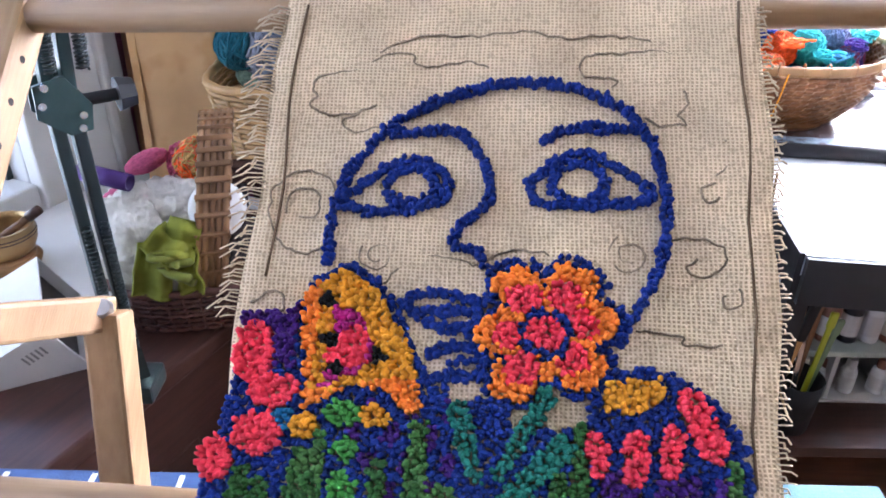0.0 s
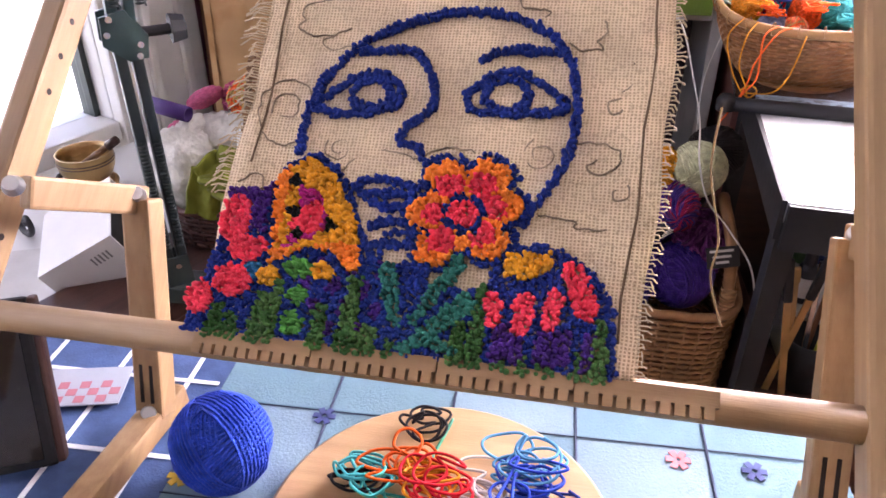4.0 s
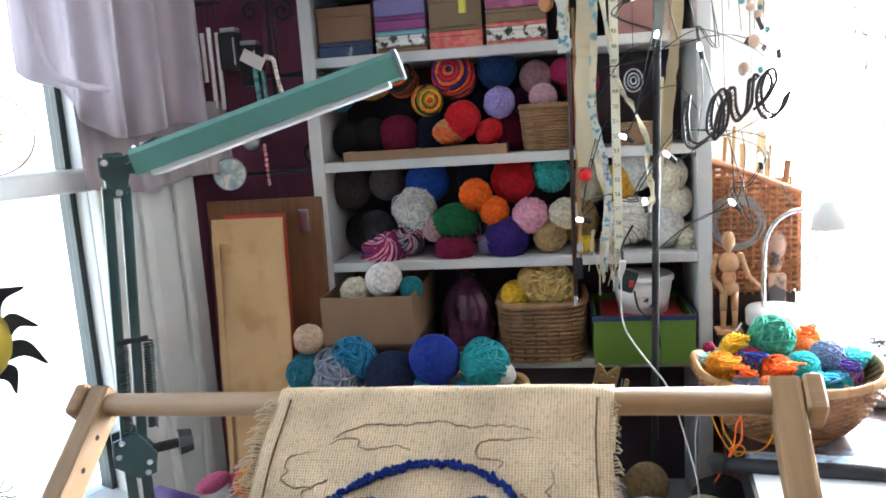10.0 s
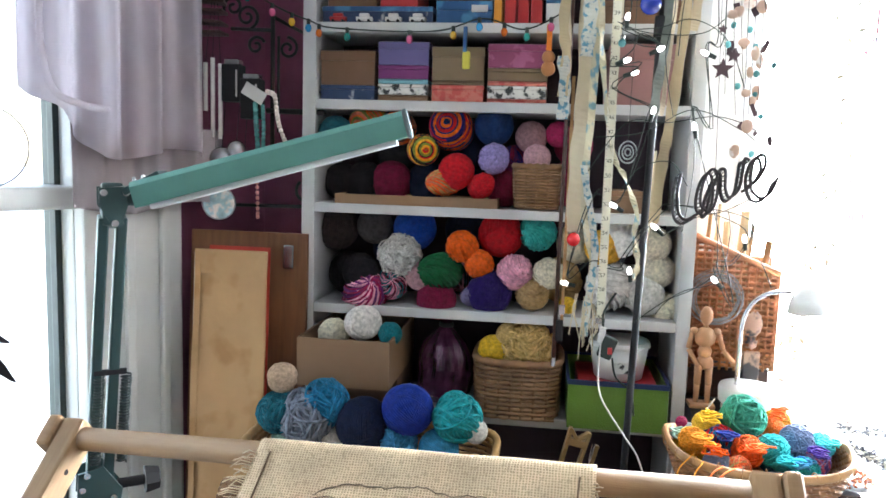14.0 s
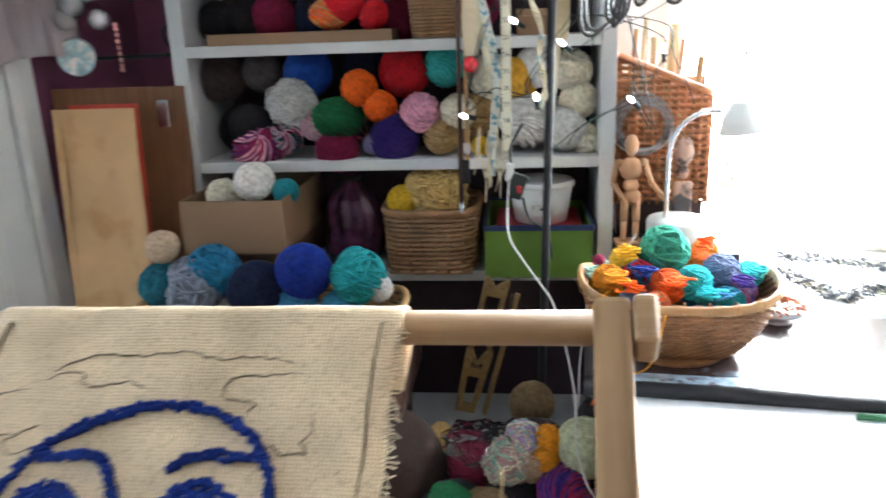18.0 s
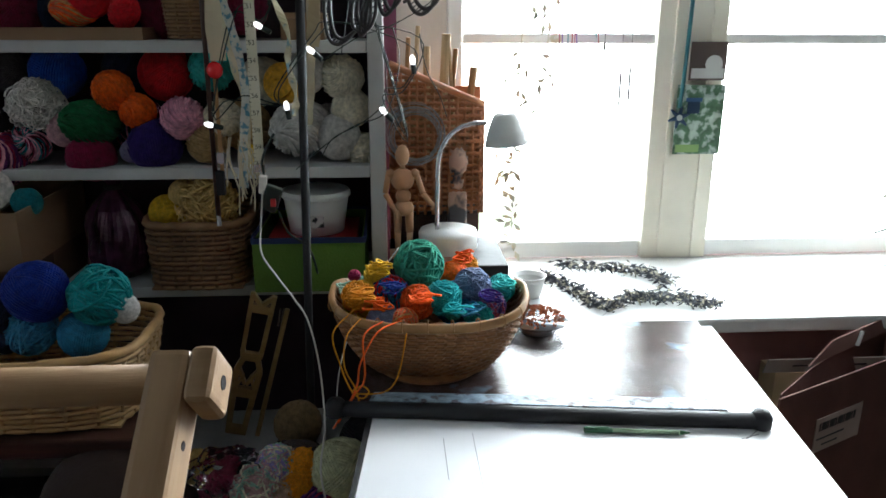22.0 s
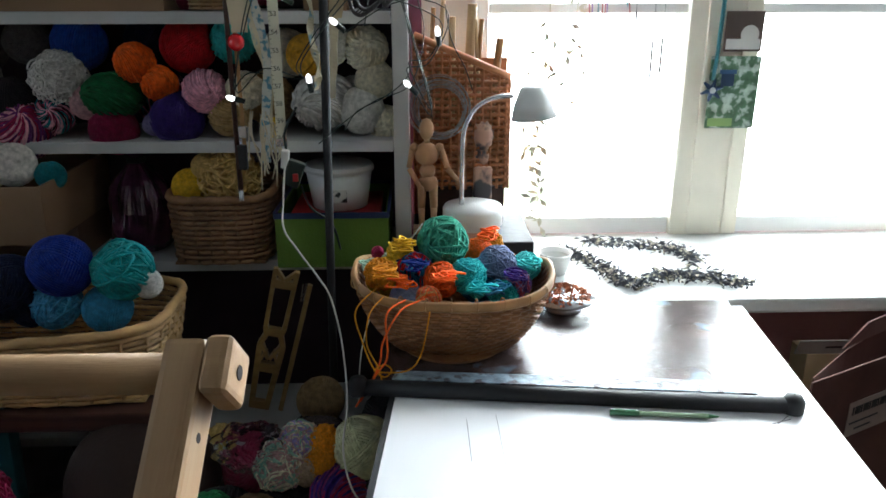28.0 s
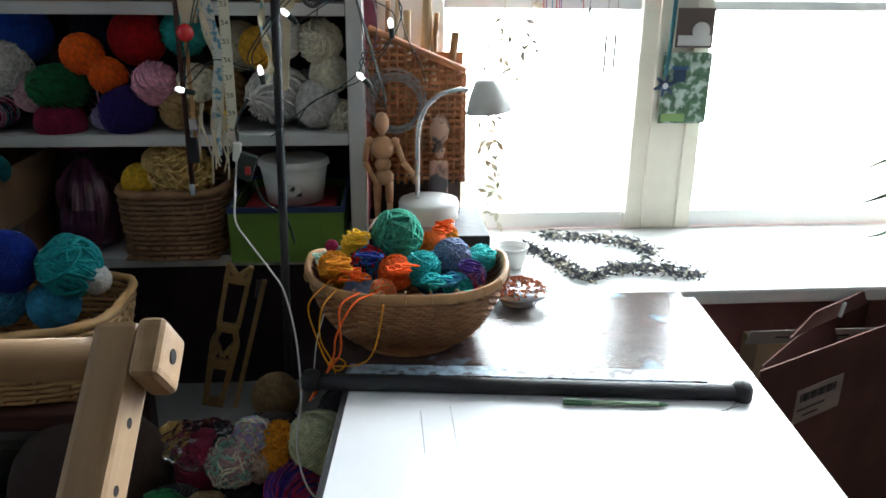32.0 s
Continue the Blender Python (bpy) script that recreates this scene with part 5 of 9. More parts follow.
part("eye", rod((0, -0.005, 0), (0, -0.003, 0), 0.006, n=14), M_TRIM, orn, "white centre bead")
tubes("ribbon", [[(0.0, 0.0, 0.02), (0.003, 0.0, 0.07), (0.006, 0, 0.2), (0.007, 0, 0.3)]], 0.004, mat("teal_ribbon", (0.02, 0.14, 0.16), 0.5), orn, 6)

# cartons on the floor beyond the desk
M_OLDCARD = mat("plum_brown_carton_board", (0.085, 0.04, 0.034), 0.95, vary=0.12, bump=0.1, spec=0.08)
carton = thing("moving_carton", "large open dark brown carton with a shipping label", "box", pose(0.916, 1.137, 0.0, 0, 0, 26.2))
part("front_panel", span(-0.01, 0.62, 0.0, 0.003, 0.0, 0.72), M_OLDCARD, carton)
part("side_panel", span(0.614, 0.62, 0.006, 0.1, 0.0, 0.70), M_OLDCARD, carton)
part("inner_panel", slab([(0.007, 0.0105), (0.127, 0.044), (0.6, 0.13), (0.5997, 0.1318), (0.1265, 0.0458), (0.0066, 0.0123)], 0.0, 0.719), M_OLDCARD, carton)
part("bottom", slab([(0.012, 0.0065), (0.61, 0.0065), (0.596, 0.125), (0.13, 0.042)], 0.0, 0.006), M_OLDCARD, carton)
flap = slab([(0.128, 0.049), (0.42, 0.075), (0.42, 0.078), (0.128, 0.052)], 0.7195, 0.7435)
for v in flap.verts:
    if v.co.z > 0.73:
        v.co += Vector((0.075, 0.012, 0.0))
part("flap", flap, M_OLDCARD, carton, "raised brown flap with a painted white edge highlight")
# White strip paints the highlight on the flap's rim.
part("flap_highlight", box(0.008, 0.003, 0.026, (0.275, 0.0585, 0.733), 0, (0, 18, 0)), M_TRIM, carton)
lab = part("shipping_label", box(0.12, 0.001, 0.06, (0.149, -0.0006, 0.629), 0, (0, 0, 0)), mat("grey_label", (0.26, 0.2, 0.18), 0.6), carton)
for k in range(14):
    part("label_bar", box(0.003 + 0.002 * (k % 3), 0.0006, 0.014, (0.1 + 0.0068 * k, -0.0014, 0.643), 0), M_BLACK, lab)
for k in range(2):
    part("label_line", box(0.07 - 0.03 * k, 0.0006, 0.003, (0.13, -0.0014, 0.622 - 0.012 * k), 0), M_BLACK, lab)


# ---------------------------------------------------------------- things on the shelves
def crate(name, label, category, x0, x1, y0, y1, z0, z1, material, wall=0.004, flaps=0.0, yaw=0.0, group=""):
    """An open box with walls and a bottom."""
    cx, cy = (x0 + x1) / 2, (y0 + y1) / 2
    t = thing(name, label, category, pose(cx, cy, z0, 0, 0, yaw), group)
    w, d, h = x1 - x0, y1 - y0, z1 - z0
    part("bottom", span(-w / 2, w / 2, -d / 2, d / 2, 0.0, wall), material, t)
    part("front_panel", span(-w / 2, w / 2, -d / 2, -d / 2 + wall, wall, h), material, t)
    part("back_panel", span(-w / 2, w / 2, d / 2 - wall, d / 2, wall, h), material, t)
    part("side_panel", span(-w / 2, -w / 2 + wall, -d / 2 + wall, d / 2 - wall, wall, h), material, t)
    part("side_panel", span(w / 2 - wall, w / 2, -d / 2 + wall, d / 2 - wall, wall, h), material, t)
    return t


def closed_box(name, label, category, x0, x1, y0, y1, z0, z1, material, lid=None, lid_h=0.25, group=""):
    """A lidded box."""
    cx, cy = (x0 + x1) / 2, (y0 + y1) / 2
    t = thing(name, label, category, pose(cx, cy, z0), group)
    w, d, h = x1 - x0, y1 - y0, z1 - z0
    part("body", span(-w / 2 + 0.001, w / 2 - 0.001, -d / 2 + 0.001, d / 2 - 0.001, 0.0, h * (1 - lid_h), 0.001), material, t)
    part("lid", span(-w / 2, w / 2, -d / 2, d / 2, h * (1 - lid_h) + 0.0005, h, 0.0015), lid or material, t)
    return t


def woven(t, outline, z0, z1, material, rows, flare=0.0, stakes=40, rad=0.0035, depth_bow=0.0, rim=None):
    """Basket walls: upright stakes with rods woven in and out of them, along a closed outline(angle, grow)."""
    for i in range(rows):
        u = i / max(1, rows - 1)
        z = z0 + (z1 - z0) * u
        pts = []
        n = stakes * 2
        for k in range(n):
            a = 2 * math.pi * k / n
            x, y = outline(a, flare * u)
            inout = 0.0016 * math.cos(math.pi * (k + i)) * 1.2
            l = math.hypot(x, y)
            pts.append((x + inout * x / l, y + inout * y / l, z + depth_bow * (abs(x) / (l + 1e-6)) * u))
        tubes("weave_rod", [pts], rad, material, t, 5, True)
    stk = []
    for k in range(stakes):
        a = 2 * math.pi * (k + 0.5) / stakes
        p0, p1 = outline(a, 0.0), outline(a, flare)
        stk.append([(p0[0], p0[1], z0), (p1[0], p1[1], z1)])
    for line in stk:
        tubes("stake", [line], rad * 0.75, material, t, 5)
    pts = []
    for k in range(72):
        a = 2 * math.pi * k / 72
        x, y = outline(a, flare)
        l = math.hypot(x, y)
        pts.append((x, y, z1 + rad + depth_bow * abs(x) / l + 0.0012 * math.sin(k * 1.9)))
    tubes("rim", [pts], rad * 1.7, rim or material, t, 7, True)


def rounded(w, d, power=4.0):
    """A rounded rectangular outline."""
    def f(a, grow=0.0):
        c, s = math.cos(a), math.sin(a)
        k = (abs(c) ** power + abs(s) ** power) ** (-1 / power)
        return (w / 2 + grow) * c * k, (d / 2 + grow) * s * k
    return f


M_CARD2 = mat("plain_brown_card", (0.15, 0.08, 0.045), 0.8, vary=0.1)
M_LAV = mat("lavender_card", (0.14, 0.12, 0.27), 0.6, vary=0.06)
M_MAGBOX = mat("magenta_card", (0.19, 0.035, 0.15), 0.6, vary=0.06)
M_TEALBOX = mat("pale_teal_card", (0.16, 0.36, 0.42), 0.6)
M_SALMON = mat("salmon_card", (0.5, 0.08, 0.065), 0.6, second=(0.55, 0.16, 0.12), mix_scale=60, mix_at=0.5)
M_ROSEBOX = mat("rose_gift_card", (0.26, 0.055, 0.13), 0.5, second=(0.36, 0.1, 0.2), mix_scale=40)
M_REDBOX = mat("red_card", (0.38, 0.022, 0.022), 0.5)
M_BLUEBOX = mat("blue_game_box", (0.02, 0.08, 0.2), 0.45, second=(0.05, 0.18, 0.34), mix_scale=20)
M_NAVYBOX = mat("dark_blue_box", (0.02, 0.04, 0.1), 0.45, second=(0.3, 0.32, 0.36), mix_scale=45, mix_at=0.66)
M_BLACKWHITE = mat("black_and_white_print", (0.62, 0.6, 0.56), 0.6, second=(0.03, 0.03, 0.03), mix_scale=95, mix_at=0.55)
M_AMBER = mat("amber_card", (0.6, 0.24, 0.02), 0.5)
M_WHITECARD = mat("white_card", (0.52, 0.51, 0.49), 0.6)
M_KHAKI = mat("khaki_card", (0.18, 0.125, 0.07), 0.75)

# top shelf: games, cigar boxes and tins
za = SHELF_Z["A"]
closed_box("game_box", "flat dark blue board game box with printed edge", "box", -0.437, -0.205, 1.515, 1.69, za, za + 0.034, M_NAVYBOX, M_BLUEBOX, 0.3)
closed_box("cigar_box", "small brown wooden cigar box", "box", -0.43, -0.325, 1.53, 1.66, za + 0.036, za + 0.085, M_CARD2)
closed_box("red_tray_box", "red card box with cut out front", "box", -0.318, -0.238, 1.525, 1.66, za + 0.036, za + 0.098, M_REDBOX)
for i, x in enumerate((-0.40, -0.345, -0.285, -0.235)):
    car = thing("toy_car", ("tiny red" if i == 0 else "tiny white") + " toy car at the shelf edge", "toy", pose(x, 1.507, za), "toy cars")
    part("car_body", box(0.034, 0.012, 0.008, (0, 0, 0.007), 0.002), M_REDBOX if i == 0 else M_WHITECARD, car)
    part("car_roof", box(0.02, 0.011, 0.007, (0, 0, 0.0145), 0.002), M_REDBOX if i == 0 else M_WHITECARD, car)
    for wx in (-0.01, 0.01):
        part("wheel", rod((wx, -0.0065, 0.003), (wx, 0.0065, 0.003), 0.003, n=10), M_BLACK, car)
closed_box("game_box", "bright blue boxed game with white label", "box", -0.2, -0.085, 1.52, 1.69, za, za + 0.046, M_BLUEBOX, M_BLUEBOX, 0.4)
part("print_bar", span(-0.128, -0.095, 1.5185, 1.5195, za + 0.024, za + 0.038), M_WHITECARD, bpy.data.objects["game_box.001"]).matrix_parent_inverse = bpy.data.objects["game_box.001"].matrix_world.inverted()
closed_box("storage_box", "dark maroon lidded storage box", "box", -0.2, -0.09, 1.56, 1.69, za + 0.048, za + 0.1, M_DARKWOOD)
closed_box("book", "amber yellow book standing on end", "book", -0.084, -0.066, 1.52, 1.62, za, za + 0.075, M_AMBER)
for i in range(3):
    closed_box("red_carton", "tall red carton with a small white label", "carton", -0.062 + i * 0.026, -0.038 + i * 0.026, 1.515, 1.62, za, za + 0.092 + 0.004 * i, M_REDBOX)
closed_box("small_carton", "white and blue small carton", "carton", 0.02, 0.05, 1.515, 1.6, za, za + 0.068, M_WHITECARD, M_BLUEBOX, 0.4)
closed_box("storage_box", "stack of flat brown boxes behind the ribbons", "box", 0.09, 0.29, 1.53, 1.69, za, za + 0.05, M_CARD2)

# second shelf: stacked cardboard boxes
zb = SHELF_Z["B"]


def stack(x0, x1, layers, what):
    z = zb + 0.001
    for h, m, label in layers:
        closed_box(what, label, "box", x0 + 0.001, x1 - 0.001, 1.515, 1.69, z, z + h - 0.001, m, m, 0.3)
        z += h


stack(-0.44, -0.322, ((0.03, M_NAVYBOX, "dark patterned flat box under a brown box"), (0.07, M_CARD2, "plain brown cardboard box in a stack")), "stacked_box")
stack(-0.318, -0.21, ((0.012, M_CARD, "plain brown card lid in a stack"), (0.022, M_BLACKWHITE, "black and white printed flat box"), (0.01, M_TEALBOX, "pale teal flat box in a stack"), (0.028, M_MAGBOX, "magenta card box in a stack"), (0.047, M_LAV, "lavender blue card box topping a stack")), "stacked_box")
stack(-0.206, -0.096, ((0.034, M_SALMON, "salmon pink patterned box in a stack"), (0.008, M_KHAKI, "thin khaki card lid"), (0.068, M_KHAKI, "khaki brown cardboard box in a stack")), "stacked_box")
stack(-0.092, 0.03, ((0.008, M_SALMON, "thin salmon card lid"), (0.026, M_BLACKWHITE, "white printed flat box with red edge"), (0.009, M_SALMON, "salmon card lid in a stack"), (0.026, M_KHAKI, "khaki brown card box in a stack"), (0.048, M_ROSEBOX, "shiny rose pink gift box topping a stack")), "stacked_box")
closed_box("storage_box", "dusty rose brown fabric box with a lid", "box", 0.15, 0.285, 1.52, 1.68, zb, zb + 0.12, mat("rose_brown_cloth", (0.28, 0.14, 0.13), 0.8))

# third shelf: long flat card tray and small basket
zc = SHELF_Z["C"]
crate("card_tray", "long flat tan card tray", "tray", -0.40, -0.06, 1.5, 1.6, zc, zc + 0.02, M_CARD)
small = thing("wicker_basket", "small square wicker basket with pink yarn", "basket", pose(0.018, 1.545, zc + 0.001), "wicker baskets")
woven(small, rounded(0.085, 0.07), 0.004, 0.085, M_WICKER, 14, 0.006, 14, 0.0032)
part("bottom", lathe([(0.001, 0.003), (0.035, 0.003)], 20), M_WICKER, small)
closed_box("tan_box", "small tan card box among hanging wires", "box", 0.16, 0.235, 1.53, 1.66, zc, zc + 0.045, M_CARD)

# lowest open shelf: cardboard box, plum bag, basket, green bin, tub
ze = SHELF_Z["E"]
crate("cardboard_box", "open brown cardboard box overflowing with yarn", "box", -0.44, -0.252, 1.385, 1.66, 0.856, 0.953, M_CARD, 0.004)
part("box_support", span(-0.43, -0.26, 1.51, 1.70, ze, 0.855), M_CARD2).name = "lidded_carton"
tagged(bpy.data.objects["lidded_carton"], "low brown carton under the open cardboard box", "box")
M_PLUMBAG = mat("dark_plum_plastic", (0.06, 0.015, 0.035), 0.3, vary=0.3, scale=18, bump=0.9, bump_scale=26)
bag = thing("yarn_bag", "crumpled dark plum plastic bag of yarn, knotted on top", "bag", pose(-0.165, 1.575, ze + 0.003))
M_PLUMBAG = mat("crinkled_plum_plastic", (0.07, 0.018, 0.05), 0.16, vary=0.5, scale=30, bump=0.6, bump_scale=60, spec=0.8)
bb = lathe([(0.002, 0.0), (0.04, 0.002), (0.056, 0.02), (0.06, 0.05), (0.059, 0.08), (0.055, 0.105), (0.044, 0.13), (0.028, 0.15), (0.014, 0.165), (0.012, 0.172), (0.024, 0.19), (0.03, 0.2)], 60)
for v in bb.verts:
    a = math.atan2(v.co.y, v.co.x)
    f = 1.0 + 0.07 * noise.noise(v.co * 55) + 0.05 * math.sin(a * 11 + v.co.z * 30) * min(1.0, v.co.z * 9) + 0.1 * noise.noise(v.co * 20 + Vector((3, 1, 0)))
    v.co.x *= f
    v.co.y *= f
part("sack", bb, M_PLUMBAG, bag)
part("tie", lathe([(0.0135, 0.163), (0.0165, 0.166), (0.0165, 0.171), (0.0135, 0.174)], 20), M_BLACK, bag, "black tie")
bask = thing("wicker_basket", "brown rectangular wicker basket heaped with yellow yarn", "basket", pose(-0.005, 1.57, ze + 0.001), "wicker baskets")
woven(bask, rounded(0.172, 0.19), 0.005, 0.115, M_WICKER, 13, 0.004, 24, 0.0046)
part("bottom", span(-0.08, 0.08, -0.09, 0.09, 0.0, 0.004), M_WICKER, bask)
M_GREENBIN = mat("olive_green_fabric", (0.1, 0.19, 0.025), 0.8, vary=0.1, bump=0.2, bump_scale=300)
M_NAVYTRIM = mat("navy_binding", (0.015, 0.03, 0.09), 0.7)
binb = crate("fabric_bin", "olive green fabric bin with navy binding", "bin", 0.1, 0.296, 1.46, 1.69, ze, ze + 0.095, M_GREENBIN, 0.005)
part("binding", merge(span(-0.1, 0.1, -0.117, -0.112, 0.09, 0.1), span(-0.1, 0.1, 0.112, 0.117, 0.09, 0.1), span(-0.101, -0.096, -0.112, 0.112, 0.09, 0.1), span(0.096, 0.101, -0.112, 0.112, 0.09, 0.1)), M_NAVYTRIM, binb, "navy binding strip")
M_TUB = mat("white_plastic_tub", (0.62, 0.62, 0.6), 0.35)
tub = thing("plastic_tub", "white plastic food tub with dark label", "tub", pose(0.205, 1.56, ze + 0.088))
part("tub_body", lathe([(0.002, 0.0), (0.05, 0.0), (0.06, 0.065), (0.002, 0.066)], 30), M_TUB, tub, smooth=True)
part("lid", lathe([(0.002, 0.078), (0.061, 0.078), (0.064, 0.072), (0.064, 0.067), (0.002, 0.067)], 30), M_TUB, tub)
part("label", box(0.035, 0.001, 0.024, (0.0, -0.0575, 0.03), 0, (8, 0, 0)), M_BLACKWHITE, tub, "printed dark and white label")
closed_box("folded_cloth", "red and blue folded cloth stack in the bin", "cloth", 0.12, 0.28, 1.49, 1.66, ze + 0.006, ze + 0.086, M_BLUEBOX, M_REDBOX, 0.3)

# the large basket standing before the shelves
stand = thing("low_stool", "dark wooden stool under the large basket", "stool", pose(-0.26, 1.29, 0.0))
part("seat", span(-0.24, 0.24, -0.12, 0.13, 0.64, 0.668, 0.004), M_DARKWOOD, stand)
for x in (-0.2, 0.2):
    for y in (-0.09, 0.1):
        part("leg", span(x - 0.018, x + 0.018, y - 0.018, y + 0.018, 0.0, 0.64), M_DARKWOOD, stand)
M_PALEWICKER = mat("pale_willow", (0.4, 0.24, 0.1), 0.55, vary=0.25, scale=25, each=0.2)
big = thing("wicker_basket", "large pale willow basket heaped with blue yarn", "basket", pose(-0.26, 1.29, 0.67), "wicker baskets")
woven(big, rounded(0.42, 0.20), 0.005, 0.105, M_PALEWICKER, 13, 0.02, 34, 0.0042, 0.012)
part("bottom", span(-0.2, 0.2, -0.09, 0.09, 0.0, 0.004), M_PALEWICKER, big)

# leaning boards beside the shelves
lean = thing("drawing_board", "red brown wooden board leaning on the wall", "board", pose(-0.58, 1.45, 0.5, -4, 0, 0))
part("panel", span(-0.135, 0.125, 0.0, 0.014, 0.0, 0.65, 0.002), M_RUSTBOARD, lean)
part("clip", box(0.022, 0.006, 0.05, (0.085, -0.003, 0.60), 0.002), M_STEEL, lean, "steel clip")
M_REDPAPER = mat("red_paper", (0.5, 0.05, 0.03), 0.7)
tagged(part("red_paper_sheet", box(0.13, 0.002, 0.45, (-0.575, 1.408, 0.90), 0, (-4, 0, 0)), M_REDPAPER), "red paper sheet behind the kraft envelope", "paper")
M_WHITEPAPER = mat("white_paper", (0.66, 0.64, 0.6), 0.7)
tagged(part("white_paper_sheet", box(0.15, 0.002, 0.44, (-0.594, 1.401, 0.89), 0, (-4, 0, 0)), M_WHITEPAPER), "white paper sheets behind the envelope", "paper")
env = thing("kraft_envelope", "large creased orange kraft paper portfolio leaning upright", "envelope", pose(-0.588, 1.36, 0.52, -5.0, 0, 0.5))
sheet = box(0.156, 0.005, 0.6, (0, 0, 0.3), 0.0015)
bmesh.ops.subdivide_edges(sheet, edges=[e for e in sheet.edges if e.calc_length() > 0.1], cuts=14, use_grid_fill=True)
for v in sheet.verts:
    v.co.y += 0.003 * math.sin(v.co.z * 18 + v.co.x * 14) + 0.002 * math.sin(v.co.x * 60)
part("sheet", sheet, M_KRAFT, env, smooth=True)
part("flap", box(0.15, 0.0016, 0.05, (0.001, -0.0045, 0.575), 0.0005, (3, 0, 0)), M_KRAFT, env, "folded top flap")
part("side_seam", box(0.012, 0.0012, 0.56, (-0.068, -0.0055, 0.29), 0.0004), M_KRAFT, env)

tb2 = closed_box("wooden_game_box", "flat brown wooden game box with dark lettering bars", "box", -0.47, -0.2, 1.52, 1.7, 1.9195, 1.965, M_CARD2, M_CARD, 0.4)
part("letter_bar", span(-0.05, 0.11, -0.0925, -0.0905, 0.008, 0.018), M_BLACK, tb2)

# ---------------------------------------------------------------- the yarn stash
# third shelf down
yarn('sea_green', (-0.411, 1.535, 1.358), 0.036, "cake")
yarn('orange_mix', (-0.341, 1.560, 1.383), 0.040, "cake")
yarn('brown_mix', (-0.279, 1.560, 1.379), 0.035, "cake")
yarn('sunset_mix', (-0.165, 1.560, 1.378), 0.044, "cake")
yarn('fire_mix', (-0.221, 1.535, 1.332), 0.032, "cake")
yarn('navy', (-0.076, 1.560, 1.386), 0.041)
yarn('lilac', (-0.073, 1.535, 1.318), 0.032, "skein")
yarn('red', (-0.150, 1.535, 1.289), 0.038)
yarn('coral_mix', (-0.175, 1.535, 1.266), 0.028, "skein", 1.4)
yarn('red', (-0.097, 1.535, 1.261), 0.025, "skein", 1.4)
yarn('dusty_pink', (0.002, 1.560, 1.365), 0.033)
yarn('magenta', (0.056, 1.560, 1.372), 0.026)
yarn('pale_pink', (0.016, 1.535, 1.323), 0.028)
yarn('black', (-0.36, 1.60, 1.26), 0.044)
yarn('crimson', (-0.30, 1.60, 1.262), 0.046)
yarn('midnight', (-0.22, 1.61, 1.262), 0.046)
yarn('crimson', (-0.05, 1.60, 1.258), 0.042)
yarn('black', (-0.41, 1.60, 1.258), 0.042)
yarn('plum_mix', (-0.03, 1.63, 1.30), 0.05)
yarn('midnight', (-0.12, 1.64, 1.32), 0.055)
yarn('black', (-0.30, 1.65, 1.34), 0.055)
yarn('crimson', (0.09, 1.60, 1.35), 0.04)
yarn('crimson', (0.08, 1.62, 1.27), 0.048)
# fourth shelf down
yarn('mole', (-0.422, 1.600, 1.155), 0.049)
yarn('grey', (-0.335, 1.600, 1.163), 0.040)
yarn('blue', (-0.245, 1.600, 1.160), 0.048)
yarn('orange', (-0.134, 1.545, 1.131), 0.034, "skein")
yarn('orange', (-0.096, 1.545, 1.095), 0.031, "skein")
yarn('red', (-0.056, 1.600, 1.155), 0.048)
yarn('aqua', (0.024, 1.600, 1.163), 0.040, "skein")
yarn('green', (-0.177, 1.545, 1.076), 0.040, "skein", 1.35)
yarn('chalk', (-0.267, 1.545, 1.105), 0.043, "fluff")
yarn('pale_pink', (-0.223, 1.545, 1.065), 0.031)
yarn('pink', (-0.020, 1.545, 1.083), 0.038, "skein")
yarn('indigo', (-0.072, 1.545, 1.036), 0.047)
yarn('crimson', (-0.185, 1.545, 1.015), 0.043)
yarn('black', (-0.348, 1.545, 1.064), 0.044)
yarn('magenta_mix', (-0.341, 1.545, 1.016), 0.049, "skein", 1.3)
yarn('wine_mix', (-0.283, 1.545, 1.044), 0.034, "skein")
yarn('tan', (0.018, 1.545, 1.039), 0.035, "skein")
yarn('cream', (0.050, 1.545, 1.083), 0.033, "skein")
yarn('yellow', (0.092, 1.545, 1.017), 0.019)
yarn('lilac_grey', (-0.113, 1.545, 1.025), 0.021)
yarn('white', (0.195, 1.570, 1.159), 0.038)
yarn('mustard', (0.162, 1.570, 1.139), 0.036, "cake")
yarn('chalk', (0.182, 1.570, 1.061), 0.050, "skein", 1.25)
yarn('cream', (0.260, 1.570, 1.151), 0.039, "skein")
yarn('cream', (0.275, 1.570, 1.097), 0.036)
yarn('cream', (0.295, 1.570, 1.019), 0.034, "skein", 1.2)
yarn('black', (-0.40, 1.63, 1.05), 0.048)
yarn('midnight', (-0.30, 1.65, 1.11), 0.05)
yarn('wine_mix', (-0.12, 1.64, 1.055), 0.052)
yarn('midnight', (-0.14, 1.65, 1.16), 0.045)
yarn('black', (-0.01, 1.64, 1.05), 0.048)
yarn('tan', (0.075, 1.62, 1.06), 0.05)
yarn('cream', (0.11, 1.63, 1.14), 0.045)
yarn('white', (0.235, 1.65, 1.05), 0.048)
yarn('chalk', (0.25, 1.56, 1.045), 0.042)
# in the cardboard box
yarn('white_knit', (-0.325, 1.460, 0.973), 0.035, "cake")
yarn('cream', (-0.386, 1.460, 0.947), 0.032, "skein")
yarn('teal', (-0.267, 1.460, 0.954), 0.025)
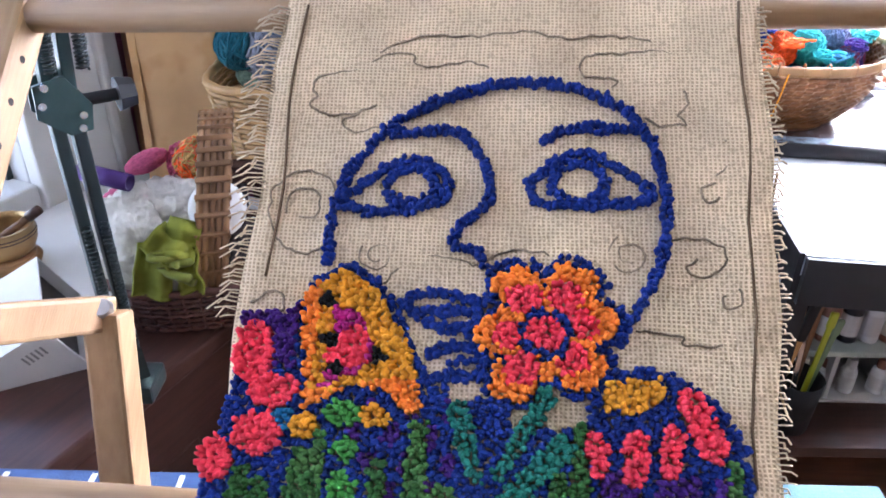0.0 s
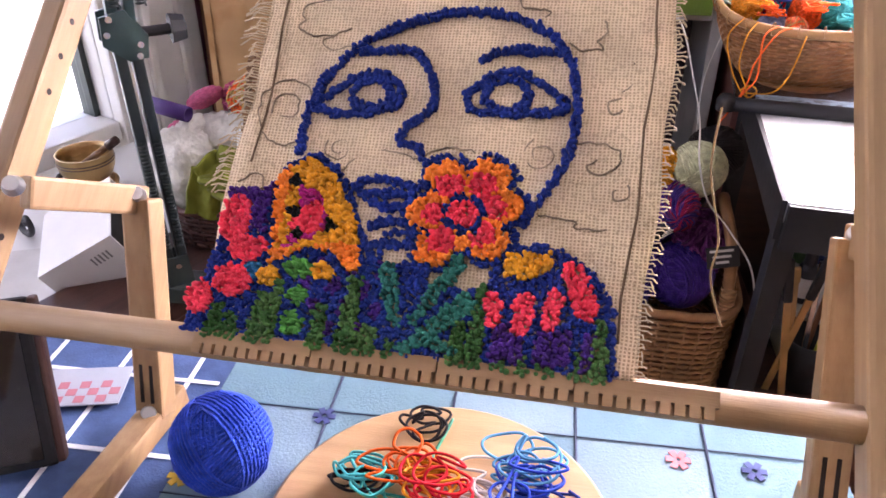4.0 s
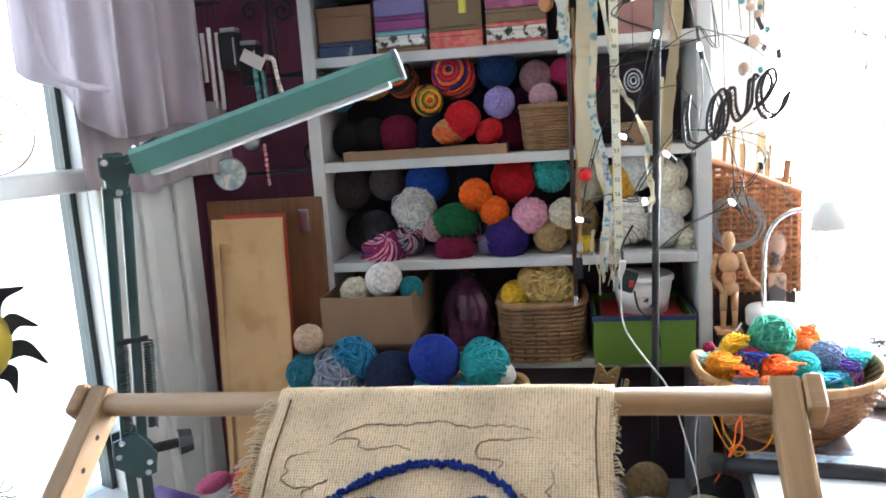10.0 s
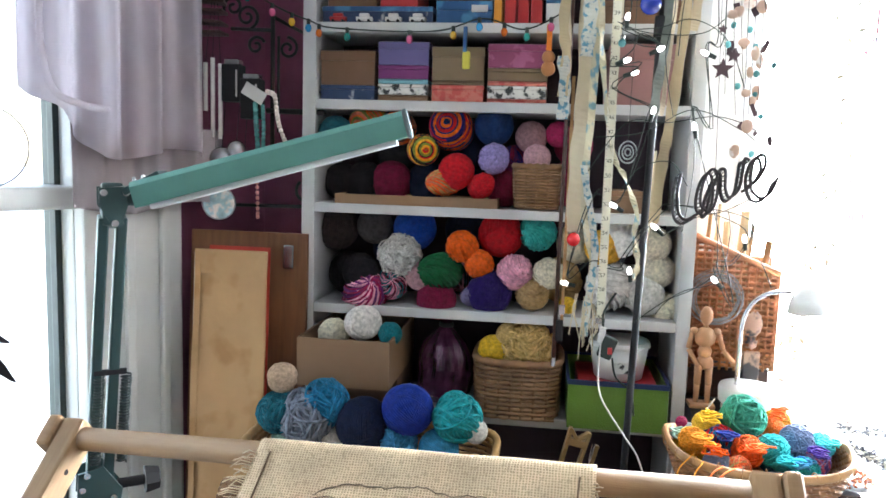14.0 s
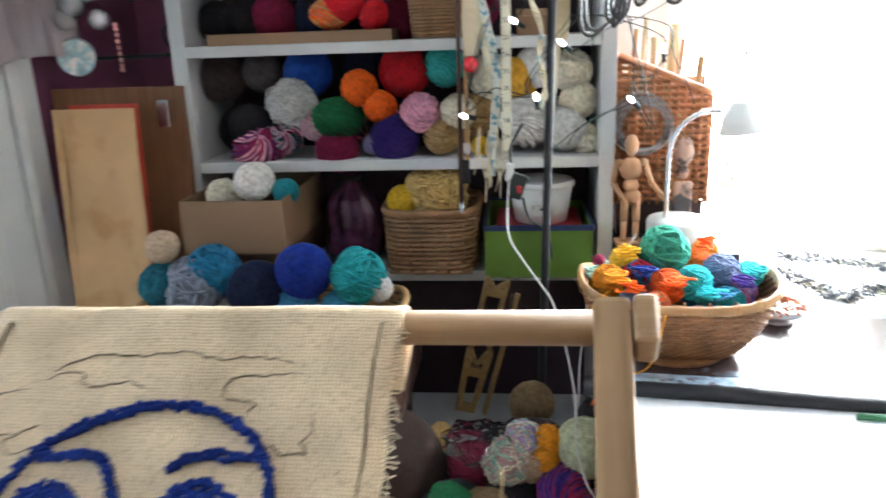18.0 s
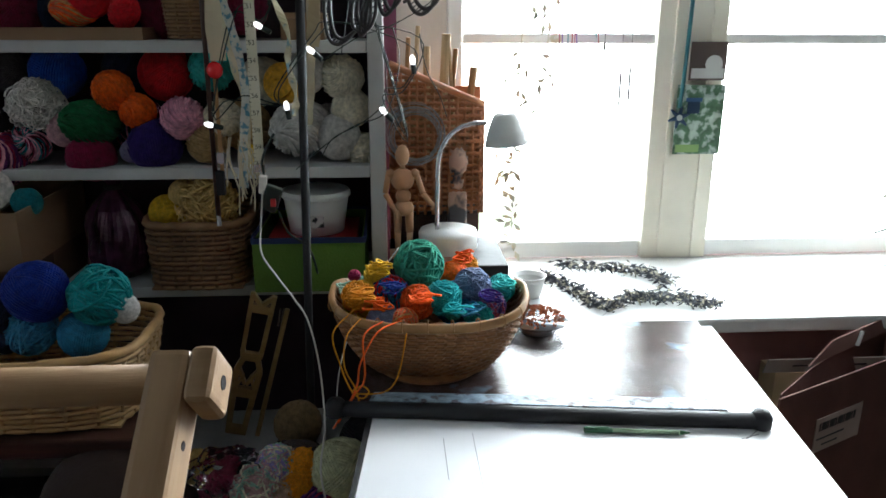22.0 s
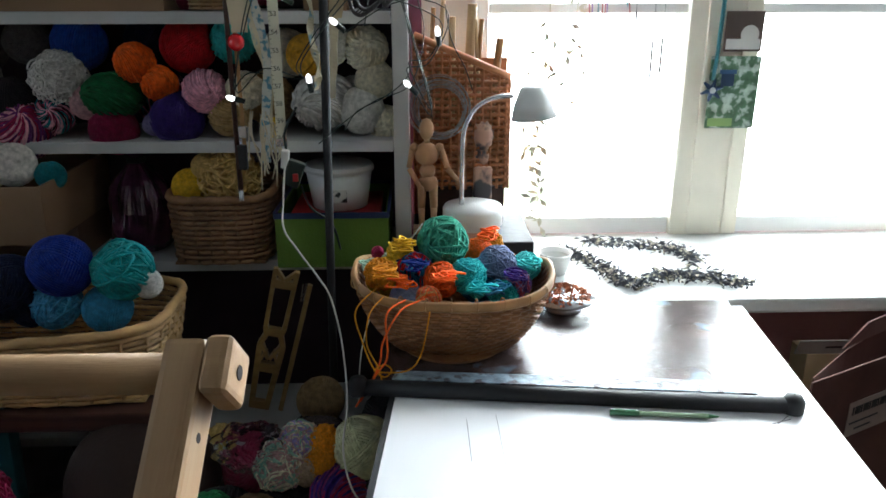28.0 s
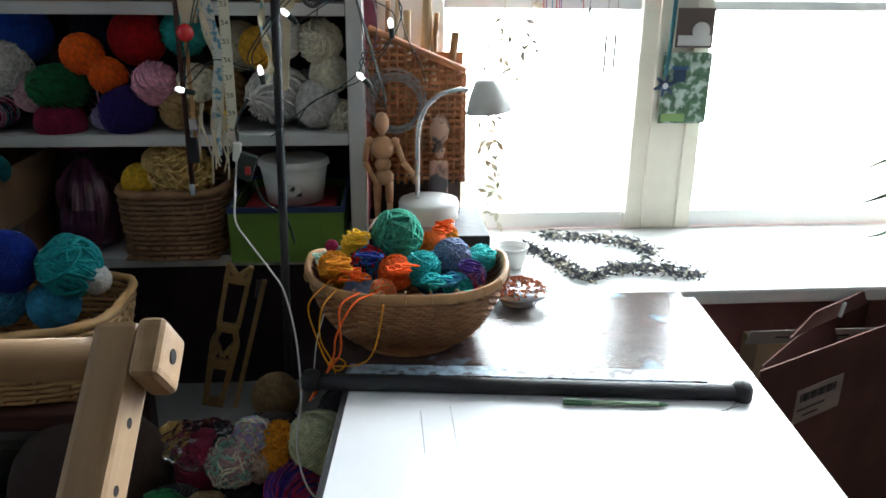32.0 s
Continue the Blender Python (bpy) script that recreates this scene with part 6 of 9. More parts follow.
# above the wicker basket
yarn('yellow', (-0.058, 1.530, 0.915), 0.033)
yarn('straw', (0.013, 1.530, 0.930), 0.050, "fluff")
yarn('straw', (-0.027, 1.530, 0.951), 0.026)
# in the large basket before the shelves
yarn('heather', (-0.389, 1.300, 0.82), 0.052, "loose")
yarn('deep_teal', (-0.445, 1.300, 0.826), 0.04, "loose")
yarn('peacock', (-0.358, 1.310, 0.848), 0.045, "loose")
yarn('midnight', (-0.282, 1.300, 0.818), 0.051)
yarn('royal', (-0.197, 1.300, 0.851), 0.048)
yarn('sea_teal', (-0.104, 1.300, 0.843), 0.044, "loose")
yarn('sky', (-0.216, 1.300, 0.788), 0.037, "loose")
yarn('sky2', (-0.137, 1.300, 0.780), 0.038)
yarn('midnight', (-0.253, 1.300, 0.782), 0.030)
yarn('shell', (-0.439, 1.300, 0.895), 0.029)
yarn('mint', (-0.435, 1.300, 0.780), 0.024)
yarn('chalk', (-0.338, 1.300, 0.779), 0.026)
yarn('chalk', (-0.070, 1.300, 0.820), 0.023)
# in the bowl on the desk
yarn('jade', (0.384, 1.260, 0.897), 0.036, "loose")
yarn('yellow', (0.321, 1.250, 0.885), 0.019, "skein", 1.3)
yarn('marigold', (0.294, 1.200, 0.869), 0.021, "fluff")
yarn('dusk_mix', (0.342, 1.230, 0.860), 0.029, "loose")
yarn('neon_orange', (0.380, 1.200, 0.859), 0.025, "loose")
yarn('turquoise', (0.418, 1.200, 0.864), 0.025, "loose")
yarn('slate', (0.463, 1.230, 0.871), 0.027, "loose")
yarn('violet_mix', (0.488, 1.210, 0.847), 0.022, "loose")
yarn('aqua', (0.508, 1.250, 0.859), 0.021, "loose")
yarn('magenta', (0.287, 1.270, 0.877), 0.010)
yarn('marigold', (0.458, 1.320, 0.872), 0.021, "fluff")
yarn('mint', (0.300, 1.270, 0.863), 0.013)
yarn('aqua', (0.431, 1.200, 0.843), 0.013, "skein", 1.5)
yarn('orange', (0.44, 1.29, 0.865), 0.026)
yarn('coral_mix', (0.36, 1.17, 0.841), 0.02)
yarn('yellow', (0.30, 1.235, 0.851), 0.03)
yarn('peacock', (0.44, 1.24, 0.841), 0.034)
yarn('plum_mix', (0.36, 1.26, 0.839), 0.036)
yarn('turquoise', (0.468, 1.19, 0.837), 0.02, "fluff")
yarn('slate', (0.33, 1.18, 0.839), 0.024)
# heap beside the desk
yarn('string_tan', (0.183, 1.31, 0.604), 0.04)
yarn('black', (0.175, 1.31, 0.52), 0.055)
yarn('black', (0.305, 1.255, 0.60), 0.05)
yarn('celery', (0.262, 1.17, 0.606), 0.048, "ball", 1.0, "pale celery green ball of yarn on the heap", "", (80, 10, 30))
yarn('pastel_mix', (0.168, 1.175, 0.612), 0.03, "fluff")
yarn('seafoam', (0.142, 1.145, 0.592), 0.034, "fluff")
yarn('marigold', (0.207, 1.17, 0.615), 0.024, "fluff")
yarn('marigold', (0.2, 1.15, 0.594), 0.022, "fluff")
yarn('shell', (0.18, 1.145, 0.585), 0.022, "fluff")
yarn('plum_mix', (0.228, 1.125, 0.558), 0.04, "skein", 1.5)
yarn('black', (0.13, 1.2, 0.555), 0.05)
yarn('mole', (0.19, 1.22, 0.57), 0.055)
yarn('black', (0.25, 1.23, 0.54), 0.055)
yarn('black', (0.15, 1.14, 0.52), 0.05)
yarn('indigo', (0.2, 1.18, 0.5), 0.05)
low_crate = thing("storage_crate", "dark wooden crate standing between table and shelves", "crate", pose(-0.135, 1.16, 0.0))
part("body", span(-0.2, 0.2, -0.14, 0.14, 0.0, 0.425, 0.003), M_DARKWOOD, low_crate)
part("rim_board", span(-0.204, 0.204, -0.144, 0.144, 0.426, 0.44, 0.003), M_DARKWOOD, low_crate)
pouf = thing("pouf", "round brown stitched leather pouf on the crate", "pouf", pose(-0.065, 1.17, 0.441))
M_POUF = mat("brown_suede", (0.026, 0.011, 0.007), 0.8, vary=0.2, scale=14, bump=0.3, bump_scale=120)
part("cushion", lathe([(max(0.001, 0.112 * math.sin(math.pi * k / 16) ** 0.75), 0.106 - 0.106 * math.cos(math.pi * k / 16)) for k in range(17)], 40), M_POUF, pouf, smooth=True)
part("seam", lathe([(0.113, 0.104), (0.115, 0.107), (0.113, 0.11), (0.111, 0.107), (0.113, 0.104)], 40), M_DARKWOOD, pouf)
packet = thing("packet", "black and teal printed packet standing on the crate", "packet", pose(-0.3, 1.18, 0.441, -6, 0, 8))
part("lower_half", span(-0.04, 0.04, -0.02, 0.02, 0.0, 0.2, 0.004), mat("teal_packet_print", (0.01, 0.1, 0.12), 0.5), packet)
part("upper_half", span(-0.04, 0.04, -0.02, 0.02, 0.201, 0.26, 0.004), M_BLACK, packet)
for k in range(4):
    part("print_bar", span(0.004, 0.014, -0.0208, -0.0202, 0.212 + 0.01 * k, 0.217 + 0.01 * k), M_TRIM, packet)
yarn('magenta', (-0.265, 1.085, 0.585), 0.045, "fluff", 1.2)
yarn('rose', (-0.24, 1.09, 0.5), 0.06, "skein")
yarn('magenta', (-0.3, 1.08, 0.495), 0.055, "skein")
yarn('crimson', (0.088, 1.2, 0.55), 0.045, "skein", 1.2)
yarn('black', (0.06, 1.21, 0.49), 0.05)
yarn('straw', (0.03, 1.25, 0.57), 0.024, "fluff")
yarn('mole', (0.02, 1.25, 0.5), 0.055)
yarn('green', (0.062, 1.07, 0.578), 0.03, "fluff", 0.45, "", "", (8, 12, 30))
yarn('string_tan', (0.105, 1.09, 0.562), 0.034, "fluff", 0.4, "", "", (-10, 8, 60))
yarn('black', (0.06, 1.1, 0.52), 0.06)
yarn("cobalt", (-0.246, 0.405, 0.682), 0.043, "ball", 1.0, "bright cobalt blue ball of yarn on the cloth", "", (36, -10, 20))

# ---------------------------------------------------------------- swing arm lamp
def along_axis(a, b, wide, thick, bevel=0.002, up=(0, 0, 1)):
    """A squared bar from a to b."""
    a, b = Vector(a), Vector(b)
    d = (b - a).normalized()
    s = d.cross(Vector(up)).normalized()
    u = s.cross(d)
    bm = box(wide, (b - a).length, thick, (0, 0, 0), bevel)
    m = Matrix(((s.x, d.x, u.x, 0), (s.y, d.y, u.y, 0), (s.z, d.z, u.z, 0), (0, 0, 0, 1)))
    bmesh.ops.transform(bm, matrix=Matrix.Translation((a + b) / 2) @ m, verts=bm.verts)
    return bm


def plate_at(c, out):
    """A flat plate's own axes: across the arms, upright, facing the room."""
    o = c + facing * out
    return Matrix(((side_dir.x, 0, facing.x, o.x), (side_dir.y, 0, facing.y, o.y), (0, 1, 0, o.z), (0, 0, 0, 1)))


arm_lamp = thing("swing_arm_lamp", "green enamelled swing arm craft lamp with a long tube head", "lamp", pose(0, 0, 0))
L_BASE, L_MID, L_ELB = Vector((-0.47, 0.768, 0.56)), Vector((-0.46, 0.746, 0.921)), Vector((-0.418, 0.716, 1.24))
facing = Vector((0.6, -0.8, 0.0))
L_KNOB = Vector((-0.424, 0.725, 1.262))
L_HEAD0, L_HEAD1 = Vector((-0.388, 0.722, 1.262)), Vector((-0.112, 0.766, 1.344))
side_dir = Vector((0.80, 0.6, 0.0))
M_ARM = mat("dark_green_arm_enamel", (0.02, 0.055, 0.055), 0.35, vary=0.12, spec=0.5)
part("clamp", merge(box(0.06, 0.05, 0.025, (L_BASE.x, L_BASE.y, 0.571), 0.004), rod((L_BASE.x, L_BASE.y, 0.58), L_BASE + Vector((0, 0, 0.05)), 0.016, n=16)), M_DARKMET, arm_lamp, "black steel clamp")
L_FOOT = L_BASE + Vector((0, 0, 0.05))
for k in (-1, 1):
    part("lower_arm", along_axis(L_FOOT + side_dir * 0.0085 * k, L_MID + side_dir * 0.0085 * k, 0.012, 0.022, 0.002, (0.6, -0.8, 0)), M_DARKMET, arm_lamp)
    part("upper_arm", along_axis(L_MID + side_dir * 0.009 * k, L_ELB + side_dir * 0.009 * k, 0.011, 0.02, 0.002, (0.6, -0.8, 0)), M_ARM, arm_lamp)
    # tension springs
    d = (L_ELB - L_MID)
    turns = [L_MID + d * (0.1 + 0.34 * i / 160) + side_dir * (0.022 if k > 0 else -0.006) + facing * 0.009 + Vector((math.cos(i * 1.2) * 0.0055, math.sin(i * 1.2) * 0.0055, 0)) for i in range(161)]
    tubes("spring", [turns], 0.0013, M_DARKMET, arm_lamp, 4)
    d2 = (L_MID - L_FOOT)
    turns = [L_FOOT + d2 * (0.1 + 0.5 * i / 160) + side_dir * 0.0085 * k + facing * 0.016 + Vector((math.cos(i * 1.2) * 0.0045, math.sin(i * 1.2) * 0.0045, 0)) for i in range(161)]
    tubes("spring", [turns], 0.0011, M_DARKMET, arm_lamp, 4)
    part("joint_plate", slab([(-0.022, 0.024), (-0.024, -0.006), (0.0, -0.026), (0.02, -0.024), (0.024, 0.0), (0.004, 0.03)], -0.002, 0.002), M_ARM, arm_lamp).matrix_world = plate_at(L_MID, 0.0145 * k)
    part("joint_plate", slab([(-0.014, 0.031), (-0.014, 0.012), (0.0, -0.012), (0.008, -0.009), (0.018, 0.026), (0.014, 0.032)], -0.0015, 0.0015), M_ARM, arm_lamp).matrix_world = plate_at(L_ELB, 0.0135 * k)
    part("joint_plate", slab([(-0.018, -0.04), (0.018, -0.04), (0.014, 0.016), (-0.014, 0.016)], -0.002, 0.002), M_DARKMET, arm_lamp).matrix_world = plate_at(L_FOOT, 0.0145 * k)
for c, u, w in ((L_MID, -0.013, 0.022), (L_MID, -0.018, 0.006), (L_MID, 0.014, -0.008), (L_MID, 0.011, -0.02), (L_ELB, -0.0095, 0.026), (L_ELB, 0.012, 0.026), (L_ELB, 0.001, -0.006), (L_FOOT, 0.0, 0.004)):
    o = c + side_dir * u + Vector((0, 0, w))
    part("bolt", rod(o + facing * 0.014, o + facing * 0.0195, 0.0042, 0.0036, 12), M_STEEL, arm_lamp)
for c in (L_MID + (L_ELB - L_MID) * 0.45,):
    part("spring_cap", along_axis(c - side_dir * 0.012 + facing * 0.008, c + side_dir * 0.022 + facing * 0.008, 0.006, 0.006, 0.001), M_BLACK, arm_lamp)
part("knob", merge(rod(L_MID + side_dir * 0.02, L_MID + side_dir * 0.055, 0.006), rod(L_MID + side_dir * 0.05, L_MID + side_dir * 0.066, 0.017, 0.014, 8)), M_BLACK, arm_lamp, "black clamping knob")
part("elbow", merge(along_axis(L_ELB - Vector((0, 0, 0.012)), L_KNOB + Vector((0, 0, 0.012)), 0.022, 0.024, 0.004, (0.6, -0.8, 0)), along_axis(L_KNOB, L_HEAD0, 0.022, 0.02, 0.003)), M_ARM, arm_lamp)
hd = (L_HEAD1 - L_HEAD0).normalized()
hs = hd.cross(Vector((0, 0, 1))).normalized()
hu = hs.cross(hd)
hv = []
for c in (L_HEAD0 - hd * 0.002, L_HEAD1):
    for s, u in ((-0.021, -0.011), (-0.021, 0.011), (-0.016, 0.0165), (0.016, 0.0165), (0.021, 0.011), (0.021, -0.011)):
        hv.append(c + hs * s + hu * u)
M_HEADGREEN = mat("teal_green_lamp_enamel", (0.085, 0.24, 0.21), 0.38, vary=0.05, spec=0.5)
flat_part("head", hv, [(k, (k + 1) % 6, 6 + (k + 1) % 6, 6 + k) for k in range(6)] + [(5, 4, 3, 2, 1, 0)], M_HEADGREEN, arm_lamp, False, "long teal green lamp head")
part("end_cap", along_axis(L_HEAD1 + hu * 0.0025, L_HEAD1 + hd * 0.006 + hu * 0.0025, 0.044, 0.031, 0.003), mat("pale_grey_end_cap", (0.16, 0.2, 0.21), 0.5), arm_lamp, "pale grey end cap")
part("diffuser", along_axis(L_HEAD0 - hu * 0.0135 + hd * 0.012, L_HEAD1 - hu * 0.0135 - hd * 0.012, 0.037, 0.006, 0.002), mat("milky_diffuser", (0.6, 0.62, 0.62), 0.35, vary=0.02, bump=0), arm_lamp, "milky white diffuser strip")
part("head_bracket", along_axis(L_HEAD0 - hd * 0.012 + hu * 0.008, L_HEAD0 + hd * 0.03 + hu * 0.017, 0.03, 0.008, 0.001), M_ARM, arm_lamp)
for k in (-1, 1):
    part("bolt", rod(L_HEAD0 + hd * 0.005 * k + hu * 0.017 + hs * -0.008, L_HEAD0 + hd * 0.005 * k + hu * 0.022 + hs * -0.008, 0.002, n=8), M_STEEL, arm_lamp)

# ---------------------------------------------------------------- low chest and window ledge things
chest = thing("low_chest", "dark red brown wooden chest beside the window ledge", "chest", SIDE)
part("body", span(0.12, 0.70, 0.405, 0.555, 0.03, 0.528, 0.004), M_DARKWOOD, chest)
part("lid", span(0.11, 0.71, 0.403, 0.565, 0.530, 0.558, 0.005), M_DARKWOOD, chest)
part("plinth", span(0.11, 0.71, 0.405, 0.56, 0.0, 0.03), M_DARKWOOD, chest)
for s in (0.16, 0.43):
    part("panel", span(s, s + 0.22, 0.5555, 0.559, 0.08, 0.42, 0.003), M_DARKWOOD, chest)

M_BLACKIRON = mat("blackened_iron", (0.012, 0.011, 0.012), 0.5, vary=0.3)
M_GOLD = mat("brushed_gold_ball", (0.62, 0.47, 0.07), 0.38, metal=0.55, vary=0.2, scale=10, bump=0.1)
sunorn = thing("sun_ornament", "black iron sun ornament with a gold ball, on the window ledge", "ornament", pose(-0.866, 0.948, 0.546, 0, 0, 28))
part("stem", rod((0, 0, 0.06), (0, 0, 0.40), 0.007, n=10), M_BLACKIRON, sunorn)
part("gold_ball", egg(0, -0.005, 0.452, 0.075, 0.06, 0.075), M_GOLD, sunorn, "shiny gold ball", smooth=True)
for k in range(12):
    a = 2 * math.pi * k / 12 + 0.2
    w = Vector((-math.sin(a), 0, math.cos(a)))
    o = Vector((math.cos(a), 0, math.sin(a)))
    long = 0.06 if k % 2 else 0.045
    verts, faces = [], []
    for i in range(9):
        u = i / 8
        c = o * (0.068 + long * u) + w * 0.010 * math.sin(u * 4.2)
        hw = 0.017 * (1 - u) ** 0.8 + 0.0006
        for yy in (-0.0015, 0.0015):
            verts += [c + w * hw + Vector((0, yy, 0.452)), c - w * hw + Vector((0, yy, 0.452))]
    for i in range(8):
        b0, b1 = i * 4, i * 4 + 4
        faces += [(b0, b0 + 1, b1 + 1, b1), (b0 + 2, b1 + 2, b1 + 3, b0 + 3), (b0, b1, b1 + 2, b0 + 2), (b0 + 1, b0 + 3, b1 + 3, b1 + 1)]
    flat_part("ray", verts, faces, M_BLACKIRON, sunorn)
part("small_ball", egg(0, -0.006, 0.198, 0.019, 0.014, 0.019), mat("amber_glass_stone", (0.6, 0.33, 0.03), 0.15, spec=0.7), sunorn, "amber stone", smooth=True)
for k in range(18):
    a = 2 * math.pi * k / 18
    tubes("small_ray", [smooth_line([(math.cos(a) * r + 0.003 * math.sin(i * 2 + k) * -math.sin(a), -0.006, 0.198 + math.sin(a) * r + 0.003 * math.sin(i * 2 + k) * math.cos(a)) for i, r in enumerate((0.018, 0.027, 0.036, 0.046))], 3)], 0.0014, M_BLACKIRON, sunorn, 4)
for k in range(4):
    a = math.pi / 2 * k + 0.5
    c, s = math.cos(a), math.sin(a)
    line = smooth_line([(0, 0, 0.10), (c * 0.03, s * 0.03, 0.075), (c * 0.06, s * 0.06, 0.02), (c * 0.085, s * 0.085, 0.004), (c * 0.11, s * 0.11, 0.012), (c * 0.118, s * 0.118, 0.028), (c * 0.107, s * 0.107, 0.038), (c * 0.097, s * 0.097, 0.03), (c * 0.101, s * 0.101, 0.022)], 6)
    tubes("scroll_foot", [line], 0.005, M_BLACKIRON, sunorn, 8)
wheel = thing("suncatcher", "round clear suncatcher with a small metal sun, hung in the window", "ornament", pose(-0.80, 1.0, 1.31, 0, 0, 28))
tubes("ring", [[(0.062 * math.cos(a), 0, 0.062 * math.sin(a)) for a in [2 * math.pi * k / 40 for k in range(40)]]], 0.0013, M_WIRE, wheel, 5, True)
part("hub", merge(egg(0, 0, 0, 0.014, 0.005, 0.014), *[rod((0, 0, 0), (0.026 * math.cos(a), 0, 0.026 * math.sin(a)), 0.003, 0.0005, 6) for a in [2 * math.pi * k / 10 for k in range(10)]]), mat("dull_bronze", (0.2, 0.16, 0.06), 0.4, metal=0.6), wheel, "bronze sun hub")
for k in range(16):
    a = 2 * math.pi * k / 16
    part("spoke", rod((0.02 * math.cos(a), 0, 0.02 * math.sin(a)), (0.062 * math.cos(a), 0, 0.062 * math.sin(a)), 0.0006, n=5), M_WIRE, wheel)
tubes("cord", [[(0, 0, 0.0625), (0.001, 0, 0.5), (0, 0, 0.97)]], 0.0008, M_WIRE, wheel, 4)

M_BRASS = mat("aged_brass", (0.42, 0.27, 0.12), 0.35, metal=0.85, vary=0.25, scale=14, bump=0.15, bump_scale=160)
ringp = thing("ring_cushion", "round tan woven ring cushion on the ledge", "cushion", pose(-0.775, 1.065, 0.546))
for i, (rr, zz) in enumerate(((0.045, 0.009), (0.040, 0.02), (0.047, 0.0145))):
    tubes("coil", [[(rr * math.cos(a), rr * math.sin(a), zz + 0.001 * math.sin(a * 9 + i)) for a in [2 * math.pi * k / 48 for k in range(48)]]], 0.0088, M_CANE, ringp, 8, True)
sbowl = thing("singing_bowl", "hammered brass singing bowl on a woven ring", "bowl", pose(-0.775, 1.065, 0.568))
part("bowl_wall", lathe([(0.001, 0.002), (0.03, 0.0), (0.047, 0.012), (0.056, 0.032), (0.058, 0.048), (0.056, 0.062), (0.0575, 0.064), (0.0535, 0.064), (0.054, 0.05), (0.051, 0.032), (0.043, 0.016), (0.028, 0.006), (0.001, 0.006)], 44), M_BRASS, sbowl, smooth=True)
for zz in (0.044, 0.05):
    part("engraved_band", lathe([(0.0575, zz), (0.0587, zz + 0.0015), (0.0578, zz + 0.003)], 44), M_DARKWOOD, sbowl)
ringp.scale = sbowl.scale = (0.82, 0.82, 0.82)
sbowl.location.z -= 0.004
mallet = thing("mallet", "turned brown wooden mallet resting in the brass bowl", "mallet", pose(-0.775, 1.065, 0.578))
ml = rod((-0.03, 0.0, 0.006), (0.05, 0.012, 0.062), 0.008, 0.0065, 14)
part("handle", ml, wood("mallet_wood", (0.2, 0.1, 0.05), (0.12, 0.06, 0.03), 0.4), mallet, smooth=True)
part("grip", rod((0.05, 0.012, 0.062), (0.072, 0.0155, 0.077), 0.010, 0.009, 14), M_DARKWOOD, mallet, smooth=True)

mallet.scale = (0.82, 0.82, 0.82)
mallet.location.z -= 0.004

# white carton, half open, leaning on the ledge
wbox = thing("small_carton", "open white cardboard carton tilted against the ledge", "box", pose(-0.635, 0.842, 0.58, 8, -26, 24))
M_WHITEBOX = mat("white_printed_card", (0.66, 0.66, 0.66), 0.5, vary=0.05)
w, d, h, q = 0.115, 0.15, 0.085, 0.0025
part("bottom", span(-w / 2, w / 2, -d / 2, d / 2, -h / 2, -h / 2 + q), M_WHITEBOX, wbox)
part("top", span(-w / 2, w / 2, -d / 2, d / 2, h / 2 - q, h / 2), M_WHITEBOX, wbox)
part("front_panel", span(-w / 2, w / 2, -d / 2, -d / 2 + q, -h / 2 + q, h / 2 - q), M_WHITEBOX, wbox)
part("back_panel", span(-w / 2, w / 2, d / 2 - q, d / 2, -h / 2 + q, h / 2 - q), M_WHITEBOX, wbox)
part("side_panel", span(-w / 2, -w / 2 + q, -d / 2 + q, d / 2 - q, -h / 2 + q, h / 2 - q), M_WHITEBOX, wbox)
# Black block paints the shade inside the carton's open end.
part("dark_opening_block", span(0.02, w / 2 - 0.01, -d / 2 + 0.012, d / 2 - 0.012, -h / 2 + 0.006, h / 2 - 0.006, 0.004), M_BLACK, wbox, "black block painting the carton's dark opening")
part("printed_bar", merge(*[span(0.012 + i * 0.006, 0.0145 + i * 0.006, -d / 2 - 0.0006, -d / 2 - 0.0001, 0.012, 0.026) for i in range(5)]), mat("grey_print", (0.2, 0.2, 0.21), 0.6), wbox)
paper = tagged(part("paper_sheet", merge(box(0.12, 0.17, 0.0012, (-0.70, 0.79, 0.5475), 0, (0, 0, 20)), box(0.1, 0.14, 0.001, (-0.66, 0.74, 0.549), 0, (0, 0, 34))), M_WHITECARD), "loose white paper sheets on the ledge", "paper")
M_GINGHAM = mat("pink_check_print", (0.42, 0.14, 0.17), 0.7)
leaf = thing("patterned_card", "pale blue leaflet with a pink checked corner", "card", pose(-0.475, 0.535, 0.6385, 0, 0, 12))
part("sheet", span(-0.02, 0.072, -0.075, -0.02, 0.0, 0.0015), mat("pale_leaflet", (0.33, 0.36, 0.42), 0.7), leaf)
for i in range(8):
    for j in range(3):
        if (i + j) % 2 == 0:
            part("print_patch", span(-0.015 + i * 0.0105, -0.0052 + i * 0.0105, -0.072 + j * 0.0105, -0.0622 + j * 0.0105, 0.0016, 0.0019), M_GINGHAM, leaf)

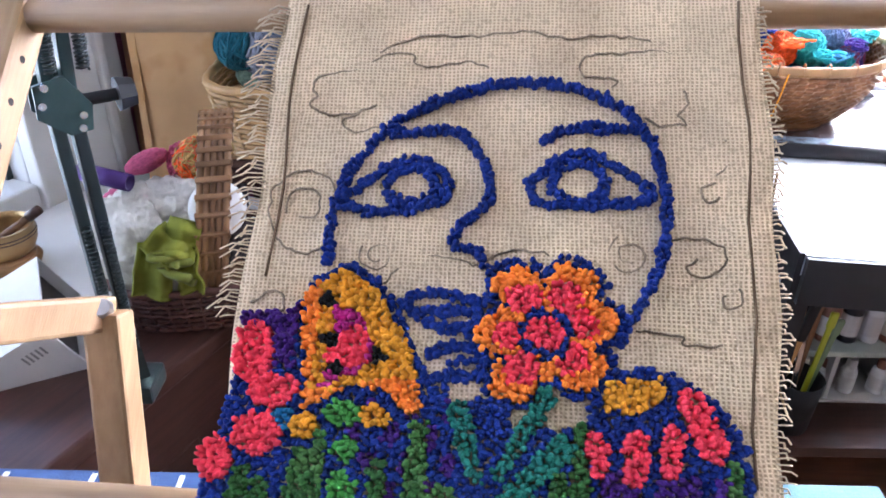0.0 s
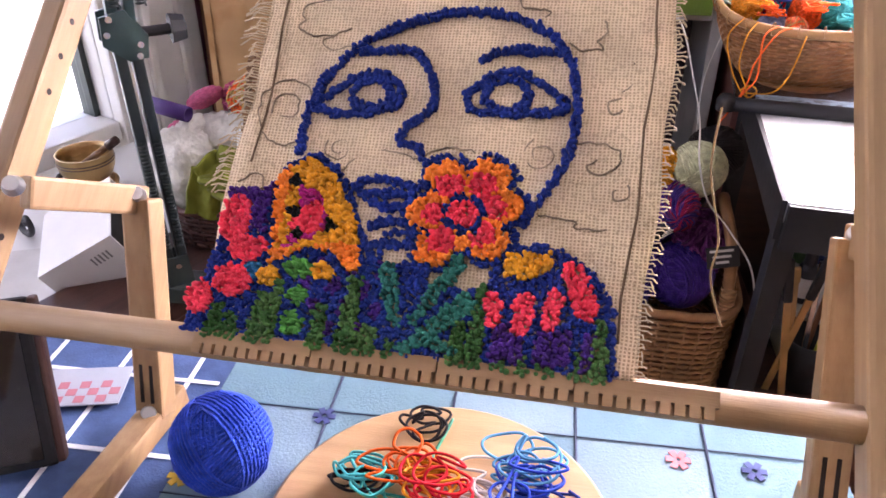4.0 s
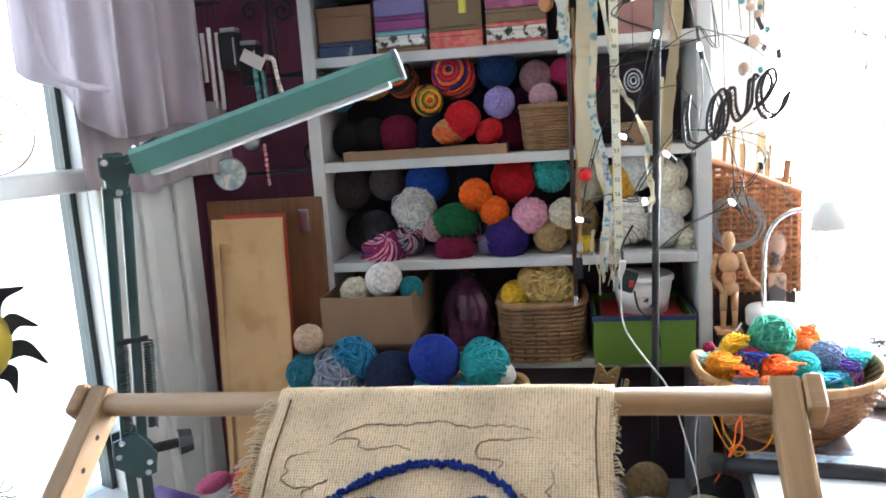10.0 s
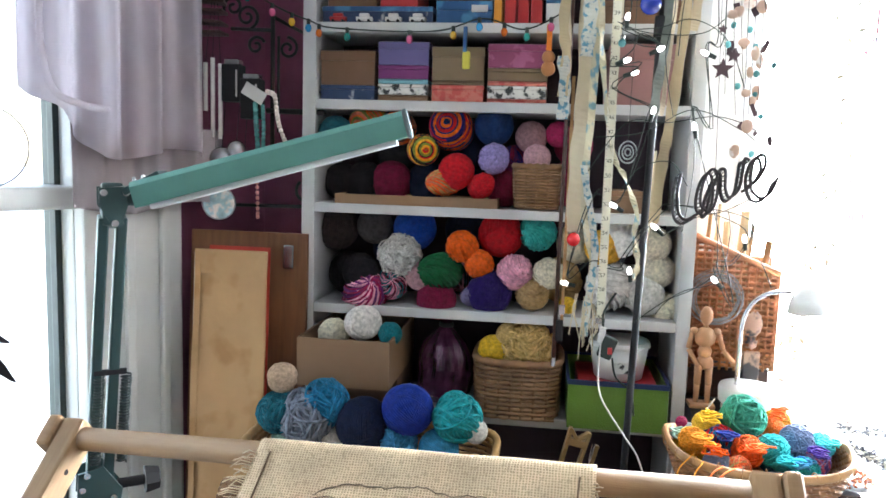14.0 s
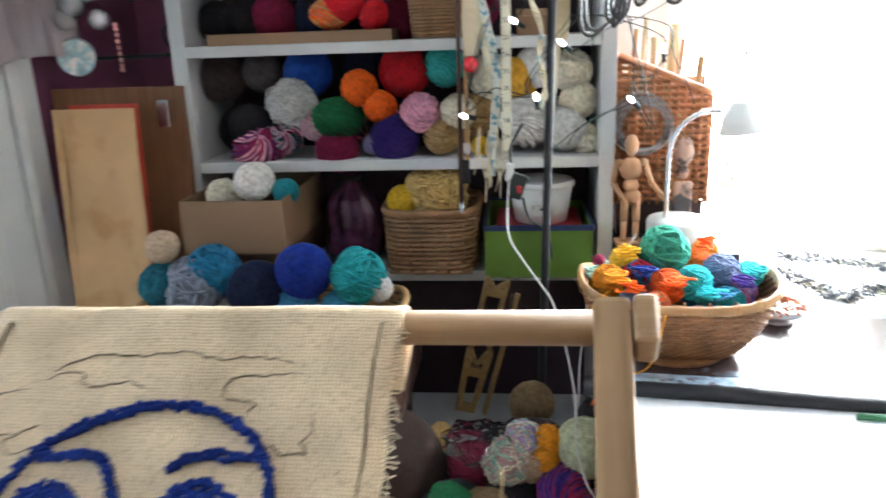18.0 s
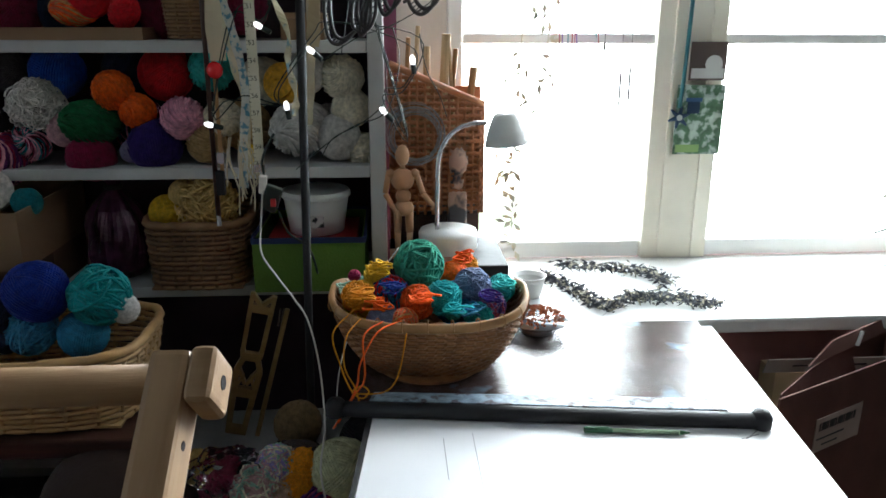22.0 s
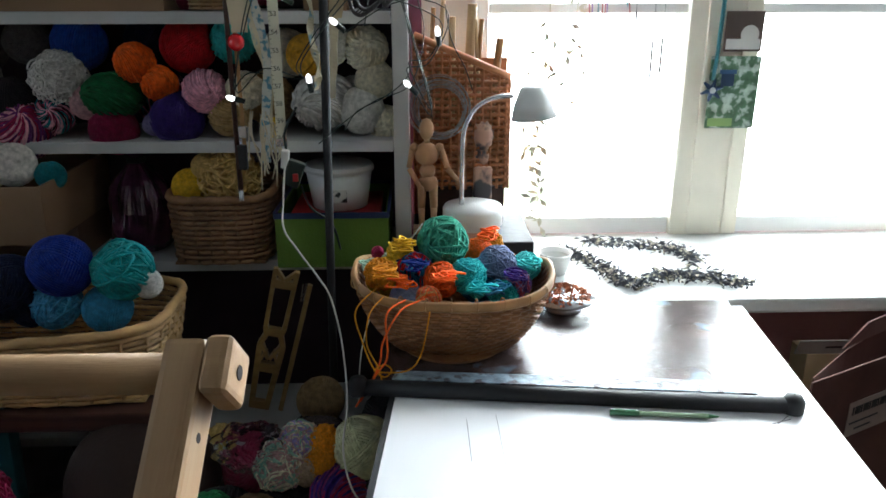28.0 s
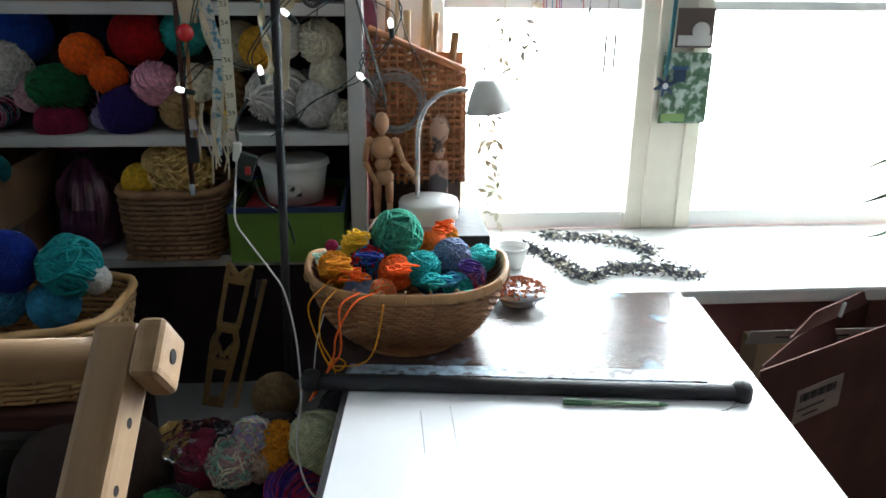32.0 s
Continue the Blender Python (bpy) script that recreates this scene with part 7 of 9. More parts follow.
# basket of felt and fleece on the chest
M_DARKWICK = mat("dark_stained_wicker", (0.085, 0.032, 0.024), 0.5, vary=0.25, scale=25, each=0.2)
fb = thing("handled_basket", "dark brown wicker basket with a broad hoop handle", "basket", pose(-0.435, 0.99, 0.559, 0, 0, 14))
woven(fb, rounded(0.25, 0.2, 3), 0.004, 0.06, M_DARKWICK, 8, 0.008, 40, 0.0035)
part("bottom", lathe([(0.001, 0.0), (0.075, 0.0), (0.075, 0.005), (0.001, 0.005)], 30), M_WICKER, fb)
hp = [(0.004 + 0.03 * math.sin(a), -0.1 * math.cos(a), 0.06 + 0.2 * math.sin(a)) for a in [math.pi * k / 24 for k in range(25)]]
for o in (-0.016, -0.008, 0.0, 0.008, 0.016):
    tubes("handle", [[(p[0] + o, p[1], p[2]) for p in hp]], 0.0048, M_WICKER, fb, 6)
for k in range(1, 24):
    p = Vector(hp[k])
    part("handle_wrap", box(0.044, 0.0125, 0.0075, tuple(p), 0.002, (k * 7.5 - 90, 0, 0)), M_WICKER, fb)
M_FLEECE = mat("white_raw_fleece", (0.6, 0.58, 0.53), 0.95, vary=0.18, scale=40, bump=0.9, bump_scale=160, spec=0.1)
for x, y, z, a, b, c in ((-0.515, 0.955, 0.655, 0.066, 0.058, 0.072), (-0.462, 0.985, 0.69, 0.062, 0.05, 0.045), (-0.47, 0.93, 0.64, 0.045, 0.045, 0.05)):
    fl = bmesh.new()
    bmesh.ops.create_icosphere(fl, subdivisions=5, radius=1.0)
    for v in fl.verts:
        q = v.co.copy()
        g = 1.0 + 0.2 * noise.noise(q * 2.3 + Vector((x * 40, 0, 0))) + 0.14 * abs(noise.noise(q * 6.0 + Vector((0, z * 30, 0)))) + 0.07 * noise.noise(q * 15.0)
        v.co = Vector((x + q.x * a * g, y + q.y * b * g, z + q.z * c * g))
    tagged(part("fleece", fl, M_FLEECE, None, smooth=True), "fluffy white raw fleece heaped in the basket", "fleece", "fleece in the basket")
yarn("rose", (-0.545, 0.985, 0.70), 0.02, "skein", 2.0, "bright pink fleece in the heap in the basket", "", (20, 50, 0))
yarn("rose", (-0.505, 1.0, 0.752), 0.014, "skein", 2.6, "bright pink fleece in the heap in the basket", "", (10, 62, 0))
yarn("coral_mix", (-0.435, 1.0, 0.757), 0.028, "fluff", 1.1, "coral and yellow loose yarn in a plastic bag")
yarn("rose", (-0.46, 1.01, 0.745), 0.02, "fluff", 1.4, "pink loose yarn in a plastic bag")
yarn("straw", (-0.415, 1.015, 0.768), 0.018, "fluff", 1.2, "yellow loose yarn in a plastic bag")
plate = lathe([(0.001, 0.004), (0.03, 0.004), (0.037, 0.0), (0.037, 0.002), (0.031, 0.0065), (0.001, 0.0065)], 32)
bmesh.ops.transform(plate, matrix=pose(-0.4, 0.945, 0.712, 62, 0, 10), verts=plate.verts)
tagged(part("lid", plate, M_TRIM, None, smooth=True), "round white plastic lid tucked under the basket handle", "lid")
M_OLIVE = mat("olive_felt", (0.17, 0.19, 0.02), 0.95, vary=0.15, scale=30, bump=0.3, bump_scale=400)
rf = random.Random(31)
for i, (x, y, z, w, h, t) in enumerate(((-0.466, 0.872, 0.658, 0.046, 0.07, (78, 14, 8)), (-0.446, 0.88, 0.695, 0.045, 0.045, (40, -20, 60)), (-0.43, 0.886, 0.70, 0.04, 0.05, (60, 20, 10)), (-0.432, 0.882, 0.655, 0.04, 0.06, (80, -8, -14)))):
    bm = bmesh.new()
    bmesh.ops.create_grid(bm, x_segments=10, y_segments=12, size=0.5)
    for v in bm.verts:
        v.co = Vector((v.co.x * w, v.co.y * h, 0.006 * math.sin(v.co.x * 7 + i) + 0.005 * math.cos(v.co.y * 9 + i * 2)))
    fo = part("felt_piece", bm, M_OLIVE, None, smooth=True)
    sm = fo.modifiers.new("thickness", "SOLIDIFY")
    sm.thickness = 0.003
    fo.matrix_world = pose(x, y, z, *t)
    tagged(fo, "folded olive green felt piece draped over the fleece", "felt", "felt pieces")
strand("felt_curl", "twisted olive green wool curl on the fleece", [(-0.438 + 0.02 * math.cos(i * 1.9), 0.872 + 0.012 * math.sin(i * 1.3), 0.645 + 0.004 * i) for i in range(9)], "moss", 0.006)
strand("felt_curl", "twisted olive green wool curl on the fleece", [(-0.448 + 0.02 * math.cos(i * 2.3), 0.874 + 0.012 * math.sin(i * 1.7), 0.67 + 0.002 * i) for i in range(9)], "moss", 0.005)
ptube = thing("cardboard_tube", "deep purple paper tube lying across the fleece", "tube", pose(-0.54, 0.95, 0.752, 0, 0, 0))
ov = lathe([(0.009, -0.035), (0.0115, -0.035), (0.0115, 0.035), (0.009, 0.035), (0.009, -0.035)], 20)
bmesh.ops.transform(ov, matrix=pose(0, 0, 0, 0, 97, -12), verts=ov.verts)
part("tube_wall", ov, mat("purple_paper", (0.05, 0.015, 0.13), 0.5), ptube, smooth=True)
tas = []
for k in range(22):
    o = rf.uniform(-0.02, 0.02)
    tas.append(smooth_line([(-0.33 + 0.0, 1.04 + o * 0.3, 0.66), (-0.355 + o * 0.4, 1.03 + o, 0.655 + rf.uniform(-0.01, 0.012)), (-0.39 + o, 1.02, 0.63 + rf.uniform(-0.02, 0.015)), (-0.42 + o * 0.6, 1.01 + o, 0.60 + rf.uniform(-0.02, 0.03))], 4))
tagged(tubes("wool_tassel", tas, 0.0028, yarn_material("grey"), None, 5), "grey woollen tassel hanging over the basket edge", "tassel", kind="stuff")

# tablet leaning beside the frame
tab = thing("tablet", "black tablet in a dark folding case leaning on its stand", "tablet")
tb = [Vector((-0.405, 0.399, 0.642)), Vector((-0.645, 0.275, 0.642))]
across = (tb[0] - tb[1]).normalized()
rise = Vector((-0.015, 0.05, 0.135)).normalized()
face_n = across.cross(rise).normalized()
mid = (tb[0] + tb[1]) / 2 + rise * 0.079
tm = Matrix(((across.x, rise.x, face_n.x, mid.x), (across.y, rise.y, face_n.y, mid.y), (across.z, rise.z, face_n.z, mid.z), (0, 0, 0, 1)))
tab.matrix_world = tm
part("case", box(0.27, 0.155, 0.010, (0, 0, -0.003), 0.004), M_BLACK, tab)
part("screen", box(0.25, 0.138, 0.002, (0, 0, 0.003), 0.0008), mat("dark_screen_glass", (0.008, 0.008, 0.012), 0.08, vary=0.05, bump=0, spec=0.6), tab, "switched off black screen")
part("case_spine", box(0.008, 0.152, 0.016, (0.137, 0, -0.008), 0.003), mat("brown_case_edge", (0.1, 0.05, 0.04), 0.6), tab)
part("stand_flap", box(0.2, 0.09, 0.006, (0, -0.03, -0.03), 0.002, (30, 0, 0)), M_BLACK, tab)

# ---------------------------------------------------------------- curtain and wall hangings
M_SHEER = mat("lilac_white_sheer_cloth", (0.66, 0.6, 0.64), 0.9, vary=0.04, scale=8, bump=0.12, bump_scale=500)
st = M_SHEER.node_tree
mixer, thin = st.nodes.new("ShaderNodeMixShader"), st.nodes.new("ShaderNodeBsdfTranslucent")
thin.inputs["Color"].default_value = (0.82, 0.77, 0.8, 1)
mixer.inputs["Fac"].default_value = 0.62
st.links.new(st.nodes["Principled BSDF"].outputs["BSDF"], mixer.inputs[1])
st.links.new(thin.outputs["BSDF"], mixer.inputs[2])
st.links.new(mixer.outputs["Shader"], st.nodes["Material Output"].inputs["Surface"])
M_TAUPE = mat("taupe_cotton", (0.34, 0.29, 0.3), 0.9, vary=0.06, scale=8, bump=0.15, bump_scale=400)


def drape(name, s0, s1, out, z_top, hem, folds, deep, material, parent, seed=1):
    """A hanging cloth with soft folds along the side wall."""
    verts, faces = [], []
    nx, nz = 72, 26
    for j in range(nz + 1):
        v = j / nz
        for i in range(nx + 1):
            u = i / nx
            zb = hem(u)
            z = z_top + (zb - z_top) * v
            f = math.sin(u * folds * 6.283 + 0.5 * math.sin(v * 3 + seed) + 0.6 * noise.noise(Vector((u * 3, v * 1.5, seed))))
            f2 = 0.4 * math.sin(u * folds * 14.1 + seed + v)
            amp = deep * (0.6 + 0.7 * v)
            verts.append(SIDE @ Vector((s0 + (s1 - s0) * u + 0.006 * f2 * v, out + amp * (f + f2) * 0.5, z)))
    for j in range(nz):
        for i in range(nx):
            a = j * (nx + 1) + i
            faces.append((a, a + 1, a + nx + 2, a + nx + 1))
    ob = flat_part(name, verts, faces, material, parent, True)
    m = ob.modifiers.new("thickness", "SOLIDIFY")
    m.thickness = 0.0012
    return ob


curtain = thing("curtain", "pale lilac white curtain gathered beside the tall window", "curtain")
drape("cloth", -0.02, 0.345, 0.105, 2.3, lambda u: 1.305 + 0.012 * math.sin(u * 9) + 0.10 * max(0, u - 0.62) ** 1.0 / 0.38 * 1.0, 4, 0.034, M_SHEER, curtain, 2)
tubes("tie_band", [smooth_line([SIDE @ Vector(p) for p in ((0.32, 0.13, 1.62), (0.33, 0.135, 1.5), (0.315, 0.14, 1.41), (0.27, 0.15, 1.385), (0.22, 0.15, 1.38))], 6)], 0.006, M_SHEER, curtain, 6)
part("curtain_rod", rod(SIDE @ Vector((-0.1, 0.10, 2.3)), SIDE @ Vector((1.2, 0.10, 2.3)), 0.008), M_TRIM, curtain)
val = thing("cloth_valance", "taupe cotton cloth hanging folded below the curtain", "cloth")
drape("cloth", -0.10, 0.24, 0.068, 1.36, lambda u: 1.2 + 0.01 * math.sin(u * 7), 5, 0.012, M_TAUPE, val, 5)

rack = thing("iron_bracket", "black wrought iron wall bracket with scrolls", "bracket")


def scroll(cx, cz, r, turns, start, y, flip=1):
    pts = []
    for k in range(40):
        u = k / 39
        a = start + flip * u * turns * 6.283
        pts.append((cx + r * (1 - 0.82 * u) * math.cos(a), y, cz + r * (1 - 0.82 * u) * math.sin(a)))
    return pts


YB = 1.53
for pts, rr in (([(-0.548, YB, 1.30), (-0.548, YB, 1.615)], 0.005), ([(-0.56, YB, 1.405), (-0.428, YB - 0.02, 1.402)], 0.006), ([(-0.64, YB, 1.575), (-0.548, YB, 1.572)], 0.004), ([(-0.535, YB, 1.36), (-0.535, YB, 1.56)], 0.0032), ([(-0.66, YB + 0.02, 1.20), (-0.43, YB - 0.02, 1.205)], 0.004)):
    tubes("bar", [pts], rr, M_BLACKIRON, rack, 6)
for cx, cz, r, tn, st, fl in ((-0.515, 1.535, 0.023, 1.4, 1.6, -1), (-0.605, 1.60, 0.026, 1.5, -1.2, 1), (-0.635, 1.62, 0.022, 1.4, 3.6, -1), (-0.448, 1.432, 0.019, 1.5, -1.6, 1), (-0.58, 1.66, 0.024, 1.4, 2.6, 1), (-0.585, 1.54, 0.02, 1.3, 0.4, 1), (-0.47, 1.235, 0.026, 1.3, 2.2, 1)):
    tubes("scroll", [scroll(cx, cz, r, tn, st, YB, fl)], 0.0034, M_BLACKIRON, rack, 6)
for z in (1.32, 1.60):
    tubes("wall_stay", [[(-0.548, YB, z), (-0.548, 1.722, z)]], 0.004, M_BLACKIRON, rack, 6)
M_CANDLE = mat("white_wax", (0.74, 0.72, 0.68), 0.45, vary=0.03)
chime = thing("wind_chime", "wind chime of white tubes on threads", "chime", pose(0, 0, 0))
for x, z0, z1 in ((-0.668, 1.345, 1.51), (-0.651, 1.342, 1.498), (-0.684, 1.40, 1.50)):
    part("chime_tube", rod((x, 1.5, z0), (x, 1.5, z1), 0.0045, n=12), M_CANDLE, chime, smooth=True)
    part("thread", rod((x, 1.5, z1), (-0.66, 1.5, 1.70), 0.0006, n=4), M_BLACKIRON, chime)
for k in range(6):
    part("slat", box(0.075, 0.05, 0.006, (-0.68, 1.5, 1.56 + 0.022 * k), 0.001, (0, 4 * (k % 2), 5 * k)), M_DARKWOOD, chime, "dark wooden slat")
part("hanger", rod((-0.66, 1.5, 1.66), (-0.66, 1.5, 2.5), 0.001, n=5), M_BLACKIRON, chime)
lant = thing("candle_lantern", "pair of small black lantern boxes hung on the bracket", "lantern")
for x0, x1, z0, z1 in ((-0.645, -0.605, 1.42, 1.497), (-0.604, -0.562, 1.385, 1.468)):
    part("housing", span(x0, x1, 1.49, 1.525, z0, z1, 0.003), M_BLACK, lant)
    part("cap", span(x0 + 0.004, x1 - 0.004, 1.495, 1.52, z1, z1 + 0.01, 0.002), M_SILVERY, lant)
    part("pane_strip", span(x1 - 0.008, x1 - 0.005, 1.4885, 1.491, z0 + 0.01, z1 - 0.012), M_WHITECARD, lant)
tag = tagged(part("paper_tag", merge(box(0.05, 0.0015, 0.026, (-0.567, 1.475, 1.436), 0, (0, 30, 0)), box(0.018, 0.0012, 0.003, (-0.572, 1.474, 1.441), 0, (0, 30, 0))), M_WHITECARD), "small white paper tag on a string", "tag")


def bead_string(label, points, material, r, count, name="bead_string"):
    t = thing(name, label, "beads")
    line = smooth_line(points, 12)
    for k in range(count):
        p = line[int(k * (len(line) - 1) / max(1, count - 1))]
        part("bead", egg(p.x, p.y, p.z, r, r, r * 1.15), material, t, smooth=True)
    tubes("thread", [line], 0.0006, M_BLACKIRON, t, 4)
    return t


M_SHELLBEAD = mat("cream_shell_beads", (0.66, 0.56, 0.5), 0.4, each=0.15)
M_TEALBEAD = mat("teal_glass_beads", (0.1, 0.3, 0.3), 0.2, each=0.3)
bead_string("cream shell bead string hung over the bracket", [(-0.54, 1.48, 1.44), (-0.523, 1.475, 1.432), (-0.518, 1.475, 1.40), (-0.512, 1.475, 1.37), (-0.499, 1.475, 1.338)], M_SHELLBEAD, 0.0048, 17)
bead_string("teal glass bead string hung on the bracket", [(-0.566, 1.48, 1.415), (-0.564, 1.48, 1.37), (-0.56, 1.48, 1.32)], M_TEALBEAD, 0.0055, 13)
bead_string("teal glass bead string hung on the bracket", [(-0.55, 1.48, 1.41), (-0.548, 1.48, 1.37), (-0.549, 1.48, 1.325)], M_TEALBEAD, 0.0045, 13)
bead_string("pink bead pendant string under the bracket", [(-0.57, 1.5, 1.26), (-0.569, 1.5, 1.22), (-0.568, 1.5, 1.18)], mat("rose_beads", (0.6, 0.24, 0.22), 0.4), 0.004, 9)
gd = thing("glass_disc", "round iridescent glass disc hung by the window", "ornament", pose(-0.655, 1.5, 1.205, 0, 0, 15))
tubes("rim", [[(0.034 * math.cos(a), 0, 0.034 * math.sin(a)) for a in [2 * math.pi * k / 32 for k in range(32)]]], 0.0022, M_SILVERY, gd, 6, True)
dd = lathe([(0.001, -0.0015), (0.033, -0.0015), (0.033, 0.0015), (0.001, 0.0015)], 32)
bmesh.ops.transform(dd, matrix=pose(0, 0, 0, 90, 0, 0), verts=dd.verts)
part("disc", dd, mat("iridescent_glass", (0.3, 0.42, 0.45), 0.12, vary=0.5, scale=40, second=(0.55, 0.5, 0.45), mix_scale=50, spec=0.7), gd)
part("cord", rod((0, 0, 0.036), (0.01, 0.02, 0.2), 0.0007, n=4), M_BLACKIRON, gd)
for x, z, r in ((-0.648, 1.30, 0.026), (-0.665, 1.275, 0.022), (-0.60, 1.27, 0.02), (-0.615, 1.32, 0.02)):
    g = thing("glass_bauble", "clear glass bauble on a string in the corner", "bauble", group="glass baubles")
    part("globe", egg(x, 1.5, z, r, r, r), mat("clear_bauble", (0.36, 0.34, 0.33), 0.08, vary=0.3, spec=0.8) if x < -0.66 else M_SILVERY, g, smooth=True)
    part("cord", rod((x, 1.5, z + r), (x + 0.01, 1.5, z + r + 0.12), 0.0006, n=4), M_BLACKIRON, g)

# ---------------------------------------------------------------- things hung before the shelves
HY = 1.36
pole = thing("tension_pole", "thin black steel pole standing from floor to ceiling", "pole")
part("tube", rod((0.188, HY - 0.01, 0.0), (0.222, HY - 0.01, 1.55), 0.0068, n=14), M_BLACK, pole, smooth=True)
part("tube", rod((0.222, HY - 0.01, 1.55), (0.24, HY - 0.01, 2.5), 0.0055, n=14), M_BLACK, pole, smooth=True)
part("collar", rod((0.2205, HY - 0.01, 1.535), (0.2215, HY - 0.01, 1.57), 0.011, n=14), M_BLACK, pole)
part("cross_bar", rod((0.02, HY + 0.005, 1.93), (0.66, HY + 0.005, 1.93), 0.005, n=10), M_BLACK, pole)
bow_stick = thing("violin_bow", "dark violin bow with pale hair hung upright", "bow", pose(0.066, 1.38, 0.0))
part("stick", rod((0, 0, 0.947), (0.004, 0, 1.66), 0.0042, 0.0032, 10), M_DARKWOOD, bow_stick, smooth=True)
part("hair", box(0.006, 0.0012, 0.46, (0.012, 0, 1.24), 0), M_CANE, bow_stick, "pale horse hair")
part("frog", box(0.014, 0.011, 0.04, (0.008, 0, 1.0), 0.002), M_BLACK, bow_stick)
part("ferrule", box(0.012, 0.008, 0.018, (0.011, 0, 1.04), 0.001), M_SILVERY, bow_stick)
part("screw", rod((0, 0, 0.93), (0, 0, 0.947), 0.004, n=8), M_SILVERY, bow_stick)
part("hanging_loop", rod((0.004, 0, 1.66), (0.006, -0.012, 1.932), 0.0008, n=4), M_BLACKIRON, bow_stick)


def ribbon(label, points, width, material, wave=0.0, name="ribbon", steps=10, turn=0.0, seed=0):
    """A hanging band of cloth, thin but with a thickness, twisting a little."""
    line = smooth_line(points, steps)
    verts, faces = [], []
    rs = random.Random(seed)
    ph = rs.uniform(0, 6)
    for i, p in enumerate(line):
        a = turn + wave * math.sin(i * 0.35 + ph)
        w = Vector((math.cos(a), math.sin(a), 0)) * width / 2 * (1 + 0.12 * math.sin(i * 0.9 + ph))
        n = Vector((-math.sin(a), math.cos(a), 0)) * 0.0005
        verts += [p - w - n, p + w - n, p + w + n, p - w + n]
    for i in range(len(line) - 1):
        b, c = i * 4, i * 4 + 4
        for k in range(4):
            faces.append((b + k, b + (k + 1) % 4, c + (k + 1) % 4, c + k))
    return tagged(flat_part(name, verts, faces, material, None, False), label, "ribbon", "hanging ribbons")


M_RIBCREAM = mat("cream_cotton_strip", (0.52, 0.44, 0.31), 0.9, vary=0.15, scale=20, stretch=(1, 1, 0.3))
M_RIBTAN = mat("tan_cotton_strip", (0.42, 0.33, 0.2), 0.9, vary=0.15, scale=20, stretch=(1, 1, 0.3))
M_RIBPRINT = mat("blue_printed_strip", (0.5, 0.5, 0.44), 0.9, second=(0.1, 0.24, 0.32), mix_scale=120, mix_at=0.56)
M_RIBGREY = mat("grey_green_strip", (0.16, 0.18, 0.16), 0.9, vary=0.2, scale=40)
M_RIBMIX = mat("splattered_strip", (0.5, 0.44, 0.3), 0.9, second=(0.16, 0.28, 0.32), mix_scale=45, mix_at=0.6)
ribbon("wide cream cotton strip hanging over the shelves", [(0.088, HY, 1.932), (0.094, HY, 1.655), (0.096, HY, 1.45), (0.09, HY - 0.004, 1.32), (0.09, HY, 1.19)], 0.026, M_RIBCREAM, 0.25, seed=1)
ribbon("cream lace edged strip hanging over the shelves", [(0.11, HY - 0.01, 1.932), (0.113, HY - 0.01, 1.62), (0.112, HY - 0.01, 1.42), (0.106, HY - 0.012, 1.3), (0.112, HY - 0.01, 1.2), (0.128, HY - 0.01, 1.13), (0.12, HY - 0.01, 1.03)], 0.014, M_RIBMIX, 0.5, seed=2)
ribbon("blue printed strip knotted among the ribbons", [(0.099, HY - 0.018, 1.62), (0.1, HY - 0.02, 1.56), (0.097, HY - 0.018, 1.5)], 0.024, M_RIBPRINT, 0.3, seed=3)
ribbon("blue splattered strip among the ribbons", [(0.102, HY - 0.02, 1.31), (0.108, HY - 0.022, 1.275), (0.12, HY - 0.02, 1.22), (0.13, HY - 0.02, 1.15), (0.121, HY - 0.02, 1.06), (0.118, HY - 0.02, 1.0)], 0.013, M_RIBPRINT, 0.4, seed=4)
ribbon("tan strip knotted at its end", [(0.064, HY - 0.02, 1.932), (0.062, HY - 0.02, 1.68), (0.055, HY - 0.02, 1.56), (0.062, HY - 0.02, 1.5), (0.058, HY - 0.02, 1.43)], 0.018, M_RIBTAN, 0.4, seed=5)
ribbon("grey blue lace end under a tan knot", [(0.056, HY - 0.022, 1.50), (0.062, HY - 0.022, 1.45), (0.06, HY - 0.022, 1.39)], 0.021, M_RIBPRINT, 0.4, seed=6)
ribbon("twisted cream cord strip looping down", [(0.118, HY - 0.025, 1.932), (0.119, HY - 0.025, 1.6), (0.124, HY - 0.025, 1.5), (0.14, HY - 0.025, 1.39), (0.156, HY - 0.025, 1.32), (0.172, HY - 0.025, 1.295), (0.198, HY - 0.025, 1.23), (0.196, HY - 0.025, 1.19), (0.205, HY - 0.025, 1.14), (0.2, HY - 0.025, 1.11)], 0.011, M_RIBMIX, 1.1, seed=7)
ribbon("narrow white strip hanging over the shelves", [(0.158, HY + 0.01, 1.932), (0.156, HY + 0.01, 1.68), (0.152, HY + 0.01, 1.5), (0.148, HY + 0.01, 1.40)], 0.009, M_RIBCREAM, 0.3, seed=8)
ribbon("tan strip hanging by the pole", [(0.272, HY, 1.932), (0.268, HY, 1.7), (0.262, HY, 1.55), (0.248, HY, 1.385), (0.24, HY, 1.32), (0.231, HY, 1.21)], 0.019, M_RIBTAN, 0.2, seed=9)
ribbon("pale strip hanging by the pole", [(0.248, HY - 0.012, 1.932), (0.245, HY - 0.012, 1.62), (0.236, HY - 0.012, 1.47), (0.232, HY - 0.012, 1.40)], 0.008, M_RIBCREAM, 0.5, seed=10)
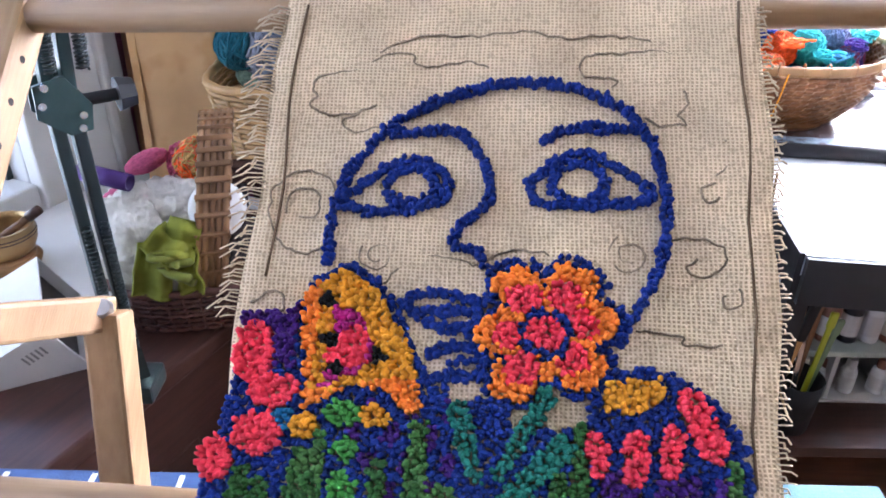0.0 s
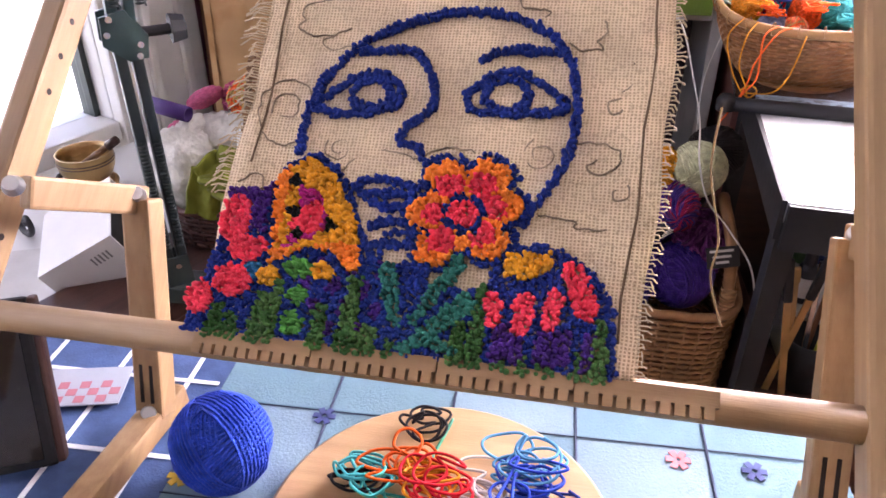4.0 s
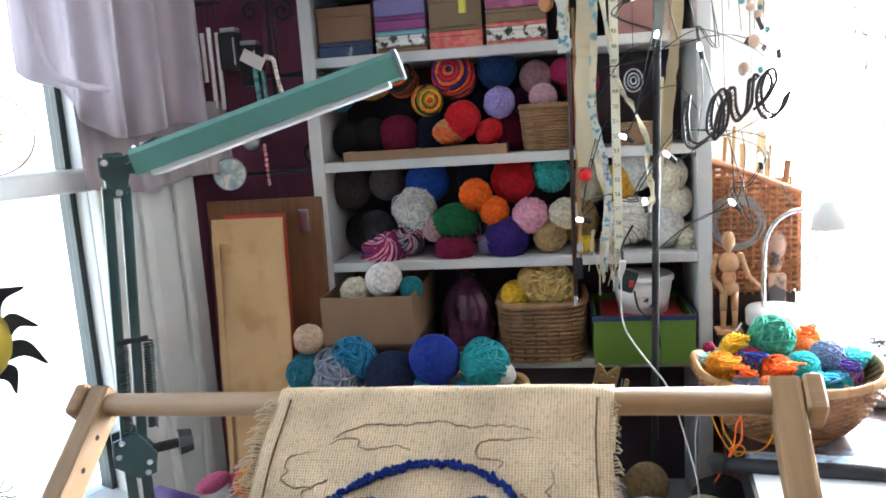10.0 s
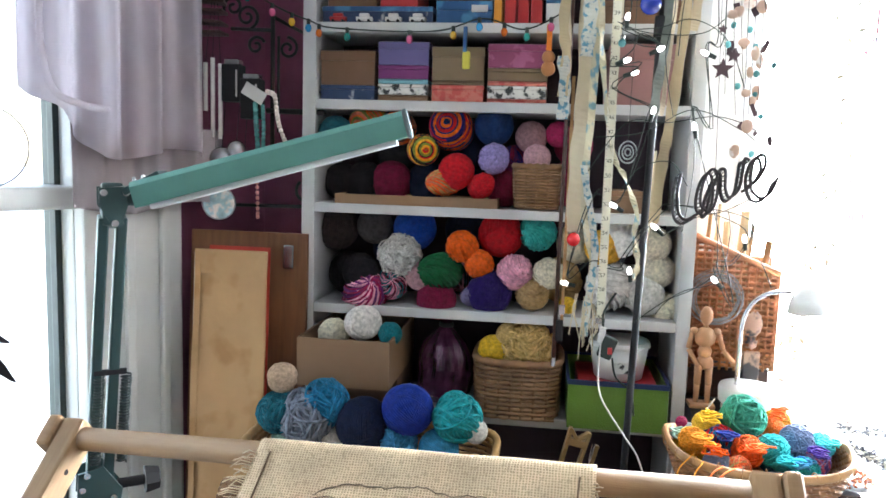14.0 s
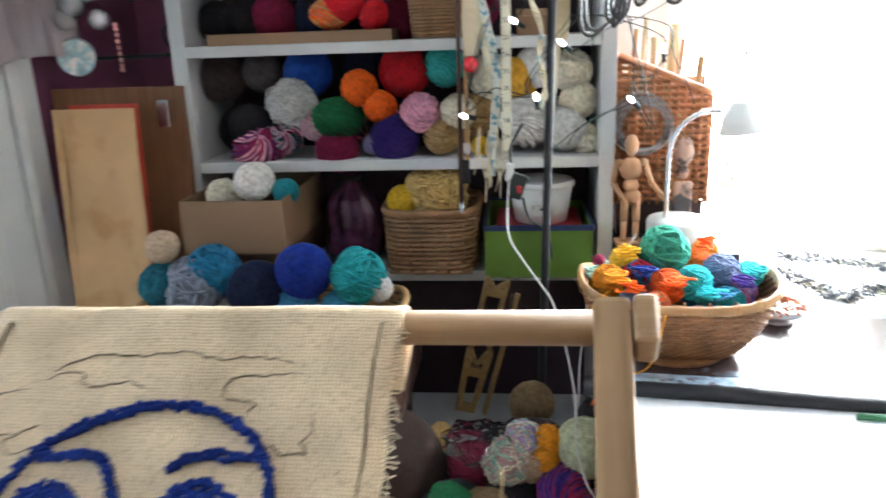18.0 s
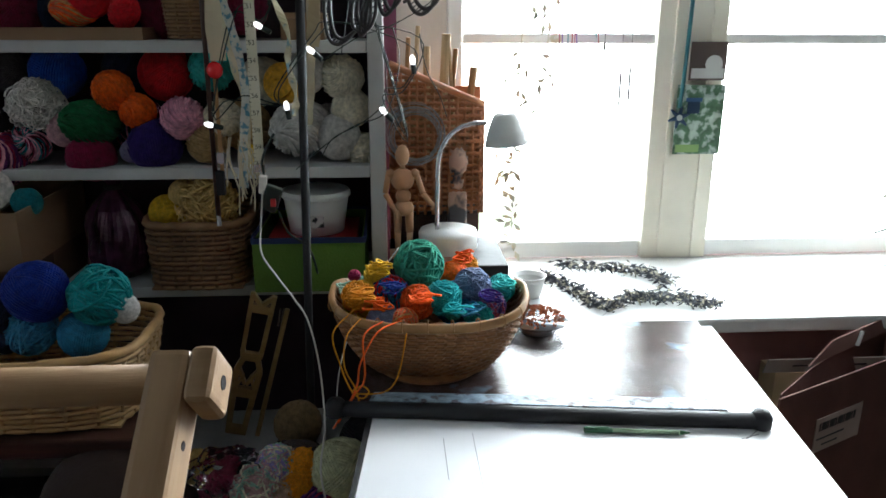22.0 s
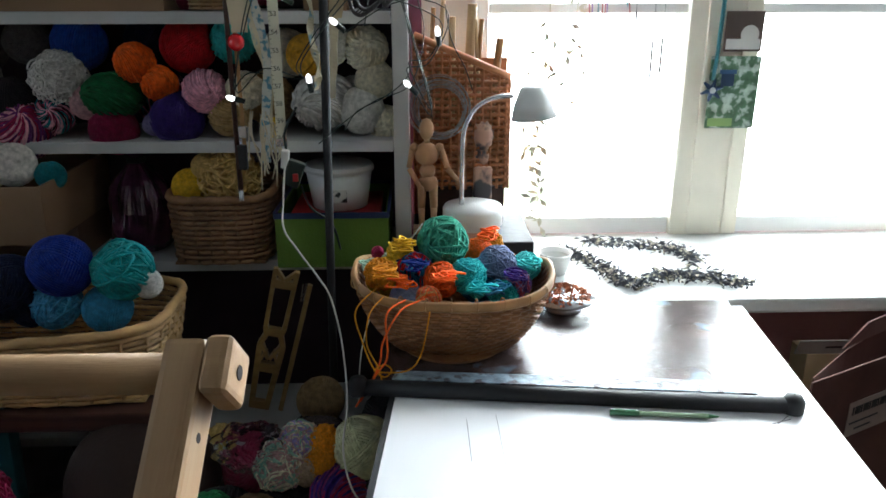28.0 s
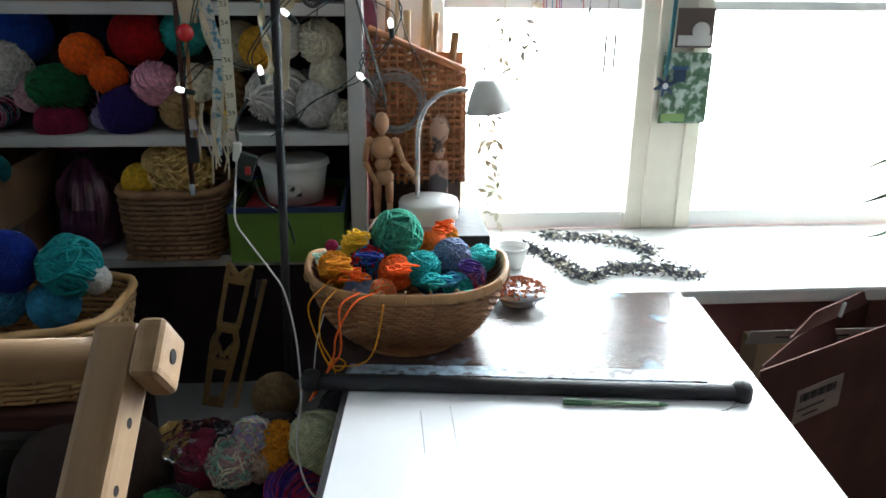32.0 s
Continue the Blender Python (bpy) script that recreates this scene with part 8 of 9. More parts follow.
ribbon("mottled grey strip hanging by the pole", [(0.232, HY - 0.02, 1.72), (0.231, HY - 0.02, 1.55), (0.222, HY - 0.02, 1.46), (0.217, HY - 0.02, 1.40)], 0.016, M_RIBGREY, 0.5, seed=11)
ribbon("wide cream strip hanging by the pole", [(0.295, HY + 0.01, 1.932), (0.292, HY + 0.01, 1.74), (0.286, HY + 0.01, 1.62), (0.28, HY + 0.01, 1.55)], 0.017, M_RIBCREAM, 0.3, seed=12)
ribbon("pale lilac strip hanging low by the shelf", [(0.228, HY + 0.03, 1.34), (0.226, HY + 0.03, 1.23), (0.222, HY + 0.03, 1.15), (0.216, HY + 0.03, 1.09)], 0.012, M_RIBCREAM, 0.3, seed=13)
ribbon("thin cream strip crossing the shelf boxes", [(0.045, HY - 0.01, 1.70), (0.06, HY - 0.01, 1.6), (0.068, HY - 0.01, 1.52)], 0.006, M_RIBCREAM, 0.3, seed=14)
ribbon("brown velvet strip hanging near the window", [(0.36, HY, 1.932), (0.358, HY, 1.74), (0.352, HY, 1.64)], 0.016, M_RIBTAN, 0.3, seed=15)
rt = random.Random(17)
ends = []
for k in range(16):
    x = 0.125 + rt.gauss(0, 0.012)
    z = 1.06 + rt.uniform(-0.02, 0.02)
    ends.append(smooth_line([(x, HY - 0.02, z), (x + rt.uniform(-0.01, 0.01), HY - 0.02, z - 0.035), (x + rt.uniform(-0.012, 0.012), HY - 0.02 + rt.uniform(-0.01, 0.01), z - rt.uniform(0.05, 0.1))], 4))
tagged(tubes("ribbon_fringe", ends, 0.0014, M_RIBCREAM, None, 4), "frayed cream thread ends under the ribbons", "fringe", kind="stuff")
tagged(part("red_bell", egg(0.09, HY - 0.03, 1.178, 0.012, 0.012, 0.0125), mat("glossy_red", (0.6, 0.012, 0.015), 0.2, spec=0.6), smooth=True), "small glossy red bell tied on the ribbons", "bell")

# tape measure with its figures
M_TAPE = mat("ivory_measuring_tape", (0.64, 0.6, 0.46), 0.5, vary=0.05)
M_INK = mat("black_ink", (0.02, 0.02, 0.02), 0.6)
tape = thing("tape_measure", "ivory tailor's tape measure hanging with black figures", "tape", pose(0.145, HY - 0.028, 0.0))
TAPE0 = 1.03
part("band", span(-0.0075, 0.0075, 0.0, 0.0006, TAPE0, 1.932), M_TAPE, tape)
part("end_clip", span(-0.0082, 0.0082, -0.0008, 0.0012, TAPE0 - 0.004, TAPE0 + 0.008), M_STEEL, tape, "metal end clip")
for k in range(60, 26, -1):
    z = 1.039 + (60 - k) * 0.0254
    if z > 1.9:
        break
    cu = bpy.data.curves.new("figure", "FONT")
    cu.body = str(k)
    cu.size = 0.0098
    cu.align_x, cu.align_y = "CENTER", "CENTER"
    cu.extrude = 0.0001
    tmp = bpy.data.objects.new("tmp", cu)
    me = bpy.data.meshes.new_from_object(tmp)
    bpy.data.objects.remove(tmp)
    me.materials.clear()
    me.materials.append(M_INK)
    fo = new("figure", me)
    fo.parent = tape
    fo.matrix_local = pose(0, -0.0003, z, 90, 0, 0)
tick = []
for k in range(130):
    z = TAPE0 + 0.012 + k * 0.00635
    wd = 0.005 if k % 4 == 0 else 0.0025
    tick.append(span(-0.0075, -0.0075 + wd, -0.0003, -0.0001, z, z + 0.0006))
part("tick_scale", merge(*tick), M_INK, tape)["kind"] = "stuff"

# fairy lights: dark wires with small bulbs, their white glints put in as glow
M_CORD = mat("dark_green_cord", (0.012, 0.022, 0.018), 0.5)
# Every bulb glows to paint glints; only one of them is lit.
M_BULB = glow("white_bulb_glint_glow", (0.95, 0.97, 1.0), 1.6)
BULBS = [(0.165, 1.492), (0.18, 1.472), (0.221, 1.513), (0.294, 1.506), (0.214, 1.407), (0.283, 1.381), (0.162, 1.564), (0.157, 1.241), (0.23, 1.206), (0.191, 1.126), (0.335, 1.119), (0.379, 1.193), (0.078, 1.10), (0.20, 1.70), (0.31, 1.72), (0.26, 1.62)]
lights = thing("fairy_lights", "tangled dark fairy light string, bulb glints put in as glow", "lights")
rl = random.Random(23)
for k, (x, z) in enumerate(BULBS):
    y = HY - 0.035 + 0.01 * math.sin(k)
    a = rl.uniform(-1.4, 1.4)
    d = Vector((math.sin(a), 0, math.cos(a)))
    c = Vector((x, y, z))
    bm = egg(0, 0, 0, 0.0042, 0.0042, 0.0078)
    bmesh.ops.transform(bm, matrix=Matrix.Translation(c) @ d.to_track_quat("Z", "Y").to_matrix().to_4x4(), verts=bm.verts)
    part("bulb", bm, M_BULB, lights, "bulb with its white glint put in as glow", smooth=True)
    part("socket", rod(c - d * 0.006, c - d * 0.02, 0.0042, 0.0036, 8), M_CORD, lights)
order = [13, 6, 2, 0, 1, 4, 7, 12, 9, 8, 11, 10, 5, 3, 14, 15]
way = []
for k in order:
    x, z = BULBS[k]
    way.append((x + rl.uniform(-0.012, 0.012), HY - 0.03 + rl.uniform(-0.012, 0.02), z + rl.uniform(0.008, 0.022)))
    way.append((x + rl.uniform(-0.04, 0.04), HY - 0.03 + rl.uniform(-0.01, 0.02), z + rl.uniform(-0.04, 0.04)))
for o in range(2):
    tubes("cord", [smooth_line([Vector(p) + Vector((rl.gauss(0, 0.006), rl.gauss(0, 0.004), rl.gauss(0, 0.006))) for p in way], 6)], 0.001, M_CORD, lights, 5)
for pts in ([(0.11, 1.30), (0.17, 1.385), (0.24, 1.388), (0.33, 1.40), (0.40, 1.37), (0.42, 1.33)], [(0.16, 1.545), (0.22, 1.55), (0.27, 1.56), (0.33, 1.53), (0.36, 1.45)], [(0.145, 1.555), (0.2, 1.54), (0.29, 1.54), (0.34, 1.58)], [(0.12, 1.36), (0.2, 1.37), (0.28, 1.41), (0.36, 1.38), (0.39, 1.36)], [(0.243, 1.19), (0.30, 1.225), (0.345, 1.24), (0.40, 1.27), (0.43, 1.30)], [(0.33, 1.24), (0.34, 1.17), (0.335, 1.13), (0.30, 1.10), (0.26, 1.08), (0.24, 1.05)], [(0.35, 1.24), (0.36, 1.19), (0.34, 1.12), (0.29, 1.095), (0.25, 1.07), (0.2, 1.03)], [(0.39, 1.23), (0.40, 1.18), (0.42, 1.14), (0.43, 1.11)], [(0.19, 1.93), (0.2, 1.75), (0.24, 1.6), (0.23, 1.5), (0.25, 1.4)], [(0.33, 1.93), (0.32, 1.7), (0.26, 1.62), (0.25, 1.5)], [(0.27, 1.46), (0.285, 1.38), (0.29, 1.3), (0.275, 1.2)], [(0.28, 1.93), (0.30, 1.75), (0.34, 1.66), (0.38, 1.6), (0.40, 1.5)], [(0.17, 1.27), (0.2, 1.31), (0.25, 1.32), (0.28, 1.28)]):
    tubes("cord", [smooth_line([(x, HY - 0.032 + rl.uniform(-0.012, 0.012), z) for x, z in pts], 8)], 0.0009, M_CORD, lights, 5)

# wire word
word = thing("wire_word", "dark wire word ornament reading Love in script", "ornament", pose(0.262, HY - 0.05, 1.215, 0, 0, 0))
M_DARKWIRE = mat("dark_beaded_wire", (0.03, 0.025, 0.025), 0.45, vary=0.5, scale=300)
LETTERS = {
    "L": [(0.0, 0.085), (-0.004, 0.05), (0.0, 0.015), (0.012, 0.004), (0.028, 0.012), (0.036, 0.02)],
    "o": [(0.05, 0.018), (0.036, 0.03), (0.036, 0.06), (0.044, 0.085), (0.056, 0.09), (0.062, 0.06), (0.058, 0.03), (0.046, 0.017), (0.05, 0.05), (0.06, 0.08)],
    "v": [(0.062, 0.092), (0.072, 0.09), (0.074, 0.06), (0.082, 0.045), (0.096, 0.06), (0.10, 0.09), (0.102, 0.11), (0.11, 0.108)],
    "e": [(0.108, 0.062), (0.124, 0.075), (0.136, 0.10), (0.132, 0.118), (0.12, 0.112), (0.113, 0.085), (0.118, 0.058), (0.132, 0.046), (0.148, 0.056), (0.158, 0.082)],
}
for ch, pts in LETTERS.items():
    for o in (-0.0038, 0.0038):
        tubes("letter", [smooth_line([(x + o, 0.0, z + o) for x, z in pts], 8)], 0.003, M_DARKWIRE, word, 5)
    line = smooth_line([(x, 0.0, z) for x, z in pts], 8)
    tubes("cross_wire", [[p + Vector((-0.0035, 0, -0.003)), p + Vector((0.0035, 0, 0.003))] for p in line[::2]], 0.0011, M_DARKWIRE, word, 4)["kind"] = "stuff"
part("cord", rod((0.06, 0, 0.09), (0.05, 0.05, 0.716), 0.0006, n=4), M_CORD, word)

# glass balls, stars and shells hung near the window
M_COBALTGLASS = mat("cobalt_glass", (0.01, 0.03, 0.3), 0.06, vary=0.2, spec=0.8, bump=0)
M_WHITEGLASS = mat("milk_glass", (0.66, 0.66, 0.66), 0.15, vary=0.03, bump=0)


def bauble(x, z, r, material, label, y=HY - 0.04, top=1.93):
    t = thing("hanging_ball", label, "ornament", group="hanging balls")
    part("globe", egg(x, y, z, r, r, r), material, t, smooth=True)
    part("cap", rod((x, y, z + r * 0.95), (x, y, z + r + 0.006), 0.004, n=8), M_STEEL, t)
    part("cord", rod((x, y, z + r + 0.006), (x + 0.004, y + 0.03, top), 0.0005, n=4), M_CORD, t)


bauble(0.198, 1.65, 0.0165, M_COBALTGLASS, "cobalt blue glass ball on a thread")
bauble(0.199, 1.585, 0.0185, M_COBALTGLASS, "cobalt blue glass ball on a thread")
bauble(0.248, 1.64, 0.031, M_WHITEGLASS, "milky white light bulb ornament on a thread")
bauble(0.155, 1.52, 0.007, M_TEALBEAD, "small teal bead on a thread")
M_SHELLPINK = mat("shell_and_wood_bits", (0.5, 0.33, 0.24), 0.6, second=(0.66, 0.6, 0.54), mix_scale=40)
M_DARKSTAR = mat("dark_maroon_metal", (0.06, 0.03, 0.035), 0.5)
mob = thing("shell_mobile", "shell and driftwood mobile hung near the window", "mobile")
rm = random.Random(8)
for k in range(46):
    u = rm.random()
    x = 0.335 + 0.055 * u + rm.gauss(0, 0.014)
    z = 1.74 - 0.40 * u + rm.gauss(0, 0.02)
    kind = rm.random()
    y = HY - 0.03 + rm.gauss(0, 0.012)
    if kind < 0.5:
        part("shell", egg(x, y, z, rm.uniform(0.005, 0.011), 0.004, rm.uniform(0.006, 0.013)), M_SHELLPINK, mob, smooth=True)
    elif kind < 0.75:
        part("metal_leaf", box(rm.uniform(0.006, 0.014), 0.001, rm.uniform(0.01, 0.024), (x, y, z), 0, (0, rm.uniform(-50, 50), rm.uniform(-40, 40))), M_DARKSTAR, mob)
    else:
        part("bead", egg(x, y, z, 0.005, 0.005, 0.006), M_TEALBEAD, mob, smooth=True)
for k in range(7):
    x = 0.32 + 0.012 * k
    tubes("thread", [smooth_line([(x, HY, 1.932), (x + 0.004, HY - 0.03, 1.6), (x + rm.uniform(0, 0.02), HY - 0.03, 1.36 + rm.uniform(0, 0.12))], 5)], 0.0006, M_CORD, mob, 4)
star = thing("metal_star", "dark metal star ornament on a thread", "star")
for cx, cz, r in ((0.322, 1.478, 0.019), (0.318, 1.543, 0.009), (0.338, 1.50, 0.013)):
    vv = []
    for k in range(10):
        a = 6.283 * k / 10 + 0.3
        q = r if k % 2 == 0 else r * 0.45
        vv.append((cx + q * math.cos(a), HY - 0.045, cz + q * math.sin(a)))
    part("star_plate", merge(slab([(v[0], v[2]) for v in vv], 0.0, 0.002)), M_DARKSTAR, star).matrix_local = pose(0, HY - 0.045, 0, 90, 0, 0)
part("thread", rod((0.322, HY - 0.045, 1.5), (0.325, HY, 1.932), 0.0005, n=4), M_CORD, star)
dc = thing("dreamcatcher", "small grey hoop ornament with webbing", "ornament", pose(0.176, HY - 0.03, 1.335))
for r in (0.019, 0.012, 0.006):
    tubes("hoop", [[(r * 0.8 * math.cos(a), 0, r * math.sin(a)) for a in [6.283 * k / 24 for k in range(24)]]], 0.0014, M_WIRE, dc, 5, True)
part("thread", rod((0, 0, 0.019), (0.005, 0.03, 0.595), 0.0005, n=4), M_CORD, dc)

# white cable falling behind the bowl, and a thin cord
M_WHITECABLE = mat("white_cable", (0.6, 0.58, 0.55), 0.45, vary=0.05)
cable = thing("power_cable", "white power cable trailing down to the floor", "cable")
tubes("cable", [smooth_line([(0.150, 1.33, 1.02), (0.145, 1.31, 0.95), (0.148, 1.28, 0.913), (0.167, 1.28, 0.878), (0.195, 1.27, 0.84), (0.216, 1.25, 0.812), (0.234, 1.21, 0.755), (0.245, 1.14, 0.70), (0.243, 1.08, 0.66), (0.26, 1.05, 0.61), (0.30, 1.06, 0.56), (0.345, 1.05, 0.50), (0.37, 1.06, 0.43)], 8)], 0.0014, M_WHITECABLE, cable, 8)
part("plug", box(0.012, 0.01, 0.03, (0.149, 1.327, 1.008), 0.003, (10, 8, 0)), M_WHITECABLE, cable)
pl = thing("plug_adapter", "dark green cord plugs and a red switch", "plug", pose(0.16, 1.33, 0.985))
part("body", box(0.026, 0.018, 0.04, (0, 0, 0), 0.003, (0, 20, 0)), M_CORD, pl)
part("switch", box(0.008, 0.004, 0.012, (0.004, -0.011, -0.004), 0.001), M_REDBOX, pl, "red switch")
tubes("lead", [smooth_line([(0.01, 0, -0.02), (0.02, 0.02, -0.06), (0.05, 0.03, -0.09), (0.06, 0.05, -0.14)], 6), smooth_line([(-0.005, 0, 0.02), (-0.01, 0, 0.06), (0.01, 0, 0.1)], 6)], 0.002, M_CORD, pl, 5)
tagged(tubes("thin_cord", [smooth_line([(0.355, 1.34, 0.90), (0.30, 1.30, 0.83), (0.262, 1.25, 0.74), (0.255, 1.2, 0.66)], 8)], 0.0011, M_WHITECABLE, None, 5), "thin pale cord running down behind the bowl", "cord")
# coloured party lights strung along the upper shelf
party = thing("coloured_lights", "string of small coloured bulbs along the upper shelf", "lights")
sw = smooth_line([(-0.72, 1.44, 1.74), (-0.66, 1.46, 1.70), (-0.60, 1.47, 1.655), (-0.52, 1.49, 1.61), (-0.455, 1.485, 1.585), (-0.40, 1.485, 1.57), (-0.2, 1.485, 1.565), (-0.10, 1.485, 1.59), (-0.02, 1.485, 1.57), (0.05, 1.485, 1.60)], 12)
tubes("cord", [sw], 0.0016, M_CORD, party, 5)
PARTY = [mat("bulb_" + n, c, 0.25, vary=0.05, bump=0, spec=0.6) for n, c in (("amber", (0.7, 0.4, 0.03)), ("blue", (0.03, 0.25, 0.5)), ("orange", (0.7, 0.16, 0.02)), ("teal", (0.02, 0.3, 0.26)), ("pink", (0.65, 0.12, 0.25)))]
for k in range(15):
    p = sw[6 + k * 7]
    part("bulb", egg(p.x, p.y - 0.003, p.z - 0.016, 0.0065, 0.0065, 0.0085), PARTY[k % 5], party, smooth=True)
    part("socket", rod((p.x, p.y - 0.003, p.z - 0.009), (p.x, p.y - 0.002, p.z + 0.002), 0.004, n=8), M_CORD, party)
figs = thing("hook_figure", "small blue and orange clip ornament hung on the shelf edge", "ornament", pose(-0.135, 1.488, 1.53))
part("clip", box(0.008, 0.008, 0.05, (0, 0, 0.02), 0.002), M_BLUEBOX, figs)
part("charm", box(0.016, 0.008, 0.035, (0.003, 0, -0.02), 0.004), mat("yellow_green_charm", (0.5, 0.45, 0.06), 0.4), figs)
figs2 = thing("hook_figure", "small orange bear ornament hung on the shelf edge", "ornament", pose(0.03, 1.488, 1.53))
part("clip", box(0.011, 0.008, 0.05, (0, 0, 0.025), 0.002), mat("orange_plastic", (0.75, 0.2, 0.02), 0.35), figs2)
part("charm", merge(egg(0, 0, -0.012, 0.013, 0.008, 0.013), egg(0, 0, -0.034, 0.014, 0.009, 0.015)), mat("brown_resin", (0.4, 0.17, 0.06), 0.4), figs2, smooth=True)

# ---------------------------------------------------------------- round board with yarn scraps
disc = thing("round_board", "round pale wooden board lying on the blue cloth", "board", pose(-0.056, 0.366, 0.6395))
M_DISC = wood("birch_board", (0.46, 0.29, 0.155), (0.36, 0.21, 0.1), 0.45, 7)
part("board", lathe([(0.001, 0.0), (0.138, 0.0), (0.142, 0.003), (0.142, 0.010), (0.139, 0.0125), (0.001, 0.0125)], 72), M_DISC, disc)


def tangle(key, cx, cy, size, seed, loops=5, r=0.0014, z=0.655, place="on the round board"):
    """A few loose overlapping loops of one yarn."""
    rs = random.Random(seed)
    pts = []
    for k in range(loops + 2):
        ox, oy, ph = rs.gauss(0, size * 0.35), rs.gauss(0, size * 0.35), rs.uniform(0, 6)
        rx, ry = size * rs.uniform(0.45, 1.0), size * rs.uniform(0.3, 0.7)
        for i in range(7):
            a = ph + i * 0.9
            pts.append((cx + ox + rx * math.cos(a), cy + oy + ry * math.sin(a), z + 0.002 * k + rs.uniform(0, 0.006)))
    return strand("yarn_tangle", f"loose tangle of {key.replace('_', ' ')} yarn {place}", pts, key, r)


tangle("black", -0.087, 0.475, 0.024, 1, 3)
tangle("turquoise", -0.115, 0.405, 0.026, 2, 5)
tangle("black", -0.13, 0.40, 0.022, 12, 3)
tangle("orange", -0.088, 0.42, 0.026, 3, 5, z=0.659)
tangle("marigold", -0.075, 0.405, 0.024, 13, 4, z=0.661)
tangle("red", -0.065, 0.395, 0.026, 4, 5, z=0.663)
tangle("white", -0.03, 0.405, 0.024, 5, 4)
tangle("sky", 0.008, 0.43, 0.03, 6, 7, z=0.659)
tangle("cobalt", 0.015, 0.415, 0.026, 7, 6, z=0.662)
tangle("royal", 0.03, 0.40, 0.022, 17, 4)
tangle("violet", -0.05, 0.36, 0.03, 8, 5)
tangle("magenta", -0.09, 0.345, 0.03, 9, 5)
tangle("green", -0.02, 0.34, 0.03, 10, 5)
tangle("yellow", -0.12, 0.35, 0.028, 11, 5)
strand("yarn_end", "short green yarn end on the round board", [(-0.06, 0.487, 0.655), (-0.066, 0.46, 0.656), (-0.072, 0.435, 0.658)], "jade", 0.0016)
strand("yarn_strand", "long frayed jute thread hanging from the rug edge", [(0.152, 0.62, 0.92), (0.149, 0.60, 0.87), (0.16, 0.57, 0.82), (0.158, 0.56, 0.785), (0.172, 0.545, 0.745)], "string_tan", 0.0011)

for k, (key, x, y, z) in enumerate((("neon_orange", 0.385, 1.165, 0.878), ("marigold", 0.30, 1.175, 0.885), ("turquoise", 0.43, 1.165, 0.862), ("sky", 0.46, 1.17, 0.858), ("orange", 0.325, 1.165, 0.87), ("royal", 0.345, 1.19, 0.888),
                                   ("violet", 0.485, 1.185, 0.872), ("aqua", 0.505, 1.215, 0.88), ("yellow", 0.325, 1.235, 0.905), ("mint", 0.28, 1.235, 0.872), ("neon_orange", 0.45, 1.30, 0.895))):
    tangle(key, x, y, 0.016, 60 + k, 5, 0.0015, z - 0.011, "spilling in the woven bowl")

# ---------------------------------------------------------------- under the desk
bench = thing("low_shelf", "low dark wooden shelf under the desk", "shelf")
part("shelf_board", span(0.36, 0.84, 1.0, 1.34, 0.24, 0.262, 0.002), M_DARKWOOD, bench)
part("shelf_board", span(0.36, 0.84, 1.0, 1.34, 0.04, 0.062, 0.002), wood("reddish_plank", (0.22, 0.08, 0.04), (0.14, 0.05, 0.03), 0.5), bench)
for x in (0.36, 0.824):
    part("side_board", span(x, x + 0.016, 1.0, 1.34, 0.0, 0.4, 0.002), M_DARKWOOD, bench)
part("back_board", span(0.376, 0.824, 1.325, 1.335, 0.062, 0.6), M_DARKWOOD, bench)


def paint_bottle(x, y, z, body, cap, tall=0.1, r=0.017):
    t = thing("paint_bottle", "small plastic craft paint bottle with a screw cap", "bottle", pose(x, y, z), "paint bottles")
    part("body", lathe([(0.001, 0.0), (r, 0.0), (r * 1.02, 0.004), (r, tall * 0.62), (r * 0.75, tall * 0.72), (r * 0.5, tall * 0.74), (0.001, tall * 0.74)], 20), body, t, smooth=True)
    part("cap", lathe([(r * 0.62, tall * 0.73), (r * 0.64, tall * 0.74), (r * 0.6, tall), (0.001, tall)], 16), cap, t)
    part("label_band", lathe([(r * 1.03, tall * 0.12), (r * 1.04, tall * 0.13), (r * 1.04, tall * 0.48), (r * 1.02, tall * 0.5)], 20), M_WHITECARD, t)


rb = random.Random(4)
BOTTLE = [mat("bottle_" + n, c, 0.35, vary=0.06) for n, c in (("black", (0.015, 0.015, 0.02)), ("tan", (0.34, 0.24, 0.16)), ("white", (0.6, 0.6, 0.58)), ("green", (0.1, 0.2, 0.08)), ("brown", (0.2, 0.08, 0.05)), ("navy", (0.02, 0.04, 0.12)))]
for i in range(9):
    for j in range(2):
        b = BOTTLE[(i * 2 + j * 3) % 6]
        paint_bottle(0.475 + i * 0.037 + 0.006 * j, 1.15 + j * 0.05, 0.375, b, BOTTLE[2] if (i + j) % 2 else BOTTLE[0], 0.1 + 0.012 * rb.random())
tray = thing("plastic_tray", "white plastic stacking tray with small bottles", "tray", pose(0.62, 1.17, 0.262))
part("tray_base", span(-0.165, 0.165, -0.06, 0.1, 0.0, 0.006, 0.002), M_WHITECARD, tray)
part("tray_deck", span(-0.165, 0.165, -0.06, 0.1, 0.1, 0.112, 0.003), mat("grey_green_plastic", (0.36, 0.4, 0.36), 0.4), tray)
for x in (-0.16, -0.055, 0.055, 0.16):
    part("tray_post", span(x - 0.004, x + 0.004, -0.055, 0.095, 0.006, 0.1), M_WHITECARD, tray)
